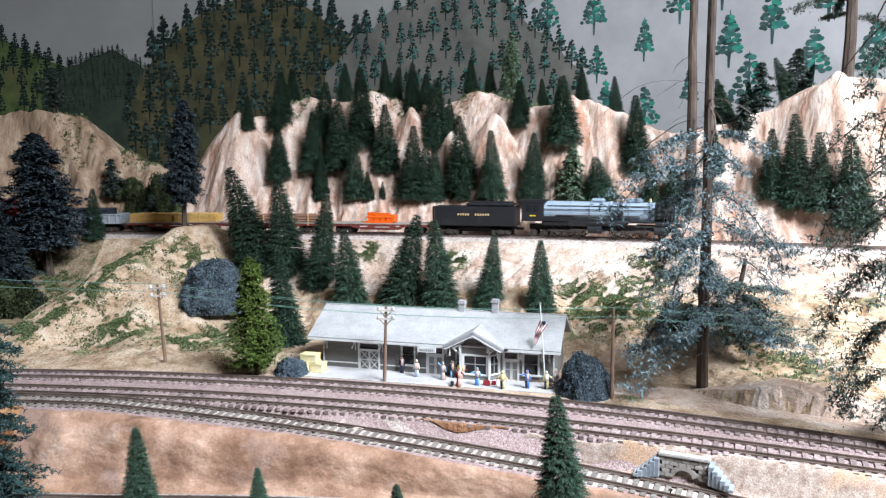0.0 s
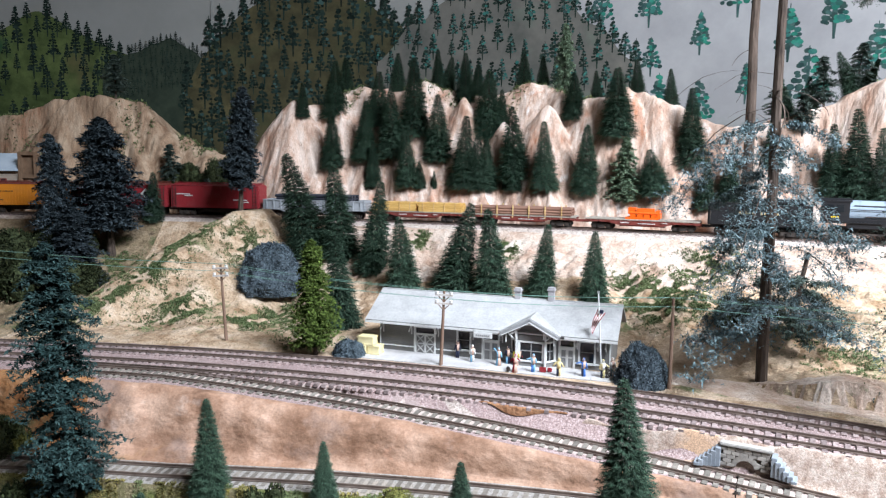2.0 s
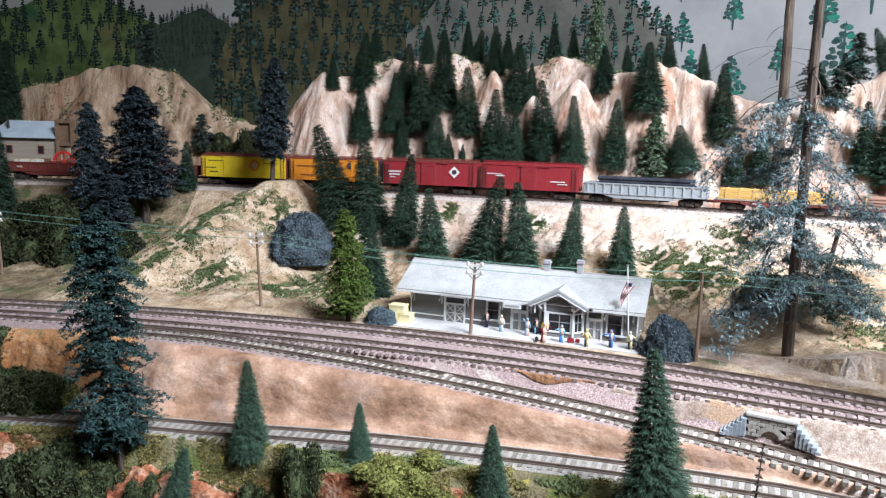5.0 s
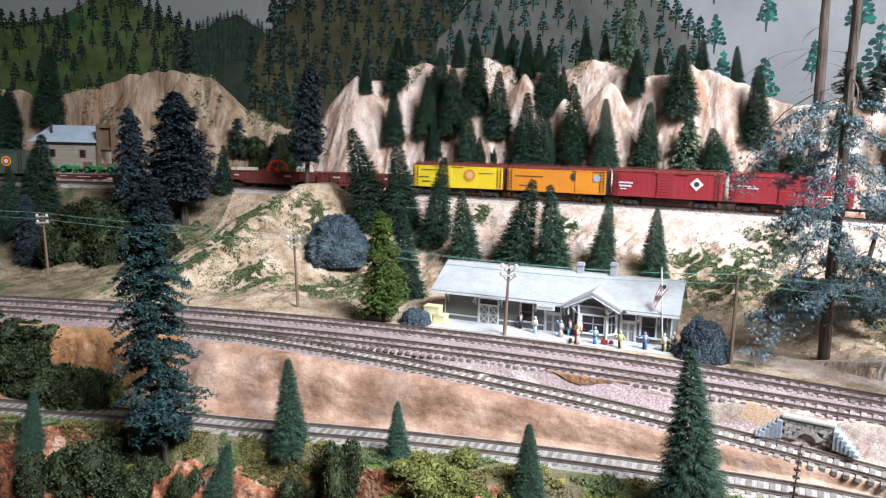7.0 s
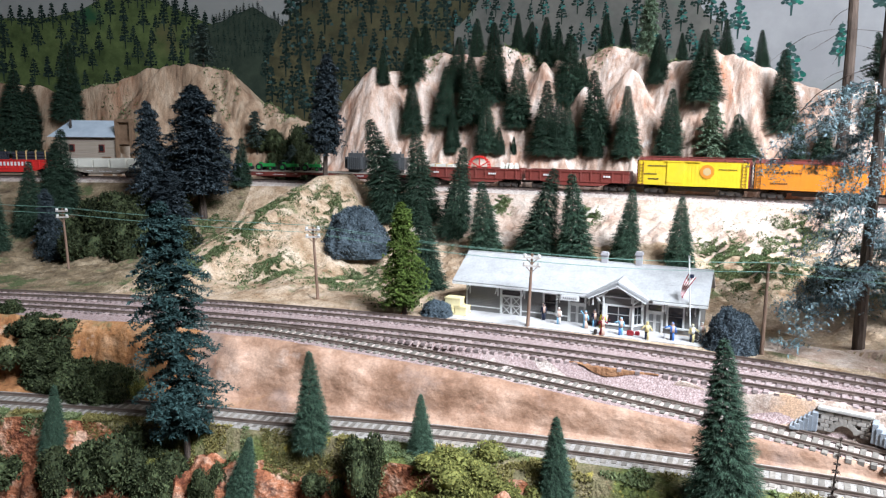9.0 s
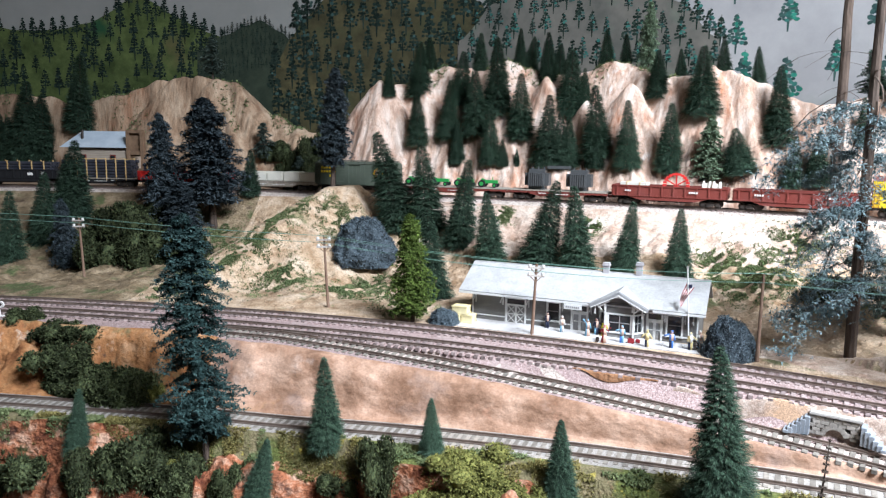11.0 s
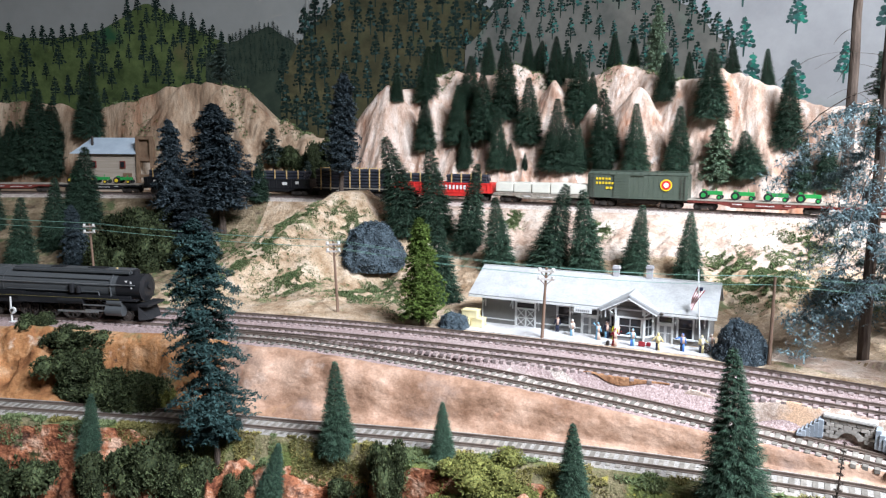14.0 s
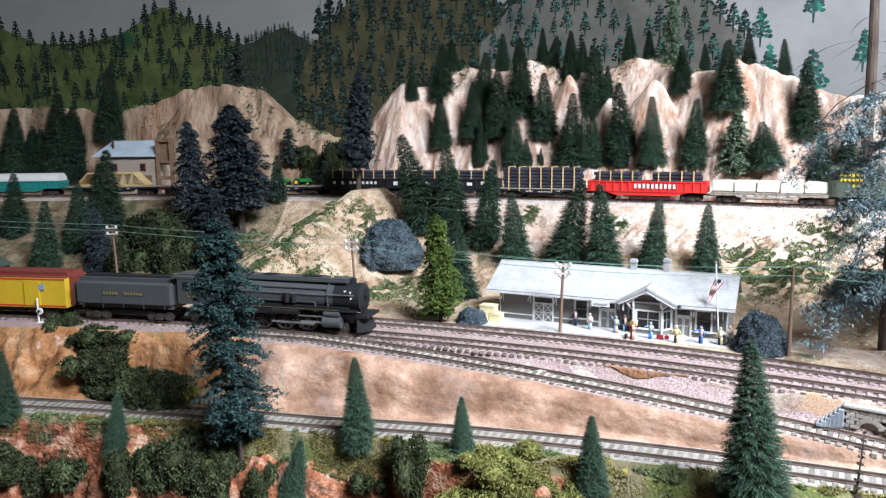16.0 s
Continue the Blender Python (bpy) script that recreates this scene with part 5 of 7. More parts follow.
def gondola(L, H, mat, label, ribs=11, text=(), fish=True):
    car = thing("gondola_car", label, "gondola car")
    W, z0 = 0.0345, 0.0125
    for s in (-1, 1):
        bm = bmesh.new()
        box(bm, 0, s * (W / 2 - 0.0005), z0 + H / 2, L, 0.001, H)
        box(bm, 0, s * W / 2, z0 + H - 0.0008, L, 0.0026, 0.0016)
        box(bm, 0, s * W / 2, z0 + 0.0008, L * 0.98, 0.002, 0.0016)
        for i in range(ribs):
            x = -L / 2 + L * (i + 0.5) / ribs
            box(bm, x, s * (W / 2 + 0.0007), z0 + H / 2, 0.0018, 0.0016, H * 0.96)
        if fish:
            q = [bm.verts.new((x, s * (W / 2 - 0.0002), z)) for x, z in ((-L * 0.36, z0), (L * 0.36, z0), (L * 0.24, z0 - 0.005), (-L * 0.24, z0 - 0.005))]
            q2 = [bm.verts.new((v.co.x, v.co.y - s * 0.0012, v.co.z)) for v in q]
            bm.faces.new(q)
            bm.faces.new(q2[::-1])
            for i in range(4):
                bm.faces.new((q[i], q2[i], q2[(i + 1) % 4], q[(i + 1) % 4]))
        part("side", bm, mat, car)
    for e in (-1, 1):
        bm = bmesh.new()
        box(bm, e * (L / 2 - 0.0005), 0, z0 + H / 2, 0.0012, W, H)
        for k in range(3):
            box(bm, e * (L / 2 + 0.0003), 0, z0 + H * (0.2 + 0.3 * k), 0.0014, W * 0.95, 0.0016)
        part("end_panel", bm, mat, car)
    cuboid("floor_panel", car, C_STEEL, 0, 0, z0 + 0.0008, L * 0.98, W * 0.95, 0.0015)
    frame_under(car, L, C_STEEL)
    trucks(car, (-L / 2 + 0.021, L / 2 - 0.021))
    if text:
        for s in (-1, 1):
            bars("lettering", car, C_WHITE, [(-s * x * L, z0 + z * H, w * L, h * H) for x, z, w, h in text], s * (W / 2 + 0.0016))
    return car


def flatcar(L, mat, label, name="flatcar"):
    car = thing(name, label, "flatcar")
    W = 0.0345
    bm = bmesh.new()
    n = int(L / 0.0035)
    for i in range(n):
        box(bm, -L / 2 + L * (i + 0.5) / n, 0, 0.0142, L / n * 0.88, W, 0.0014)
    tagged(part("deck", bm, C_DECK, car), kind="stuff")
    for s in (-1, 1):
        bm = bmesh.new()
        y = s * (W / 2 - 0.0008)
        prof = [(-L / 2, 0.0136), (L / 2, 0.0136), (L / 2, 0.0105), (L * 0.30, 0.0105), (L * 0.20, 0.0072), (-L * 0.20, 0.0072), (-L * 0.30, 0.0105), (-L / 2, 0.0105)]
        a = [bm.verts.new((x, y, z)) for x, z in prof]
        b = [bm.verts.new((x, y - s * 0.0016, z)) for x, z in prof]
        bm.faces.new(a)
        bm.faces.new(b[::-1])
        for i in range(len(a)):
            j = (i + 1) % len(a)
            bm.faces.new((a[i], b[i], b[j], a[j]))
        for i in range(11):
            box(bm, -L / 2 + L * (i + 0.5) / 11, s * W / 2, 0.0122, 0.0022, 0.0018, 0.0022)
        part("side_sill", bm, mat, car)
        bars("lettering", car, C_WHITE, [(-0.14 * L, 0.0105, 0.012, 0.0012), (0.05 * L, 0.0098, 0.022, 0.0010), (0.2 * L, 0.0112, 0.008, 0.0010)], s * (W / 2 - 0.0003) + s * 0.0002)
    frame_under(car, L, mat)
    trucks(car, (-L / 2 + 0.021, L / 2 - 0.021))
    return car


def pipe_load(car, x0, x1, z0, rows, cols, r, mat, stakes=0, label="", stake_mat=None):
    """Pipes or poles in rows, each one a part, with wooden stakes."""
    for i in range(rows):
        for j in range(cols):
            bm = bmesh.new()
            y = (j - (cols - 1) / 2) * r * 2.05
            tube(bm, (x0 + random.uniform(-0.002, 0.002), y, z0 + r + i * r * 1.95), (x1 + random.uniform(-0.002, 0.002), y, z0 + r + i * r * 1.95), r, 10)
            part("pipe", bm, mat, car, label)
    top = z0 + rows * r * 2 + 0.002
    w = cols * r * 1.03 + 0.0008
    for k in range(stakes):
        x = x0 + (x1 - x0) * (k + 0.5) / stakes
        for s in (-1, 1):
            cuboid("stake", car, stake_mat or C_STAKE, x, s * w, (z0 - 0.004 + top) / 2, 0.0016, 0.0012, top - z0 + 0.004)
        if stake_mat is None:
            cuboid("cross_tie", car, C_STAKE, x, 0, top - 0.001, 0.0012, 2 * w, 0.0009)


def lumber_stack(car, x0, x1, z0, h, w, mat, layers=5, bands=4):
    """Banded boards in layers."""
    for i in range(layers):
        for j in range(6):
            o = random.uniform(-0.0015, 0.0015)
            cuboid("board", car, mat, (x0 + x1) / 2 + o, (j - 2.5) * w / 6, z0 + h * (i + 0.5) / layers, x1 - x0, w / 6 * 0.94, h / layers * 0.9)
    for k in range(bands):
        x = x0 + (x1 - x0) * (k + 0.5) / bands
        cuboid("strap", car, C_STAKE, x, 0, z0 + h / 2, 0.0010, w + 0.0012, h + 0.0012)


def farm_tractor(car, x, z, s, mat, wheel_mat, name="tractor"):
    """A small toy tractor load, with big rear wheels."""
    bm = bmesh.new()
    box(bm, x + 0.004 * s, 0, z + 0.0085, 0.020, 0.006, 0.005)
    box(bm, x - 0.008 * s, 0, z + 0.0075, 0.008, 0.009, 0.004)
    box(bm, x - 0.010 * s, 0, z + 0.0115, 0.004, 0.006, 0.003)
    box(bm, x + 0.006 * s, 0, z + 0.0120, 0.001, 0.001, 0.006)
    t = part(name, bm, mat, car)
    for dx, r in ((-0.009, 0.0056), (0.011, 0.0034)):
        for sy in (-1, 1):
            bm = bmesh.new()
            tube(bm, (x + dx * s, sy * 0.0065, z + r), (x + dx * s, sy * 0.0100, z + r), r, 16)
            w = part("tyre", bm, C_BLACK, t)
            bm = bmesh.new()
            tube(bm, (x + dx * s, sy * 0.0066, z + r), (x + dx * s, sy * 0.0103, z + r), r * 0.55, 12)
            part("rim", bm, wheel_mat, t)


def spoked(r, sides=10):
    bm = bmesh.new()
    for k in range(sides):
        a = 6.283 * k / sides
        box(bm, 0, 0, r * 0.5, r * 0.10, 0.0012, r * 0.95, pose(0, 0, 0, 0, math.degrees(a), 0))
    n = 26
    ring = []
    for i in range(n):
        a = 6.283 * i / n
        for rr, y in ((r * 0.86, -0.0014), (r, -0.0014), (r, 0.0014), (r * 0.86, 0.0014)):
            ring.append(bm.verts.new((rr * math.sin(a), y, rr * math.cos(a))))
    for i in range(n):
        for k in range(4):
            bm.faces.new((ring[4 * i + k], ring[4 * i + (k + 1) % 4], ring[(4 * i + 4 + (k + 1) % 4) % (4 * n)], ring[(4 * i + 4 + k) % (4 * n)]))
    tube(bm, (0, -0.0018, 0), (0, 0.0018, 0), r * 0.2, 10)
    me = bpy.data.meshes.new("driving_wheel")
    bm.to_mesh(me)
    bm.free()
    me.materials.append(C_STEEL)
    return me


def locomotive(L, boiler_mat, label, drivers, dr, cyl_x, streamlined):
    """A steam engine that faces +x, its wheels on z = 0."""
    e = thing("steam_locomotive", label, "locomotive")
    R, zb = 0.0145, 0.0335
    cab0, cab1 = -L / 2, -L / 2 + 0.030
    rod("boiler", e, boiler_mat, (cab1 - 0.002, 0, zb), (L * 0.33, 0, zb - 0.0005), R, 32, r2=R * 0.94)
    rod("smokebox", e, C_BLACK, (L * 0.33, 0, zb - 0.0005), (L * 0.46, 0, zb - 0.0005), R * 0.95, 32)
    bm = bmesh.new()
    tube(bm, (L * 0.46, 0, zb), (L * 0.468, 0, zb), R * 0.9, 24, R * 0.6)
    tube(bm, (L * 0.465, 0, zb + 0.002), (L * 0.478, 0, zb + 0.002), 0.0035, 14)
    part("smokebox_front", bm, C_BLACK, e)
    for x in np.linspace(cab1 + 0.01, L * 0.30, 2 if streamlined else 6):
        rod("boiler_band", e, boiler_mat, (float(x), 0, zb), (float(x) + 0.0012, 0, zb), R + 0.0004, 32)
    bm = bmesh.new()
    box(bm, (cab0 + cab1) / 2, 0, 0.0335, cab1 - cab0, 0.0335, 0.025)
    box(bm, (cab0 + cab1) / 2 - 0.002, 0, 0.0470, cab1 - cab0 + 0.008, 0.0345, 0.0020)
    box(bm, (cab0 + cab1) / 2 - 0.002, 0, 0.0485, cab1 - cab0 + 0.006, 0.020, 0.0020)
    cab = part("cab", bm, C_GREY if streamlined else C_BLACK, e)
    for s in (-1, 1):
        for dx in (-0.005, 0.005):
            cuboid("cab_window", cab, C_GLASS, (cab0 + cab1) / 2 + dx, s * 0.01685, 0.0385, 0.0075, 0.0006, 0.0085)
    bars("lettering", cab, C_DIM if streamlined else C_YELLOW, [((cab0 + cab1) / 2, 0.0285, 0.009, 0.0018)], -0.0171)
    bm = bmesh.new()
    tube(bm, (L * 0.40, 0, zb + R * 0.8), (L * 0.40, 0, zb + R + (0.0025 if streamlined else 0.005)), 0.0042, 16, 0.0048)
    part("chimney", bm, C_BLACK, e)
    for x, l in ((L * 0.20, 0.022), (-L * 0.02, 0.018)):
        bm = bmesh.new()
        box(bm, x, 0, zb + R + 0.001, l, 0.012, 0.006)
        bmesh.ops.bevel(bm, geom=bm.edges[:], offset=0.002, segments=3, affect="EDGES")
        part("dome", bm, C_BLACK if streamlined else boiler_mat, e)
    rod("bell", e, C_TAN, (L * 0.30, 0, zb + R), (L * 0.30, 0, zb + R + 0.004), 0.002, 10, r2=0.001)
    for s in (-1, 1):
        bm = bmesh.new()
        box(bm, 0.01, s * 0.0145, 0.0225, L * 0.80, 0.006, 0.0012)
        part("running_board", bm, C_BLACK, e)
        bm = bmesh.new()
        tube(bm, (cab1, s * 0.0155, zb + 0.004), (L * 0.44, s * 0.0150, zb + 0.004), 0.0005, 6)
        part("handrail", bm, C_CHROME if streamlined else C_STEEL, e)
        bm = bmesh.new()
        box(bm, -0.01, s * 0.0150, 0.0195, L * 0.30, 0.005, 0.005)
        tube(bm, (L * 0.02, s * 0.0150, 0.020), (L * 0.16, s * 0.0150, 0.020), 0.0035, 12)
        part("air_tank", bm, C_BLACK, e)
        for cx in cyl_x:
            bm = bmesh.new()
            tube(bm, (cx - 0.009, s * 0.0150, 0.0115), (cx + 0.009, s * 0.0150, 0.0115), 0.0052, 18)
            tube(bm, (cx - 0.008, s * 0.0150, 0.0195), (cx + 0.008, s * 0.0150, 0.0195), 0.0034, 14)
            box(bm, cx, s * 0.0135, 0.0150, 0.014, 0.006, 0.008)
            part("cylinder", bm, C_GREY if streamlined else C_BLACK, e)
            bm = bmesh.new()
            box(bm, cx - 0.020, s * 0.0165, 0.0110, 0.024, 0.0010, 0.0016)
            box(bm, cx - 0.040, s * 0.0170, 0.0095, 0.045, 0.0008, 0.0018)
            box(bm, cx - 0.020, s * 0.0168, 0.0165, 0.028, 0.0008, 0.0012)
            part("side_rod", bm, C_CHROME if streamlined else C_STEEL, e)
        for k, zz in enumerate((zb + 0.0085, zb - 0.004, zb - 0.008)):
            bm = bmesh.new()
            y = s * (math.sqrt(max(R * R - (zz - zb) ** 2, 0)) + 0.0006)
            tube(bm, (cab1 + 0.004 + 0.012 * k, y, zz), (L * (0.30 - 0.06 * k), y, zz), 0.0006, 6)
            tube(bm, (L * (0.30 - 0.06 * k), y, zz), (L * (0.31 - 0.06 * k), s * 0.0155, 0.0240), 0.0006, 6)
            part("pipe", bm, C_STEEL if not streamlined else C_GREY, e)
        bm = bmesh.new()
        tube(bm, (L * 0.10, s * 0.0160, zb - 0.005), (L * 0.10, s * 0.0160, zb + 0.004), 0.0028, 10)
        tube(bm, (L * 0.135, s * 0.0160, zb - 0.005), (L * 0.135, s * 0.0160, zb + 0.002), 0.0024, 10)
        part("air_pump", bm, C_BLACK, e)
        cuboid("firebox_side", e, C_BLACK, -L * 0.27, s * 0.0125, 0.0215, L * 0.20, 0.007, 0.0130, 0.001)
    me = spoked(dr)
    for x in drivers:
        for s in (-1, 1):
            w = new("driving_wheel", me)
            w.parent = e
            w.location = (x, s * 0.0092, dr)
    for x in (L * 0.375, L * 0.455, -L * 0.43, -L * 0.36):
        for s in (-1, 1):
            w = new("wheel", WHEEL)
            w.parent = e
            w.location = (x, s * 0.0088, 0.0049)
    cuboid("frame_bar", e, C_BLACK, 0, 0, 0.013, L * 0.92, 0.010, 0.008)
    bm = bmesh.new()
    vs = [bm.verts.new(c) for c in ((L * 0.455, -0.016, 0.016), (L * 0.455, 0.016, 0.016), (L * 0.50, 0.010, 0.003), (L * 0.50, -0.010, 0.003), (L * 0.455, -0.016, 0.003), (L * 0.455, 0.016, 0.003))]
    for q in ((0, 3, 2, 1), (0, 1, 5, 4), (3, 4, 5, 2), (0, 4, 3), (1, 2, 5)):
        bm.faces.new([vs[k] for k in q])
    box(bm, L * 0.475, 0, 0.0175, L * 0.06, 0.030, 0.0025)
    part("pilot", bm, C_BLACK, e)
    if streamlined:
        for s in (-1, 1):
            bm = bmesh.new()
            box(bm, L * 0.02, s * 0.0150, zb - 0.0095, L * 0.80, 0.0022, 0.0050)
            bmesh.ops.bevel(bm, geom=bm.edges[:], offset=0.0008, segments=2, affect="EDGES")
            part("skirt", bm, C_BLACK, e)
        bars("marker_lamp", e, C_WHITE, [(L * 0.405, zb + 0.0085, 0.0022, 0.0016), (L * 0.43, zb + 0.0075, 0.0016, 0.0022), (L * 0.432, zb + 0.002, 0.0016, 0.0016)], -0.0182)
        bm = bmesh.new()
        box(bm, L * 0.07, 0, zb + R + 0.0006, L * 0.66, 0.017, 0.005)
        bmesh.ops.bevel(bm, geom=bm.edges[:], offset=0.0015, segments=2, affect="EDGES")
        part("dome_casing", bm, C_GREY, e)
        bars("stripe", e, C_DIM, [(0.0, 0.0235, L * 0.72, 0.0003)], -0.0178)
    return e


def tender(L, mat, label, text_mat, hump):
    t = thing("tender", label, "tender")
    W = 0.034
    bm = bmesh.new()
    box(bm, 0, 0, 0.0265 if hump else 0.0285, L, W, 0.027 if hump else 0.031)
    bmesh.ops.bevel(bm, geom=bm.edges[:], offset=0.0055 if not hump else 0.0008, segments=5, affect="EDGES")
    part("tank", bm, mat, t)
    bm = bmesh.new()
    if hump:
        box(bm, L * 0.18, 0, 0.0425, L * 0.55, W * 0.86, 0.008)
        bmesh.ops.bevel(bm, geom=bm.edges[:], offset=0.003, segments=3, affect="EDGES")
    else:
        box(bm, 0, 0, 0.0435, L * 0.9, W * 0.5, 0.004)
        bmesh.ops.bevel(bm, geom=bm.edges[:], offset=0.002, segments=3, affect="EDGES")
    part("coal_bunker", bm, mat if hump else C_BLACK, t)
    for s in (-1, 1):
        for i in range(14 if hump else 5):
            cuboid("rivet_strip", t, mat, -L / 2 + L * (i + 0.5) / (14 if hump else 5), s * W / 2, 0.0265, 0.0004, 0.0005, 0.0255)
    for s in (-1, 1):
        bars("lettering", t, text_mat, [(-s * (0.0 + k * 0.030) * L, 0.029, 0.0022, 0.0028) for k in range(-6, 7) if k not in (-1, 0)], s * (W / 2 + 0.0006))
        rod("handrail", t, C_STEEL, (-L / 2 + 0.003, s * (W / 2 + 0.001), 0.016), (-L / 2 + 0.003, s * (W / 2 + 0.001), 0.040), 0.0005, 6)
    frame_under(t, L, C_BLACK)
    trucks(t, (-L / 2 + 0.022, L / 2 - 0.022))
    return t


def passenger_car(L, label):
    c = thing("baggage_car", label, "passenger car")
    W, H = 0.0345, 0.031
    bm = bmesh.new()
    box(bm, 0, 0, 0.0115 + H / 2, L, W, H)
    part("body", bm, C_CARYEL, c)
    bm = bmesh.new()
    box(bm, 0, 0, 0.0115 + H + 0.0025, L, W * 0.99, 0.006)
    bmesh.ops.bevel(bm, geom=[e for e in bm.edges if abs(e.verts[0].co.x - e.verts[1].co.x) > L * 0.9 and e.verts[0].co.z > 0.0115 + H], offset=0.005, segments=5, affect="EDGES")
    part("roof", bm, C_BROWN, c)
    for s in (-1, 1):
        bars("stripe", c, C_BRIGHT, [(0, 0.0125 + H * 0.93, L, 0.001), (0, 0.0135, L, 0.0012)], s * (W / 2 + 0.0004))
        for x in (-0.32, 0.0, 0.30):
            cuboid("door", c, C_CARYEL, x * L, s * (W / 2 + 0.0005), 0.0265, 0.018, 0.0012, 0.026, 0.0003)
    bm = bmesh.new()
    for q in (-1, 1):
        box(bm, L * 0.36 + q * 0.0018, -W / 2 - 0.0008, 0.033, 0.0032, 0.0006, 0.006)
    part("emblem", bm, C_BOILER, c)
    for e in (-1, 1):
        cuboid("vestibule", c, C_BROWN, e * (L / 2 + 0.002), 0, 0.028, 0.005, 0.020, 0.030)
    frame_under(c, L, C_BLACK)
    trucks(c, (-L / 2 + 0.026, L / 2 - 0.026))
    return c


HIGH = []   # car, its middle along the high line when the clip starts


def couple(car, s0, s1):
    HIGH.append((car, (s0 + s1) / 2))
    return s1 - s0


mallet = locomotive(0.208, C_BOILER, "black articulated steam locomotive with blue-grey boiler on the high track", (-0.058, -0.042, -0.026, 0.020, 0.036, 0.052), 0.0080, (-0.006, 0.078), False)
couple(mallet, 0.114, 0.326)
couple(tender(0.118, C_BLACK, "black tender with yellow lettering behind the locomotive", C_TAN, True), -0.012, 0.108)
c = flatcar(0.146, C_BROWN, "flatcar with a grey deck carrying an orange machine")
bm = bmesh.new()
for i in range(4):
    box(bm, -0.012 + i * 0.009, 0, 0.0185 + 0.0022 * (i % 2), 0.0075, 0.018, 0.007)
box(bm, 0, 0, 0.0160, 0.042, 0.024, 0.0025)
box(bm, 0.004, -0.004, 0.0260, 0.022, 0.010, 0.006)
box(bm, -0.014, 0.003, 0.0265, 0.010, 0.012, 0.006)
tube(bm, (-0.018, -0.008, 0.023), (0.020, -0.008, 0.023), 0.0018, 8)
box(bm, 0.020, 0, 0.0215, 0.006, 0.018, 0.010)
part("machine", bm, C_ORANGELOAD, c, "bright orange machine load")
couple(c, -0.167, -0.020)
c = flatcar(0.150, C_BROWN, "oxide red flatcar stacked with brown pipes between wooden stakes")
pipe_load(c, -0.068, 0.068, 0.0150, 3, 8, 0.0019, C_LOG, 6, stake_mat=C_STAKE)
couple(c, -0.333, -0.180)
c = flatcar(0.142, C_BROWN, "oxide red flatcar with two stacks of yellow lumber")
for a, b in ((-0.066, -0.002), (0.002, 0.066)):
    lumber_stack(c, a, b, 0.0150, 0.0125, 0.030, C_LUMBER)
couple(c, -0.485, -0.338)
c = gondola(0.160, 0.0150, C_SILVER, "silver grey gondola loaded with black pipes", 14)
pipe_load(c, -0.060, 0.060, 0.0215, 3, 6, 0.0024, C_PIPE)
couple(c, -0.655, -0.490)
couple(boxcar(0.138, 0.0335, C_RED, C_RED, "red boxcar with white lettering", 20, 0.0, None, [(-0.36, 0.62, 0.16, 0.04), (-0.30, 0.55, 0.10, 0.05), (0.30, 0.38, 0.16, 0.05), (0.35, 0.28, 0.10, 0.04)]), -0.802, -0.660)
couple(boxcar(0.140, 0.0335, C_RED, C_BROWN, "red boxcar with a white diamond emblem", 20, 0.0, [("diamond", 0.28, 0.60, 0.0085, C_WHITE), ("disc", 0.28, 0.60, 0.0036, C_STEEL)], [(-0.38, 0.55, 0.15, 0.07), (-0.38, 0.42, 0.12, 0.07), (-0.40, 0.30, 0.06, 0.04)]), -0.952, -0.810)
couple(boxcar(0.142, 0.0325, C_ORANGE, C_BROWN, "orange refrigerator car with a brown roof and round emblem", 30, 0.04, [("disc", 0.19, 0.72, 0.0052, C_STEEL), ("disc", 0.41, 0.68, 0.0050, C_BOILER)], [(-0.27, 0.66, 0.30, 0.04), (-0.3, 0.25, 0.14, 0.04), (0.28, 0.60, 0.10, 0.03), (0.28, 0.3, 0.08, 0.08)], C_STEEL, True, C_STEEL), -1.106, -0.960)
couple(boxcar(0.138, 0.0325, C_YELLOW, C_BROWN, "yellow refrigerator car with a round orange emblem", 30, -0.02, [("disc", 0.14, 0.60, 0.0088, C_ORANGE), ("disc", 0.14, 0.60, 0.0050, C_TAN)], [(-0.30, 0.78, 0.22, 0.04), (-0.38, 0.45, 0.12, 0.04), (0.32, 0.70, 0.16, 0.03), (-0.35, 0.25, 0.10, 0.05)], C_STEEL, True, C_BROWN), -1.252, -1.110)
c = gondola(0.145, 0.0150, C_BROWN, "empty oxide red gondola with white lettering", 10, [(-0.28, 0.55, 0.08, 0.16), (0.3, 0.55, 0.07, 0.16)])
couple(c, -1.410, -1.262)
c = gondola(0.152, 0.0150, C_BROWN, "oxide red gondola carrying a red spoked wheel and cable reels", 10, [(-0.35, 0.5, 0.06, 0.14), (0.22, 0.5, 0.08, 0.16)])
bm = bmesh.new()
for k in range(6):
    box(bm, 0, 0, 0.0085, 0.0016, 0.002, 0.016, pose(0.008, 0, 0.028, 0, 60 * k, 0))
for k in range(24):
    a = 6.283 * k / 24
    box(bm, 0.008 + 0.0155 * math.sin(a), 0, 0.028 + 0.0155 * math.cos(a), 0.0045, 0.004, 0.003, None)
part("flywheel", bm, C_BRIGHT, c, "large red spoked flywheel load")
for x in (0.048, 0.061):
    bm = bmesh.new()
    tube(bm, (x - 0.005, 0, 0.026), (x - 0.003, 0, 0.026), 0.0095, 20)
    tube(bm, (x - 0.003, 0, 0.026), (x + 0.003, 0, 0.026), 0.0065, 16)
    tube(bm, (x + 0.003, 0, 0.026), (x + 0.005, 0, 0.026), 0.0095, 20)
    part("cable_reel", bm, C_CREAM, c, "pale cable reel")
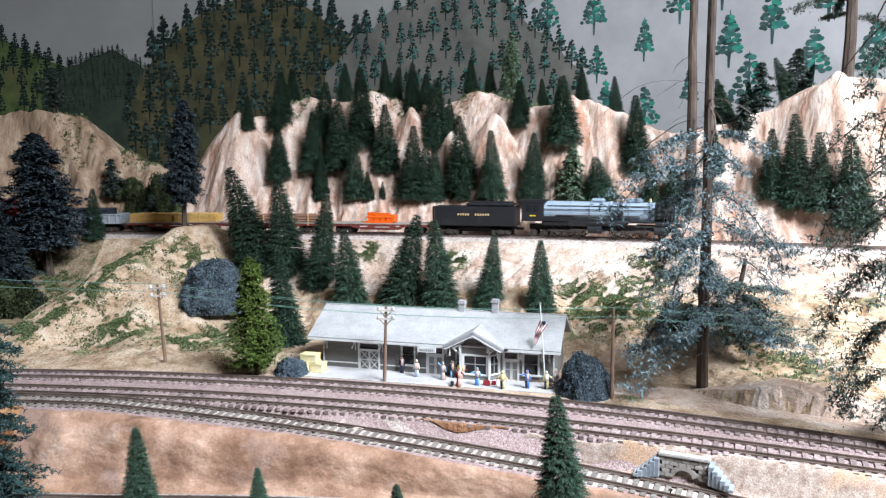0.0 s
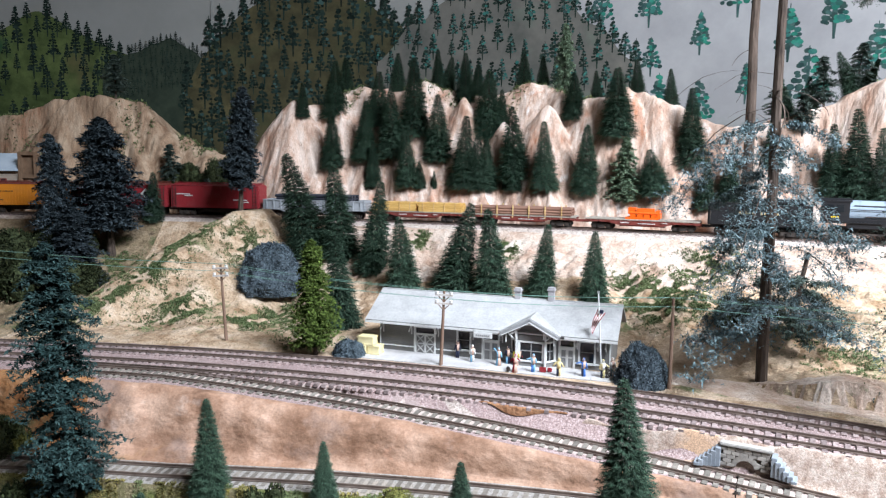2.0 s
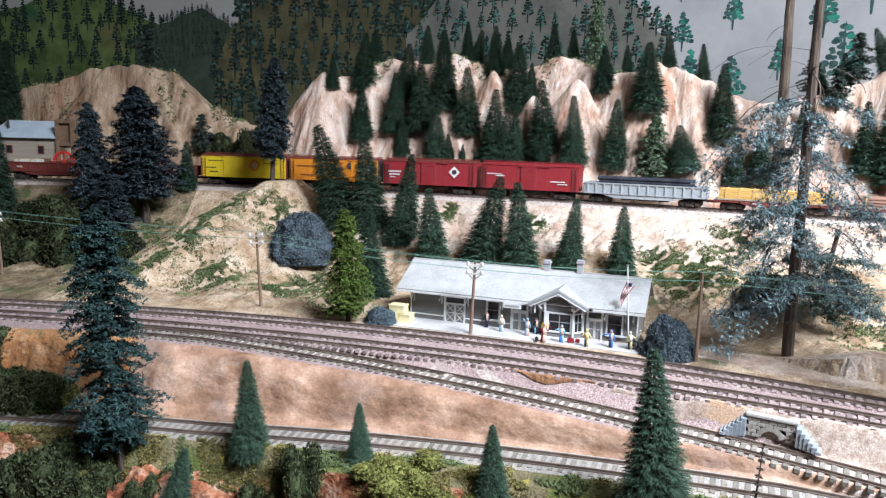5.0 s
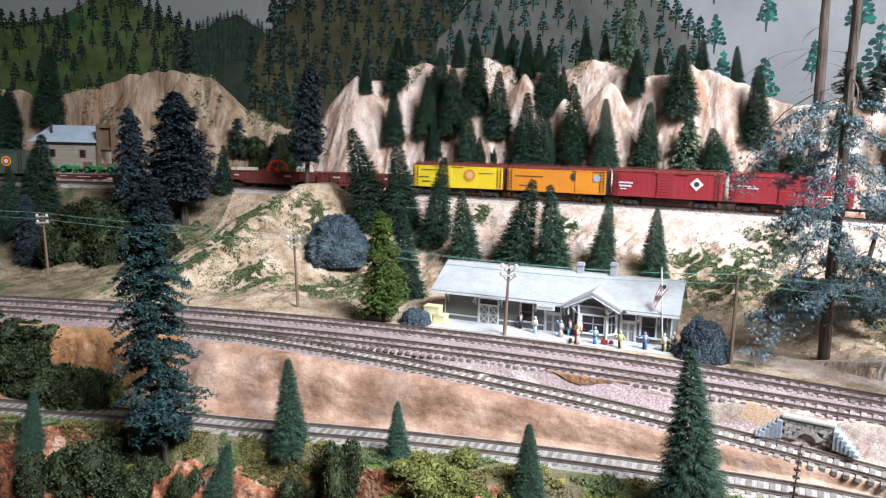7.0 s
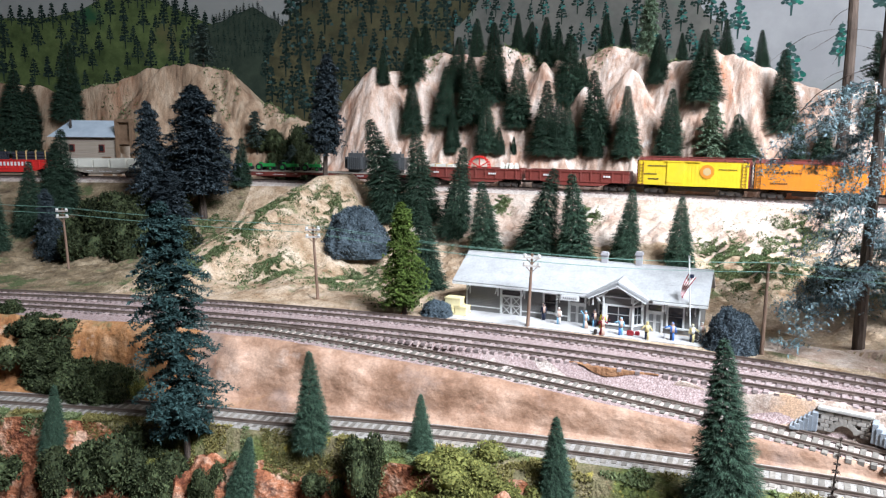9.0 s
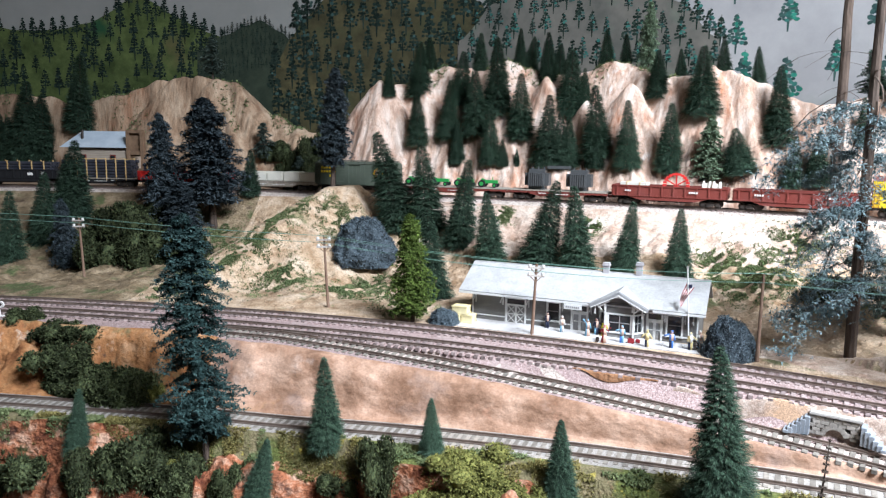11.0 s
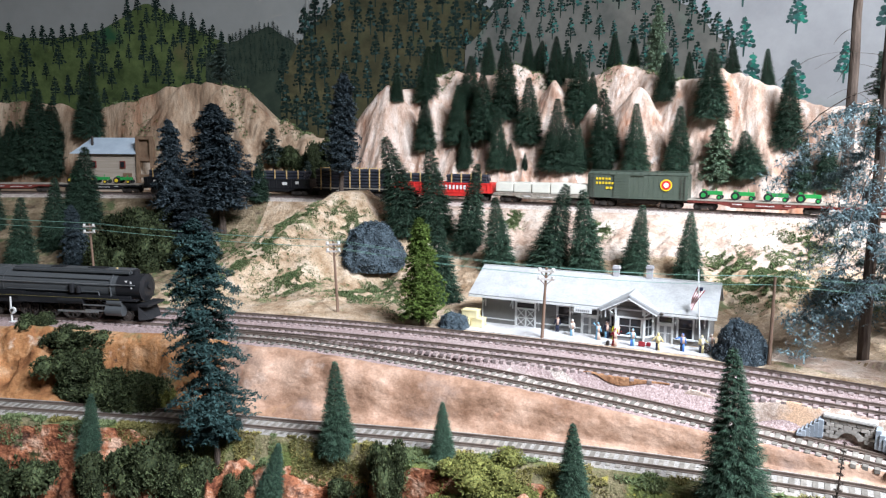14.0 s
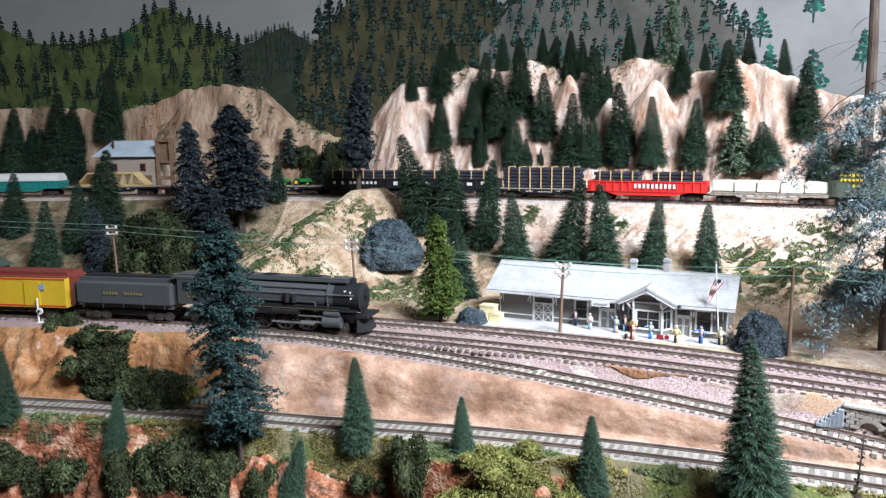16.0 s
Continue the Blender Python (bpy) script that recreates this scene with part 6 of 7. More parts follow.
lumber_stack(c, -0.066, -0.030, 0.0150, 0.016, 0.024, C_CREAM, 4, 2)
couple(c, -1.570, -1.415)
c = flatcar(0.148, C_BROWN, "flatcar carrying two dark grey transformer blocks")
for x in (-0.032, 0.030):
    bm = bmesh.new()
    box(bm, x, 0, 0.0300, 0.036, 0.028, 0.030)
    bmesh.ops.bevel(bm, geom=bm.edges[:], offset=0.006, segments=4, affect="EDGES")
    for k in range(7):
        box(bm, x - 0.010 + k * 0.0033, -0.0145, 0.0300, 0.0012, 0.0016, 0.020)
    for k in range(3):
        tube(bm, (x - 0.009 + k * 0.009, 0, 0.044), (x - 0.009 + k * 0.009, 0, 0.048), 0.0013, 8)
    part("transformer", bm, C_GREY, c, "dark grey transformer load")
cuboid("connecting_duct", c, C_GREY, -0.001, 0, 0.0475, 0.034, 0.010, 0.005, 0.001)
couple(c, -1.722, -1.577)
c = flatcar(0.176, C_BROWN, "long flatcar carrying four green farm tractors")
for x, s in ((-0.060, 1), (-0.020, 1), (0.020, 1), (0.058, 1)):
    farm_tractor(c, x, 0.0150, s, C_TRACTOR, C_TRACTOR)
couple(c, -1.904, -1.728)
couple(boxcar(0.134, 0.0335, C_GREEN, C_GREEN, "olive green boxcar with yellow lettering and round red emblem", 20, -0.02, [("disc", 0.30, 0.60, 0.0080, C_YELLOW), ("disc", 0.30, 0.60, 0.0062, C_BRIGHT), ("disc", 0.30, 0.60, 0.0035, C_WHITE)], [(-0.41 + 0.033 * k, 0.80, 0.022, 0.09) for k in range(5)] + [(-0.41 + 0.033 * k, 0.62, 0.022, 0.09) for k in range(8)] + [(-0.28, 0.42, 0.08, 0.10)], C_YELLOW), -2.039, -1.908)
c = flatcar(0.142, C_DECK, "weathered flatcar with white wrapped lumber bundles")
for i in range(5):
    cuboid("lumber_pack", c, C_CREAM, -0.056 + i * 0.028, random.uniform(-0.001, 0.001), 0.0225, 0.0272, 0.030, 0.0150 + random.uniform(-0.001, 0.001), 0.0012)
couple(c, -2.182, -2.042)
c = gondola(0.162, 0.0150, C_BRIGHT, "bright red gondola with white lettering loaded with black pipes", 15, [(-0.08 + 0.036 * k, 0.55, 0.020, 0.42) for k in range(10)])
for a, b in ((-0.072, -0.010), (0.010, 0.072)):
    pipe_load(c, a, b, 0.0255, 3, 6, 0.0024, C_PIPE, 4, stake_mat=C_STAKE)
couple(c, -2.352, -2.188)
c = flatcar(0.128, C_BLACK, "black flatcar piled high with black pipes between wooden stakes")
pipe_load(c, -0.058, 0.058, 0.0150, 6, 6, 0.0025, C_PIPE, 7)
couple(c, -2.487, -2.357)
c = gondola(0.140, 0.0150, C_BLACK, "black gondola with white marks loaded with pipes", 11, [(-0.4, 0.5, 0.05, 0.3), (-0.3, 0.5, 0.04, 0.3), (0.2, 0.5, 0.06, 0.3), (0.35, 0.6, 0.04, 0.3)])
pipe_load(c, -0.060, 0.060, 0.0255, 3, 6, 0.0024, C_PIPE, 6, stake_mat=C_STAKE)
couple(c, -2.633, -2.492)
c = gondola(0.142, 0.0150, C_BLACK, "black gondola with a row of white letters loaded with pipes", 11, [(-0.36 + 0.05 * k, 0.55, 0.03, 0.28) for k in range(11) if k not in (1, 3)] + [(0.38, 0.5, 0.05, 0.4)])
pipe_load(c, -0.064, 0.060, 0.0255, 3, 6, 0.0024, C_PIPE, 7, stake_mat=C_STAKE)
couple(c, -2.784, -2.640)
c = flatcar(0.140, C_BLACK, "black flatcar carrying yellow and green farm tractors")
for x in (-0.045, -0.005, 0.035):
    farm_tractor(c, x, 0.0150, 1, C_TRACTOR, C_YELLOW)
couple(c, -2.932, -2.790)
c = flatcar(0.140, C_BROWN, "oxide red flatcar with an empty wooden deck")
couple(c, -3.080, -2.938)
c = flatcar(0.158, C_BLACK, "black flatcar carrying tan wooden frames")
for i in range(5):
    bm = bmesh.new()
    y = -0.012 + i * 0.006
    w = [(-0.062, 0.0150), (0.062, 0.0150), (0.040, 0.036), (-0.040, 0.036)]
    for j in range(4):
        (xa, za), (xb, zb_) = w[j], w[(j + 1) % 4]
        tube(bm, (xa, y, za + 0.001), (xb, y, zb_ + 0.001), 0.0014, 6)
    for k in range(-2, 3):
        tube(bm, (k * 0.016, y, 0.016), (k * 0.016 + 0.008, y, 0.036), 0.0011, 6)
    part("wooden_truss", bm, C_TAN, c)
couple(c, -3.246, -3.086)
c = gondola(0.152, 0.0130, C_TEAL, "teal gondola with a rounded white cover", 12)
bm = bmesh.new()
m = Matrix.Translation((0, 0, 0.026)) @ Matrix.Diagonal((1, 1, 0.75, 1)) @ pose(0, 0, 0, 0, 90, 0)
bmesh.ops.create_cone(bm, cap_ends=True, segments=28, radius1=0.0165, radius2=0.0165, depth=0.148, matrix=m)
part("cover", bm, C_WHITE, c, "rounded white cover")
couple(c, -3.410, -3.253)

FRONT = []
express = locomotive(0.200, C_GREY, "black streamlined steam locomotive with dark grey boiler on the main line", (-0.034, -0.010, 0.014, 0.038), 0.0112, (0.066,), True)
FRONT.append((express, -0.100))
FRONT.append((tender(0.116, C_GREY, "dark grey tender with yellow lettering behind the streamlined locomotive", C_DIM, False), -0.262))
FRONT.append((passenger_car(0.190, "yellow baggage car with a brown roof and blue emblem"), -0.424))

# ---- the depot ----
D_WALL = material("grey_clapboard", [(0.185, 0.18, 0.172), (0.235, 0.228, 0.218)], 40, 0.8, stain=[((0.17, 0.17, 0.165), 30, (0.55, 0.7))])
D_ROOF = material("pale_grey_shingle", [(0.36, 0.355, 0.35), (0.46, 0.455, 0.445)], 70, 0.85, grain=0.12, stain=[((0.36, 0.36, 0.37), 40, (0.60, 0.72)), ((0.25, 0.25, 0.25), 160, (0.68, 0.71))])
D_TRIM = material("white_trim", [(0.68, 0.68, 0.66), (0.76, 0.76, 0.74)], 60, 0.7)
D_FASCIA = material("grey_fascia", [(0.27, 0.27, 0.27), (0.34, 0.34, 0.34)], 60, 0.8)
D_BRICK = material("grey_chimney_brick", [(0.34, 0.32, 0.33), (0.46, 0.44, 0.45)], 150, 0.9)
D_PLAT = material("concrete_platform", [(0.46, 0.44, 0.43), (0.58, 0.56, 0.55)], 40, 0.9, bump=0.3, bump_scale=300, stain=[((0.36, 0.34, 0.33), 25, (0.58, 0.7))])
D_WOOD = material("pole_wood", [(0.16, 0.095, 0.065), (0.27, 0.18, 0.13)], 120, 0.9, stretch=(1, 1, 0.15))
M_CREAMCRATE = material("cream_crate", [(0.72, 0.60, 0.30), (0.84, 0.74, 0.45)], 60, 0.7)

AX, AY, AZ, TURN_D, DL, DW = -0.1148, 0.681, -0.0045, -15.92, 0.219, 0.062
depot = thing("train_depot", "long grey wooden depot with pale roof and white trim", "building", m=pose(AX, AY, AZ, 0, 0, TURN_D))
WH = 0.0285


def dbox(name, mat, x0, x1, y0, y1, z0, z1, parent=None, label=""):
    return cuboid(name, parent or depot, mat, (x0 + x1) / 2, (y0 + y1) / 2, (z0 + z1) / 2, x1 - x0, y1 - y0, z1 - z0, 0, label)


# front wall in pieces round the openings: x0, x1, bottom, top, kind
OPEN = [(0.0365, 0.0560, 0.0, 0.0265, "freight"), (0.0790, 0.0910, 0.0085, 0.0265, "window"), (0.1035, 0.1180, 0.0, 0.0265, "door"), (0.1745, 0.1870, 0.0, 0.0265, "door"), (0.1920, 0.2050, 0.0070, 0.0260, "window")]
x = 0.0
for x0, x1, z0, z1, kind in OPEN + [(DL, DL, 0, 0, "")]:
    if x0 > x:
        dbox("wall", D_WALL, x, x0, 0, 0.003, 0, WH)
    if kind:
        dbox("wall", D_WALL, x0, x1, 0, 0.003, z1, WH)
        if z0 > 0:
            dbox("wall", D_WALL, x0, x1, 0, 0.003, 0, z0)
    x = x1
dbox("wall", D_WALL, 0, DL, DW - 0.003, DW, 0, WH)
for x0 in (0.0, DL - 0.003):
    bm = bmesh.new()
    pts = [(0, 0.003), (0, DW - 0.003)]
    prof = [(0.003, 0), (DW - 0.003, 0), (DW - 0.003, WH), (DW / 2, 0.050), (0.003, WH)]
    a = [bm.verts.new((x0, y, z)) for y, z in prof]
    b = [bm.verts.new((x0 + 0.003, y, z)) for y, z in prof]
    bm.faces.new(a)
    bm.faces.new(b[::-1])
    for i in range(5):
        bm.faces.new((a[i], b[i], b[(i + 1) % 5], a[(i + 1) % 5]))
    part("wall", bm, D_WALL, depot)
# clapboards
bm = bmesh.new()
x = 0.0
for x0, x1, z0, z1, kind in OPEN + [(DL, DL, 0, 0, "")]:
    for k in range(17):
        if x0 - x > 0.002:
            box(bm, (x + x0) / 2, -0.0002, 0.001 + k * 0.0016, x0 - x - 0.0008, 0.0004, 0.0012)
    x = x1
tagged(part("clapboard", bm, D_WALL, depot), kind="stuff")
for x0, x1, z0, z1, kind in OPEN:
    holder = new("window" if kind == "window" else "door")
    holder.parent = depot
    zt = z1
    for a, b in ((x0 - 0.0012, x0 + 0.0004), (x1 - 0.0004, x1 + 0.0012)):
        dbox("frame", D_TRIM, a, b, -0.0010, 0.0012, z0, zt + 0.0006, holder)
    dbox("frame", D_TRIM, x0, x1, -0.0008, 0.0010, zt - 0.0006, zt + 0.0008, holder)
    if kind == "window":
        dbox("sill", D_TRIM, x0 - 0.002, x1 + 0.002, -0.0020, 0.0006, z0 - 0.001, z0 + 0.0004, holder)
        dbox("pane", C_GLASS, x0, x1, 0.0016, 0.0022, z0, zt, holder)
        dbox("mullion", D_WALL, x0, x1, 0.0010, 0.0014, (z0 + zt) / 2 - 0.0003, (z0 + zt) / 2 + 0.0003, holder)
    else:
        zd = 0.0200
        dbox("transom", C_GLASS, x0, x1, 0.0014, 0.0020, zd, zt, holder)
        dbox("frame", D_TRIM, x0, x1, -0.0006, 0.0012, zd - 0.0005, zd + 0.0005, holder)
        dbox("leaf", D_WALL if kind == "freight" else D_TRIM, x0, x1, 0.0010, 0.0020, 0, zd, holder)
        n = 2
        for k in range(n):
            xa, xb = x0 + (x1 - x0) * k / n, x0 + (x1 - x0) * (k + 1) / n
            for zz in (0.0006, zd / 2, zd - 0.0012):
                dbox("rail", D_TRIM, xa, xb, 0.0002, 0.0010, zz, zz + 0.0009, holder)
            for xx in (xa, xb - 0.0008):
                dbox("stile", D_TRIM, xx, xx + 0.0008, 0.0003, 0.0011, 0, zd, holder)
            if kind == "freight":
                for za in (0.0010, zd / 2):
                    for sgn in (-1, 1):
                        bm = bmesh.new()
                        h = zd / 2
                        q = math.degrees(math.atan2(h, xb - xa)) * sgn
                        box(bm, 0, 0, 0, math.hypot(h, xb - xa) * 0.92, 0.0006, 0.0007, pose((xa + xb) / 2, 0.0006, za + h / 2, 0, -q, 0))
                        part("brace", bm, D_TRIM, holder)
            else:
                dbox("panel", D_FASCIA, xa + 0.0013, xb - 0.0013, 0.0007, 0.0012, 0.0016, zd - 0.003, holder)
# belt course and legs of it
x = 0.0
for x0, x1, *_ in OPEN + [(DL, DL)]:
    if x0 - x > 0.004 and not (0.125 < (x + x0) / 2 < 0.17):
        dbox("belt_course", D_TRIM, x + 0.001, x0 - 0.001, -0.0012, 0, 0.0062, 0.0072)
    x = x1
for x in (0.0, DL - 0.0012):
    dbox("corner_board", D_TRIM, x, x + 0.0012, -0.0009, 0.0004, 0, WH)
# roof: two slopes with courses of shingles
EAVE_Y, EAVE_Z, RIDGE_Z, X0, X1 = -0.0115, 0.0322, 0.0555, -0.0105, DL + 0.0065
for s, y0 in ((1, EAVE_Y), (-1, DW - EAVE_Y)):
    bm = bmesh.new()
    slope = math.degrees(math.atan2(RIDGE_Z - EAVE_Z, DW / 2 - EAVE_Y))
    ln = math.hypot(RIDGE_Z - EAVE_Z, DW / 2 - EAVE_Y)
    m = pose(0, y0, EAVE_Z, slope * s, 0, 0)
    box(bm, (X0 + X1) / 2, s * ln / 2, -0.0008, X1 - X0, ln, 0.0014, m)
    for k in range(13):
        rr = random.Random(k)
        x = X0
        while x < X1 - 0.001:
            w = min(rr.uniform(0.006, 0.013), X1 - x)
            box(bm, x + w / 2, s * (ln * (k + 0.5) / 13), 0.0002 + rr.uniform(0, 0.00012), w * 0.995, ln / 13 * 1.08, 0.0004, m @ pose(0, 0, 0))
            x += w
    part("roof", bm, D_ROOF, depot)
dbox("ridge_cap", D_ROOF, X0, X1, DW / 2 - 0.0012, DW / 2 + 0.0012, RIDGE_Z - 0.0006, RIDGE_Z + 0.0006)
dbox("fascia", D_TRIM, X0, 0.126, EAVE_Y - 0.0006, EAVE_Y + 0.0006, EAVE_Z - 0.0026, EAVE_Z - 0.0006)
dbox("fascia", D_TRIM, 0.180, X1, EAVE_Y - 0.0006, EAVE_Y + 0.0006, EAVE_Z - 0.0026, EAVE_Z - 0.0006)
for x in (0.004, 0.033, 0.060, 0.094, 0.122, 0.190, 0.208, 0.215):
    bm = bmesh.new()
    box(bm, 0, 0, 0, 0.0009, 0.0105, 0.0009, pose(x, -0.0045, 0.0262, 38, 0, 0))
    box(bm, x, -0.0008, 0.0235, 0.0009, 0.0008, 0.009)
    part("bracket", bm, D_TRIM, depot)
# bay with its gable
BX0, BX1, BY = 0.1385, 0.1625, -0.0100
bm = bmesh.new()
foot = [(BX0 - 0.008, 0.0), (BX0, BY), (BX1, BY), (BX1 + 0.008, 0.0)]
for z0, z1 in ((0.0, 0.0070), (0.0240, 0.0300)):
    a = [bm.verts.new((x, y, z0)) for x, y in foot]
    b = [bm.verts.new((x, y, z1)) for x, y in foot]
    for i in range(3):
        bm.faces.new((a[i], a[i + 1], b[i + 1], b[i]))
    bm.faces.new(b)
part("bay_wall", bm, D_WALL, depot)
for (xa, ya), (xb, yb) in zip(foot[:-1], foot[1:]):
    w = new("window")
    w.parent = depot
    ang = math.degrees(math.atan2(yb - ya, xb - xa))
    ln = math.hypot(xb - xa, yb - ya)
    m = pose(xa, ya, 0, 0, 0, ang)
    for name, mat, a in (("pane", C_GLASS, (ln / 2, 0.0006, 0.0155, ln, 0.0006, 0.017)), ("frame", D_TRIM, (0.0010, 0, 0.0155, 0.0022, 0.0016, 0.0175)), ("frame", D_TRIM, (ln - 0.0010, 0, 0.0155, 0.0022, 0.0016, 0.0175)), ("frame", D_TRIM, (ln / 2, 0, 0.0068, ln + 0.001, 0.0022, 0.0014)), ("frame", D_TRIM, (ln / 2, 0, 0.0242, ln + 0.001, 0.0022, 0.0014)), ("mullion", D_FASCIA, (ln / 2, 0.0003, 0.0155, 0.0008, 0.0010, 0.017)), ("mullion", D_FASCIA, (ln / 2, 0.0003, 0.0160, ln, 0.0010, 0.0008))):
        bm = bmesh.new()
        box(bm, *a, m)
        part(name, bm, mat, w)
GX, GZ, GY, HALF = 0.1500, 0.0462, -0.0165, 0.0270
for s in (-1, 1):
    bm = bmesh.new()
    ln = math.hypot(HALF, GZ - EAVE_Z)
    q = math.degrees(math.atan2(GZ - EAVE_Z, HALF))
    m = pose(GX, 0, GZ, 0, s * q, 0)
    box(bm, s * ln / 2, (GY + DW * 0.40) / 2, -0.0004, ln, DW * 0.40 - GY, 0.0014, m)
    for k in range(9):
        for j in range(5):
            box(bm, s * ln * (k + 0.5) / 9, GY + (DW * 0.40 - GY) * (j + 0.5) / 5, 0.0005 + 0.0001 * ((k + j) % 2), ln / 9 * 1.05, (DW * 0.4 - GY) / 5 * 0.97, 0.0004, m)
    part("gable_roof", bm, D_ROOF, depot)
    bm = bmesh.new()
    box(bm, s * ln / 2, GY - 0.0006, -0.0014, ln + 0.001, 0.0012, 0.0024, m)
    part("bargeboard", bm, D_FASCIA, depot)
    bm = bmesh.new()
    box(bm, s * ln / 2, GY - 0.0014, -0.0028, ln * 0.96, 0.0010, 0.0008, m)
    part("bargeboard", bm, D_TRIM, depot)
    for xx in (0.0125, 0.0215):
        bm = bmesh.new()
        x = GX + s * xx
        top = GZ - (GZ - EAVE_Z) * xx / HALF
        box(bm, x, GY + 0.002, top - 0.0065, 0.0011, 0.0011, 0.010)
        part("bracket", bm, D_TRIM, depot)
    bm = bmesh.new()
    box(bm, 0, 0, 0, 0.012, 0.0010, 0.0010, pose(GX + s * 0.0135, GY + 0.001, GZ - 0.0125, 0, s * 35, 0))
    box(bm, 0, 0, 0, 0.011, 0.0010, 0.0010, pose(GX + s * 0.0190, GY + 0.001, EAVE_Z - 0.0005, 0, -s * 40, 0))
    part("brace", bm, D_TRIM, depot)
bm = bmesh.new()
q = [bm.verts.new(c) for c in ((GX - HALF * 0.85, BY + 0.0005, 0.0300), (GX + HALF * 0.85, BY + 0.0005, 0.0300), (GX, BY + 0.0005, GZ - 0.0025))]
q2 = [bm.verts.new((v.co.x, v.co.y + 0.0015, v.co.z)) for v in q]
bm.faces.new(q)
bm.faces.new(q2[::-1])
part("gable_wall", bm, D_WALL, depot)
dbox("collar_tie", D_TRIM, GX - 0.010, GX + 0.010, GY, GY + 0.001, 0.0405, 0.0414)
for x in (BX0 - 0.001, BX1 + 0.001):
    dbox("post", D_TRIM, x - 0.0007, x + 0.0007, GY + 0.004, GY + 0.0054, 0.0, 0.036)
for x, h in ((0.1283, 0.0105), (0.1600, 0.0130)):
    ch = dbox("chimney", D_BRICK, x - 0.0028, x + 0.0028, DW / 2 - 0.0028, DW / 2 + 0.0028, RIDGE_Z - 0.004, RIDGE_Z + h - 0.004)
    dbox("cap", D_BRICK, x - 0.0036, x + 0.0036, DW / 2 - 0.0036, DW / 2 + 0.0036, RIDGE_Z + h - 0.004, RIDGE_Z + h - 0.0026, ch)
    dbox("cap", D_BRICK, x - 0.0030, x + 0.0030, DW / 2 - 0.003, DW / 2 + 0.003, RIDGE_Z + h - 0.0026, RIDGE_Z + h - 0.001, ch)
sg = dbox("name_board", D_TRIM, 0.0985, 0.1155, EAVE_Y - 0.003, EAVE_Y - 0.0018, 0.0250, 0.0297)
bars("lettering", sg, D_FASCIA, [(0.1013 + 0.0019 * k, 0.0273, 0.0012, 0.0016) for k in range(7)], EAVE_Y - 0.0032)
# platform
bm = bmesh.new()
for k in range(17):
    x0 = -0.022 + k * 0.0152
    box(bm, x0 + 0.0076, -0.0175, 0.0004, 0.0150, 0.039 - 0.0008 * k, 0.0030, pose(AX, AY, AZ, 0, 0, TURN_D))
tagged(part("pavement", bm, D_PLAT), "pale concrete slab platform in front of the depot", "platform", kind="structure")


def at_depot(x, y, z=0.0019):
    return pose(AX, AY, AZ, 0, 0, TURN_D) @ Matrix.Translation((x, y, z))


# ---- little painted figurines, each one plain piece ----
def figurine(x, y, top, legs, hat, arm, label, skirt=False, sit=False, turn=0.0):
    bm = bmesh.new()
    slots = [top, legs, hat]

    def put(fn, k):
        n = len(bm.faces)
        fn()
        bm.faces.ensure_lookup_table()
        for i in range(n, len(bm.faces)):
            bm.faces[i].material_index = k
    H = 0.0195
    if skirt:
        put(lambda: tube(bm, (0, 0, 0), (0, 0, 0.0105), 0.0035, 12, 0.0018), 1)
    else:
        for s in (-1, 1):
            put(lambda: tube(bm, (s * 0.0012, 0, 0), (s * 0.0010, 0, 0.0095), 0.0012, 8, 0.0015), 1)
    put(lambda: tube(bm, (0, 0, 0.0088), (0, 0, 0.0160), 0.0023, 12, 0.0027), 0)
    put(lambda: bmesh.ops.create_icosphere(bm, subdivisions=2, radius=0.0017, matrix=Matrix.Translation((0, 0, 0.0180))), 2)
    put(lambda: tube(bm, (0, 0, 0.0186), (0, 0, 0.0200), 0.0016, 10, 0.0011), 2)
    put(lambda: tube(bm, (-0.0024, 0, 0.0154), (-0.0024 - arm[0], -0.001, 0.0154 + arm[1]), 0.0008, 8), 0)
    put(lambda: tube(bm, (0.0024, 0, 0.0154), (0.0030 + arm[2], -0.0012, 0.0154 + arm[3]), 0.0008, 8), 0)
    me = bpy.data.meshes.new("figurine")
    bm.to_mesh(me)
    bm.free()
    for m in slots:
        me.materials.append(m)
    me.polygons.foreach_set("use_smooth", [True] * len(me.polygons))
    o = new("figurine", me)
    o.matrix_world = at_depot(x, y) @ pose(0, 0, 0, 0, 0, turn) @ Matrix.Diagonal((0.78, 0.78, 0.80, 1))
    return tagged(o, label, "figurine", "figurines on the platform")


F_NAVY, F_SKY, F_BLUE, F_YEL, F_RED = [paint("figure_" + n, c, 0.5, 0.05) for n, c in (("navy", (0.025, 0.03, 0.06)), ("sky", (0.22, 0.45, 0.62)), ("blue", (0.08, 0.22, 0.62)), ("yellow", (0.75, 0.62, 0.05)), ("maroon", (0.28, 0.02, 0.03)))]
F_CREAM, F_SKIN = paint("figure_cream", (0.72, 0.60, 0.30), 0.5, 0.05), paint("figure_pink", (0.62, 0.42, 0.33), 0.5, 0.05)
DN = (0.0008, -0.006, 0.0008, -0.006)
figurine(0.0805, -0.0055, F_NAVY, F_NAVY, F_SKIN, DN, "small painted figurine in a navy coat on the platform")
figurine(0.0975, -0.0145, C_WHITE, F_SKY, F_SKIN, DN, "small painted figurine in white top and sky blue trousers")
figurine(0.1410, -0.0310, F_RED, F_RED, F_SKIN, (0.002, -0.004, 0.003, -0.002), "small painted figurine in a maroon dress", True)
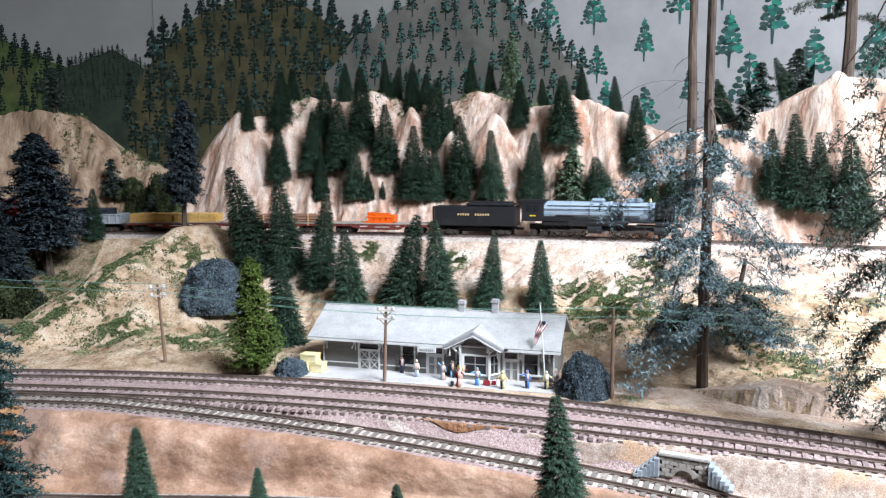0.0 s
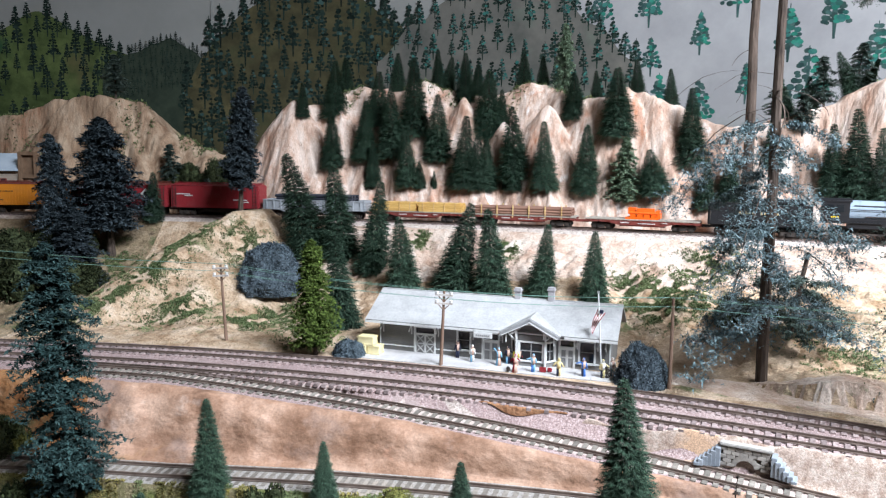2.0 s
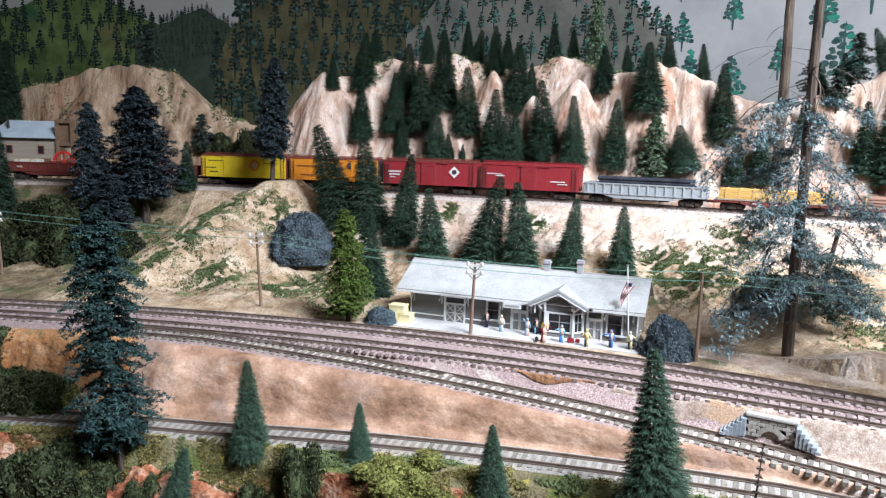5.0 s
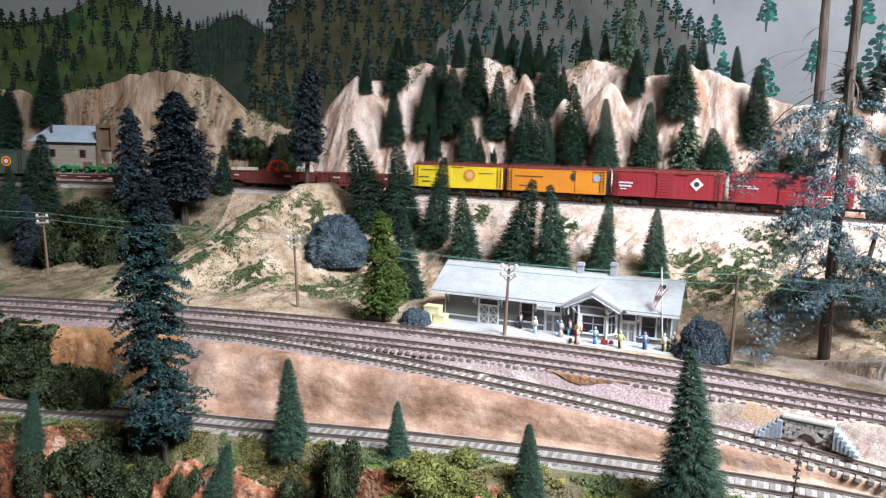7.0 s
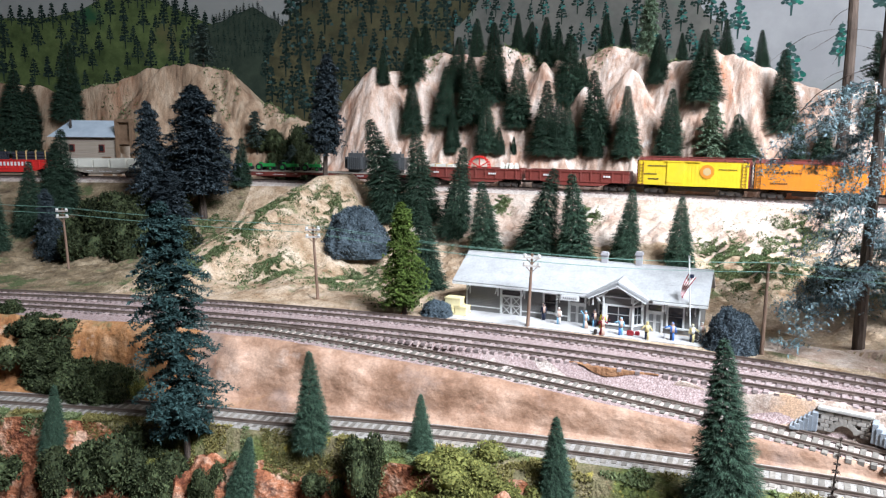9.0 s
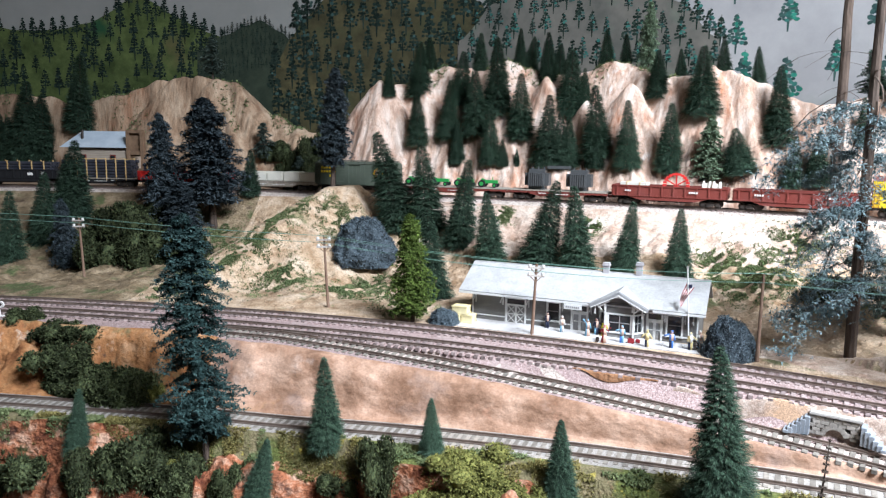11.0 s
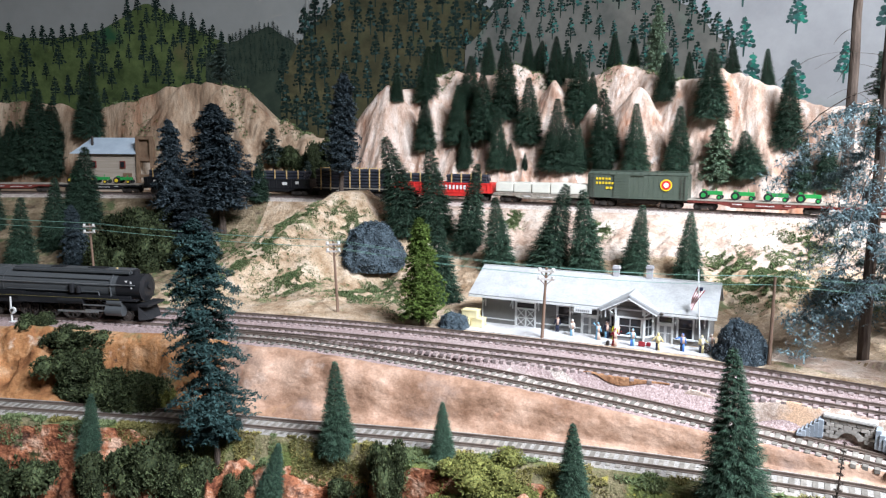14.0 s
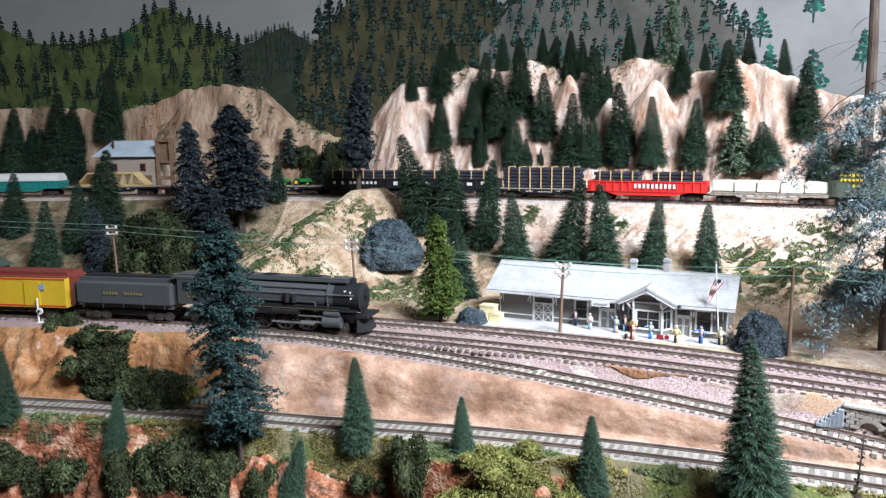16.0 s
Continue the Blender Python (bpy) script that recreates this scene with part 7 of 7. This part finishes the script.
figurine(0.1225, -0.0160, F_SKY, F_SKY, F_SKIN, (0.003, 0.004, 0.001, -0.006), "small pale blue painted figurine with a raised arm", True)
figurine(0.1290, -0.0080, F_NAVY, F_SKY, F_SKIN, (0.001, -0.005, 0.004, -0.003), "small painted figurine in dark top holding a bag")
figurine(0.1370, -0.0100, F_YEL, F_YEL, F_SKIN, DN, "small painted figurine in a bright yellow coat", True)
figurine(0.1400, -0.0085, F_RED, F_NAVY, F_SKIN, DN, "small painted figurine in red behind the yellow one")
figurine(0.1560, -0.0255, F_SKY, F_BLUE, F_SKIN, (0.005, -0.002, 0.001, -0.005), "small painted figurine in a sky blue suit")
figurine(0.1790, -0.0300, F_CREAM, F_NAVY, F_CREAM, (0.004, -0.005, 0.003, -0.005), "small painted figurine in a cream jacket with a case")
figurine(0.1990, -0.0230, F_BLUE, F_NAVY, F_SKIN, (0.006, -0.002, 0.001, -0.006), "small painted figurine in a blue jacket pointing")
figurine(0.2150, -0.0215, F_CREAM, F_NAVY, C_WHITE, (0.001, -0.006, 0.004, -0.003), "small painted figurine in white cap with a bag")
figurine(0.2220, -0.0130, C_WHITE, F_SKY, F_SKIN, DN, "small pale painted figurine beside a bicycle")

for x, y, w, h, mat, text in ((0.1640, -0.0235, 0.006, 0.0045, C_RED, "dark red suitcase on the platform"), (0.1695, -0.0200, 0.004, 0.0035, F_RED, "small maroon bag on the platform"), (0.1355, -0.0325, 0.0028, 0.0045, C_STEEL, "small dark milk can on the platform")):
    o = cuboid("suitcase", None, mat, 0, 0, h / 2, w, 0.0026, h, 0.0006)
    o.matrix_world = at_depot(x, y)
    tagged(o, text, "suitcase")
bike = thing("bicycle", "tiny grey metal bicycle standing on the platform", "bicycle", m=at_depot(0.2235, -0.0195))
wm = spoked(0.0040, 8)
for dx in (-0.0055, 0.0055):
    w = new("wheel", wm)
    w.parent = bike
    w.location = (dx, 0, 0.0040)
bm = bmesh.new()
for p, q in (((-0.0055, 0, 0.004), (0, 0, 0.0035)), ((0, 0, 0.0035), (0.004, 0, 0.0085)), ((-0.0055, 0, 0.004), (-0.0015, 0, 0.0085)), ((-0.0015, 0, 0.0085), (0.004, 0, 0.0085)), ((0.0055, 0, 0.004), (0.0038, 0, 0.0105)), ((-0.0015, 0, 0.0085), (0, 0, 0.0035))):
    tube(bm, p, q, 0.00035, 6)
tube(bm, (0.0038, -0.003, 0.0105), (0.0038, 0.003, 0.0105), 0.00035, 6)
part("frame", bm, C_CHROME, bike)

crates = [(-0.0105, -0.0215, 0.014, 0.0115, 0.0085, 0), (0.0035, -0.0190, 0.012, 0.0115, 0.0085, 0), (-0.0045, -0.0195, 0.016, 0.0105, 0.0080, 0.0087)]
for x, y, w, d, h, z in crates:
    c = thing("crate", "cream wooden packing crate stacked on the platform", "crate", "stack of crates", m=at_depot(x, y, 0.0019 + z))
    cuboid("case", c, M_CREAMCRATE, 0, 0, h / 2, w, d, h, 0.0004)
    bm = bmesh.new()
    for zz in (0.0008, h - 0.0008):
        for s in (-1, 1):
            box(bm, 0, s * d / 2, zz, w + 0.0008, 0.0007, 0.0013)
    part("batten", bm, M_CREAMCRATE, c)

# flagpole
fp = thing("flagpole", "white flagpole with a hanging striped flag by the depot", "flagpole", m=at_depot(0.2130, -0.0120, 0.0) @ pose(0, 0, 0, 0, -4, 0))
rod("pole", fp, D_TRIM, (0, 0, 0), (0, 0, 0.073), 0.0006, 8)
rod("finial", fp, C_CHROME, (0, 0, 0.073), (0, 0, 0.0744), 0.0011, 10)
flag = new("flag")
flag.parent = fp
for k in range(7):
    bm = bmesh.new()
    n = 8
    z0 = 0.058 - k * 0.0006
    a = []
    for i in range(n + 1):
        q = i / n
        x = -0.001 - 0.0065 * math.sin(q * 1.35) - 0.0005 * k * q
        zc = z0 - 0.0175 * q
        yy = 0.0015 * math.sin(q * 9 + k * 0.3)
        a.append((bm.verts.new((x + k * 0.0009 * (1 - 0.3 * q), yy, zc + 0.0012)), bm.verts.new((x + (k + 1) * 0.0009 * (1 - 0.3 * q), yy + 0.0004, zc + 0.0010))))
    for i in range(n):
        bm.faces.new((a[i][0], a[i][1], a[i + 1][1], a[i + 1][0]))
    part("stripe", bm, C_RED if k % 2 == 0 else C_WHITE, flag)
cuboid("canton", flag, F_NAVY, 0.0022, -0.0009, 0.0570, 0.0030, 0.0006, 0.0032)


# ---- line poles and wires ----
D_PALE = material("bleached_crossarm", [(0.42, 0.37, 0.33), (0.60, 0.55, 0.50)], 90, 0.9)


def line_pole(x, y, h, lean, label, arms=True):
    p = thing("telegraph_pole", label, "telegraph pole", "telegraph poles along the track", m=pose(x, y, float(height(x, y)) - 0.001, 0, lean, 0))
    rod("pole", p, D_WOOD, (0, 0, 0), (0, 0, h), 0.0017, 9, r2=0.0011)
    if arms:
        for z in (h - 0.0035, h - 0.0110):
            a = cuboid("crossarm", p, D_PALE, 0, -0.0018, z, 0.016, 0.0016, 0.0018)
            for dx in (-0.0062, 0.0062):
                rod("insulator", a, C_WHITE, (dx, -0.0018, z + 0.0008), (dx, -0.0018, z + 0.0032), 0.0015, 8)
            bm = bmesh.new()
            for s in (-1, 1):
                tube(bm, (s * 0.005, -0.002, z - 0.0008), (0, -0.0012, z - 0.006), 0.0004, 6)
            part("brace", bm, D_WOOD, p)
    return Vector((x + math.sin(math.radians(lean)) * h, y, float(height(x, y)) + h))


tops = [line_pole(-1.02, 0.80, 0.080, 0, "brown wooden telegraph pole on the shaded bank"), line_pole(-0.62, 0.79, 0.076, -2, "brown wooden telegraph pole behind the main track"),
        line_pole(-0.273, 0.699, 0.078, -3, "slim brown telegraph pole with white insulators on the dirt bank"),
        line_pole(-0.053, 0.629, 0.069, 2, "brown telegraph pole with white insulators on the platform"),
        line_pole(0.136, 0.578, 0.076, 0, "brown telegraph pole with a bare top beside the blue bush", False), line_pole(0.45, 0.46, 0.078, 0, "brown telegraph pole by the track", False)]
M_WIRE = material("green_wire", [(0.16, 0.30, 0.24), (0.22, 0.38, 0.31)], 30, 0.5)
for i in range(len(tops) - 1):
    a, b = tops[i], tops[i + 1]
    line = thing("overhead_wire", "thin green wires slung between telegraph poles", "wire", "wires between the poles")
    for dx, dz in ((-0.0068, 0.0), (0.0068, 0.0), (-0.0042, -0.0075), (0.0042, -0.0075)):
        v, f = [], []
        for k in range(15):
            q = k / 14
            p = a.lerp(b, q) + Vector((dx, -0.0018, dz - 0.010 * q * (1 - q)))
            v += [(p.x, p.y - 0.00016, p.z), (p.x, p.y, p.z + 0.00016), (p.x, p.y + 0.00016, p.z), (p.x, p.y, p.z - 0.00016)]
            if k:
                f += [(4 * k - 4 + i, 4 * k - 4 + (i + 1) % 4, 4 * k + (i + 1) % 4, 4 * k + i) for i in range(4)]
        o = new("wire", raw("wire", v, f, M_WIRE))
        o.parent = line

# ---- line-side things ----
M_STONE = material("cut_stone", [(0.26, 0.23, 0.20), (0.42, 0.38, 0.34)], 60, 0.9, bump=0.5, vary=0.25)
M_CAP = material("pale_concrete_cap", [(0.36, 0.335, 0.305), (0.46, 0.43, 0.40)], 40, 0.85)
M_WING = material("blue_grey_step_stone", [(0.22, 0.245, 0.275), (0.33, 0.355, 0.385)], 60, 0.9, vary=0.15)
PX, PY, PT = 0.158, 0.464, -26.0
portal = thing("culvert_portal", "stone culvert portal with stepped wing walls beside the siding", "culvert", m=pose(PX, PY, -0.0205, 0, 0, PT) @ Matrix.Diagonal((0.82, 0.82, 0.86, 1)))
rs = random.Random(8)
for r_ in range(5):
    off = 0.0035 if r_ % 2 else 0
    for k in range(6):
        cx = -0.016 + k * 0.0064 + off - 0.0016
        if -0.0095 < cx < 0.0095 and r_ < 3:
            continue
        bm = bmesh.new()
        box(bm, 0, 0, 0, 0.0061, 0.006 + rs.uniform(0, 0.0006), 0.0029)
        bmesh.ops.bevel(bm, geom=bm.edges[:], offset=0.0003, segments=1, affect="EDGES")
        o = part("stone", bm, M_STONE, portal)
        o.location = (cx, 0, 0.0016 + r_ * 0.0031)
for k in range(7):
    bm = bmesh.new()
    a = -70 + k * 23.3
    box(bm, 0, 0, 0, 0.0036, 0.0065, 0.0040)
    o = part("stone", bm, M_STONE, portal)
    o.matrix_basis = pose(math.sin(math.radians(a)) * 0.0088, 0, 0.0010 + math.cos(math.radians(a)) * 0.0078, 0, a, 0)
cuboid("opening", portal, M_STONE, 0, 0.004, 0.0045, 0.0175, 0.004, 0.010)
cuboid("cap", portal, M_CAP, 0, 0, 0.0172, 0.0400, 0.0085, 0.0024, 0.0006)
for s in (-1, 1):
    for k in range(6):
        cuboid("step", portal, M_WING, s * (0.0210 + k * 0.0030), -0.001 - 0.0012 * k, 0.0142 / 2 - k * 0.00125, 0.0042, 0.0130, 0.0150 - k * 0.0025, 0.0003)

sig = thing("dwarf_signal", "small white line-side signal with a round target beside the track", "signal", m=pose(-0.584, 0.600, -0.005))
rod("mast", sig, C_WHITE, (0, 0, 0), (0, 0, 0.027), 0.0009, 8)
rod("target", sig, C_WHITE, (0.0030, -0.0020, 0.0135), (0.0030, -0.0004, 0.0135), 0.0034, 14)
rod("lamp", sig, C_STEEL, (0.0030, -0.0034, 0.0140), (0.0030, -0.0020, 0.0140), 0.0014, 10)
cuboid("base", sig, C_WHITE, 0.001, 0, 0.001, 0.006, 0.005, 0.002)

# ---- wooden building by the high track ----
H_WALL = material("pale_board_wall", [(0.40, 0.33, 0.26), (0.52, 0.44, 0.36)], 40, 0.85, stretch=(0.3, 1, 8))
H_ROOF = material("blue_grey_tin_roof", [(0.38, 0.45, 0.52), (0.50, 0.57, 0.63)], 30, 0.5)
H_TIMBER = material("brown_timber", [(0.15, 0.09, 0.055), (0.25, 0.16, 0.10)], 70, 0.9)
hx, hy = -0.845, float(y_high(-0.845)) + 0.075
house = thing("wooden_building", "pale board building with a blue-grey tin roof beside the high track", "building", m=pose(hx, hy, float(height(hx, hy)) - 0.002, 0, 0, 3))
cuboid("wall", house, H_WALL, 0, 0.03, 0.036, 0.108, 0.055, 0.072)
bm = bmesh.new()
for k in range(22):
    box(bm, 0, 0.0022, 0.002 + k * 0.0032, 0.109, 0.0010, 0.0026)
tagged(part("clapboard", bm, H_WALL, house), kind="stuff")
bm = bmesh.new()
vs = [bm.verts.new(c) for c in ((-0.066, -0.006, 0.069), (0.058, -0.006, 0.069), (0.050, 0.034, 0.098), (-0.044, 0.034, 0.098), (-0.066, 0.066, 0.069), (0.058, 0.066, 0.069))]
for q in ((0, 1, 2, 3), (3, 2, 5, 4), (0, 3, 4), (1, 5, 2), (0, 4, 5, 1)):
    bm.faces.new([vs[k] for k in q])
part("roof", bm, H_ROOF, house)
rod("stovepipe", house, C_STEEL, (-0.034, 0.016, 0.082), (-0.034, 0.016, 0.100), 0.0022, 10)
for x in (0.030, -0.025):
    w = new("window")
    w.parent = house
    cuboid("frame", w, C_BROWN, x, 0.0010, 0.050, 0.010, 0.002, 0.013)
    cuboid("pane", w, C_GLASS, x, -0.0002, 0.050, 0.0070, 0.001, 0.010)
cuboid("door", house, H_TIMBER, 0.038, 0.0010, 0.018, 0.016, 0.002, 0.034)
for x in (0.060, 0.086):
    cuboid("post", house, H_TIMBER, x, 0.000, 0.050, 0.005, 0.006, 0.100)
for z in (0.098, 0.060, 0.030):
    cuboid("timber_beam", house, H_TIMBER, 0.074, 0.001, z, 0.032, 0.005, 0.006)
cuboid("timber_panel", house, H_TIMBER, 0.074, 0.006, 0.075, 0.030, 0.004, 0.042)

shed = thing("shed", "low dark green shed roof beside the main line", "shed", m=pose(-0.83, 0.79, float(height(-0.83, 0.79)) - 0.002, 0, 0, -8))
cuboid("wall", shed, H_TIMBER, 0, 0, 0.011, 0.075, 0.040, 0.022)
bm = bmesh.new()
vs = [bm.verts.new(c) for c in ((-0.042, -0.026, 0.020), (0.042, -0.026, 0.020), (0.042, 0, 0.036), (-0.042, 0, 0.036), (-0.042, 0.026, 0.020), (0.042, 0.026, 0.020))]
for q in ((0, 1, 2, 3), (3, 2, 5, 4), (0, 3, 4), (1, 5, 2), (0, 4, 5, 1)):
    bm.faces.new([vs[k] for k in q])
part("roof", bm, paint("dark_green_roof", (0.06, 0.085, 0.07), 0.8), shed)


# ---- what moves ----
def along(fy, z):
    """A function from the distance along a line (0 at x = 0) and half a wheelbase to a pose on the rails."""
    xs = np.linspace(-4.4, 3.4, 20000)
    ys = fy(xs)
    s = np.concatenate([[0], np.cumsum(np.hypot(np.diff(xs), np.diff(ys)))])
    s = s - np.interp(0, xs, s)

    def at(d, half):
        ax, bx_ = np.interp(d - half, s, xs), np.interp(d + half, s, xs)
        ay, by = np.interp(ax, xs, ys), np.interp(bx_, xs, ys)
        return pose((ax + bx_) / 2, (ay + by) / 2, z, 0, 0, math.degrees(math.atan2(by - ay, bx_ - ax)))
    return at


def motions():
    high = along(y_high, Z_HIGH)
    main = along(y_second, 0.0)
    times = [0, 1, 2, 3.5, 5, 6, 7, 8, 9, 10, 11, 12, 12.5, 13.5, 14.5, 15.5, 16]
    for car, s in HIGH:
        walk(car, [(t, high(s + float(np.interp(t, [0, 3.5, 7, 9, 12.5, 16], [0, 0.522, 1.038, 1.340, 1.834, 2.334])), 0.045)) for t in times])
    for car, s in FRONT:
        walk(car, [(t, main(s + FRONT_AT_END - FRONT_SPEED * (16 - t), 0.045)) for t in times])


FRONT_AT_END, FRONT_SPEED = -0.2324, 0.1063
motions()
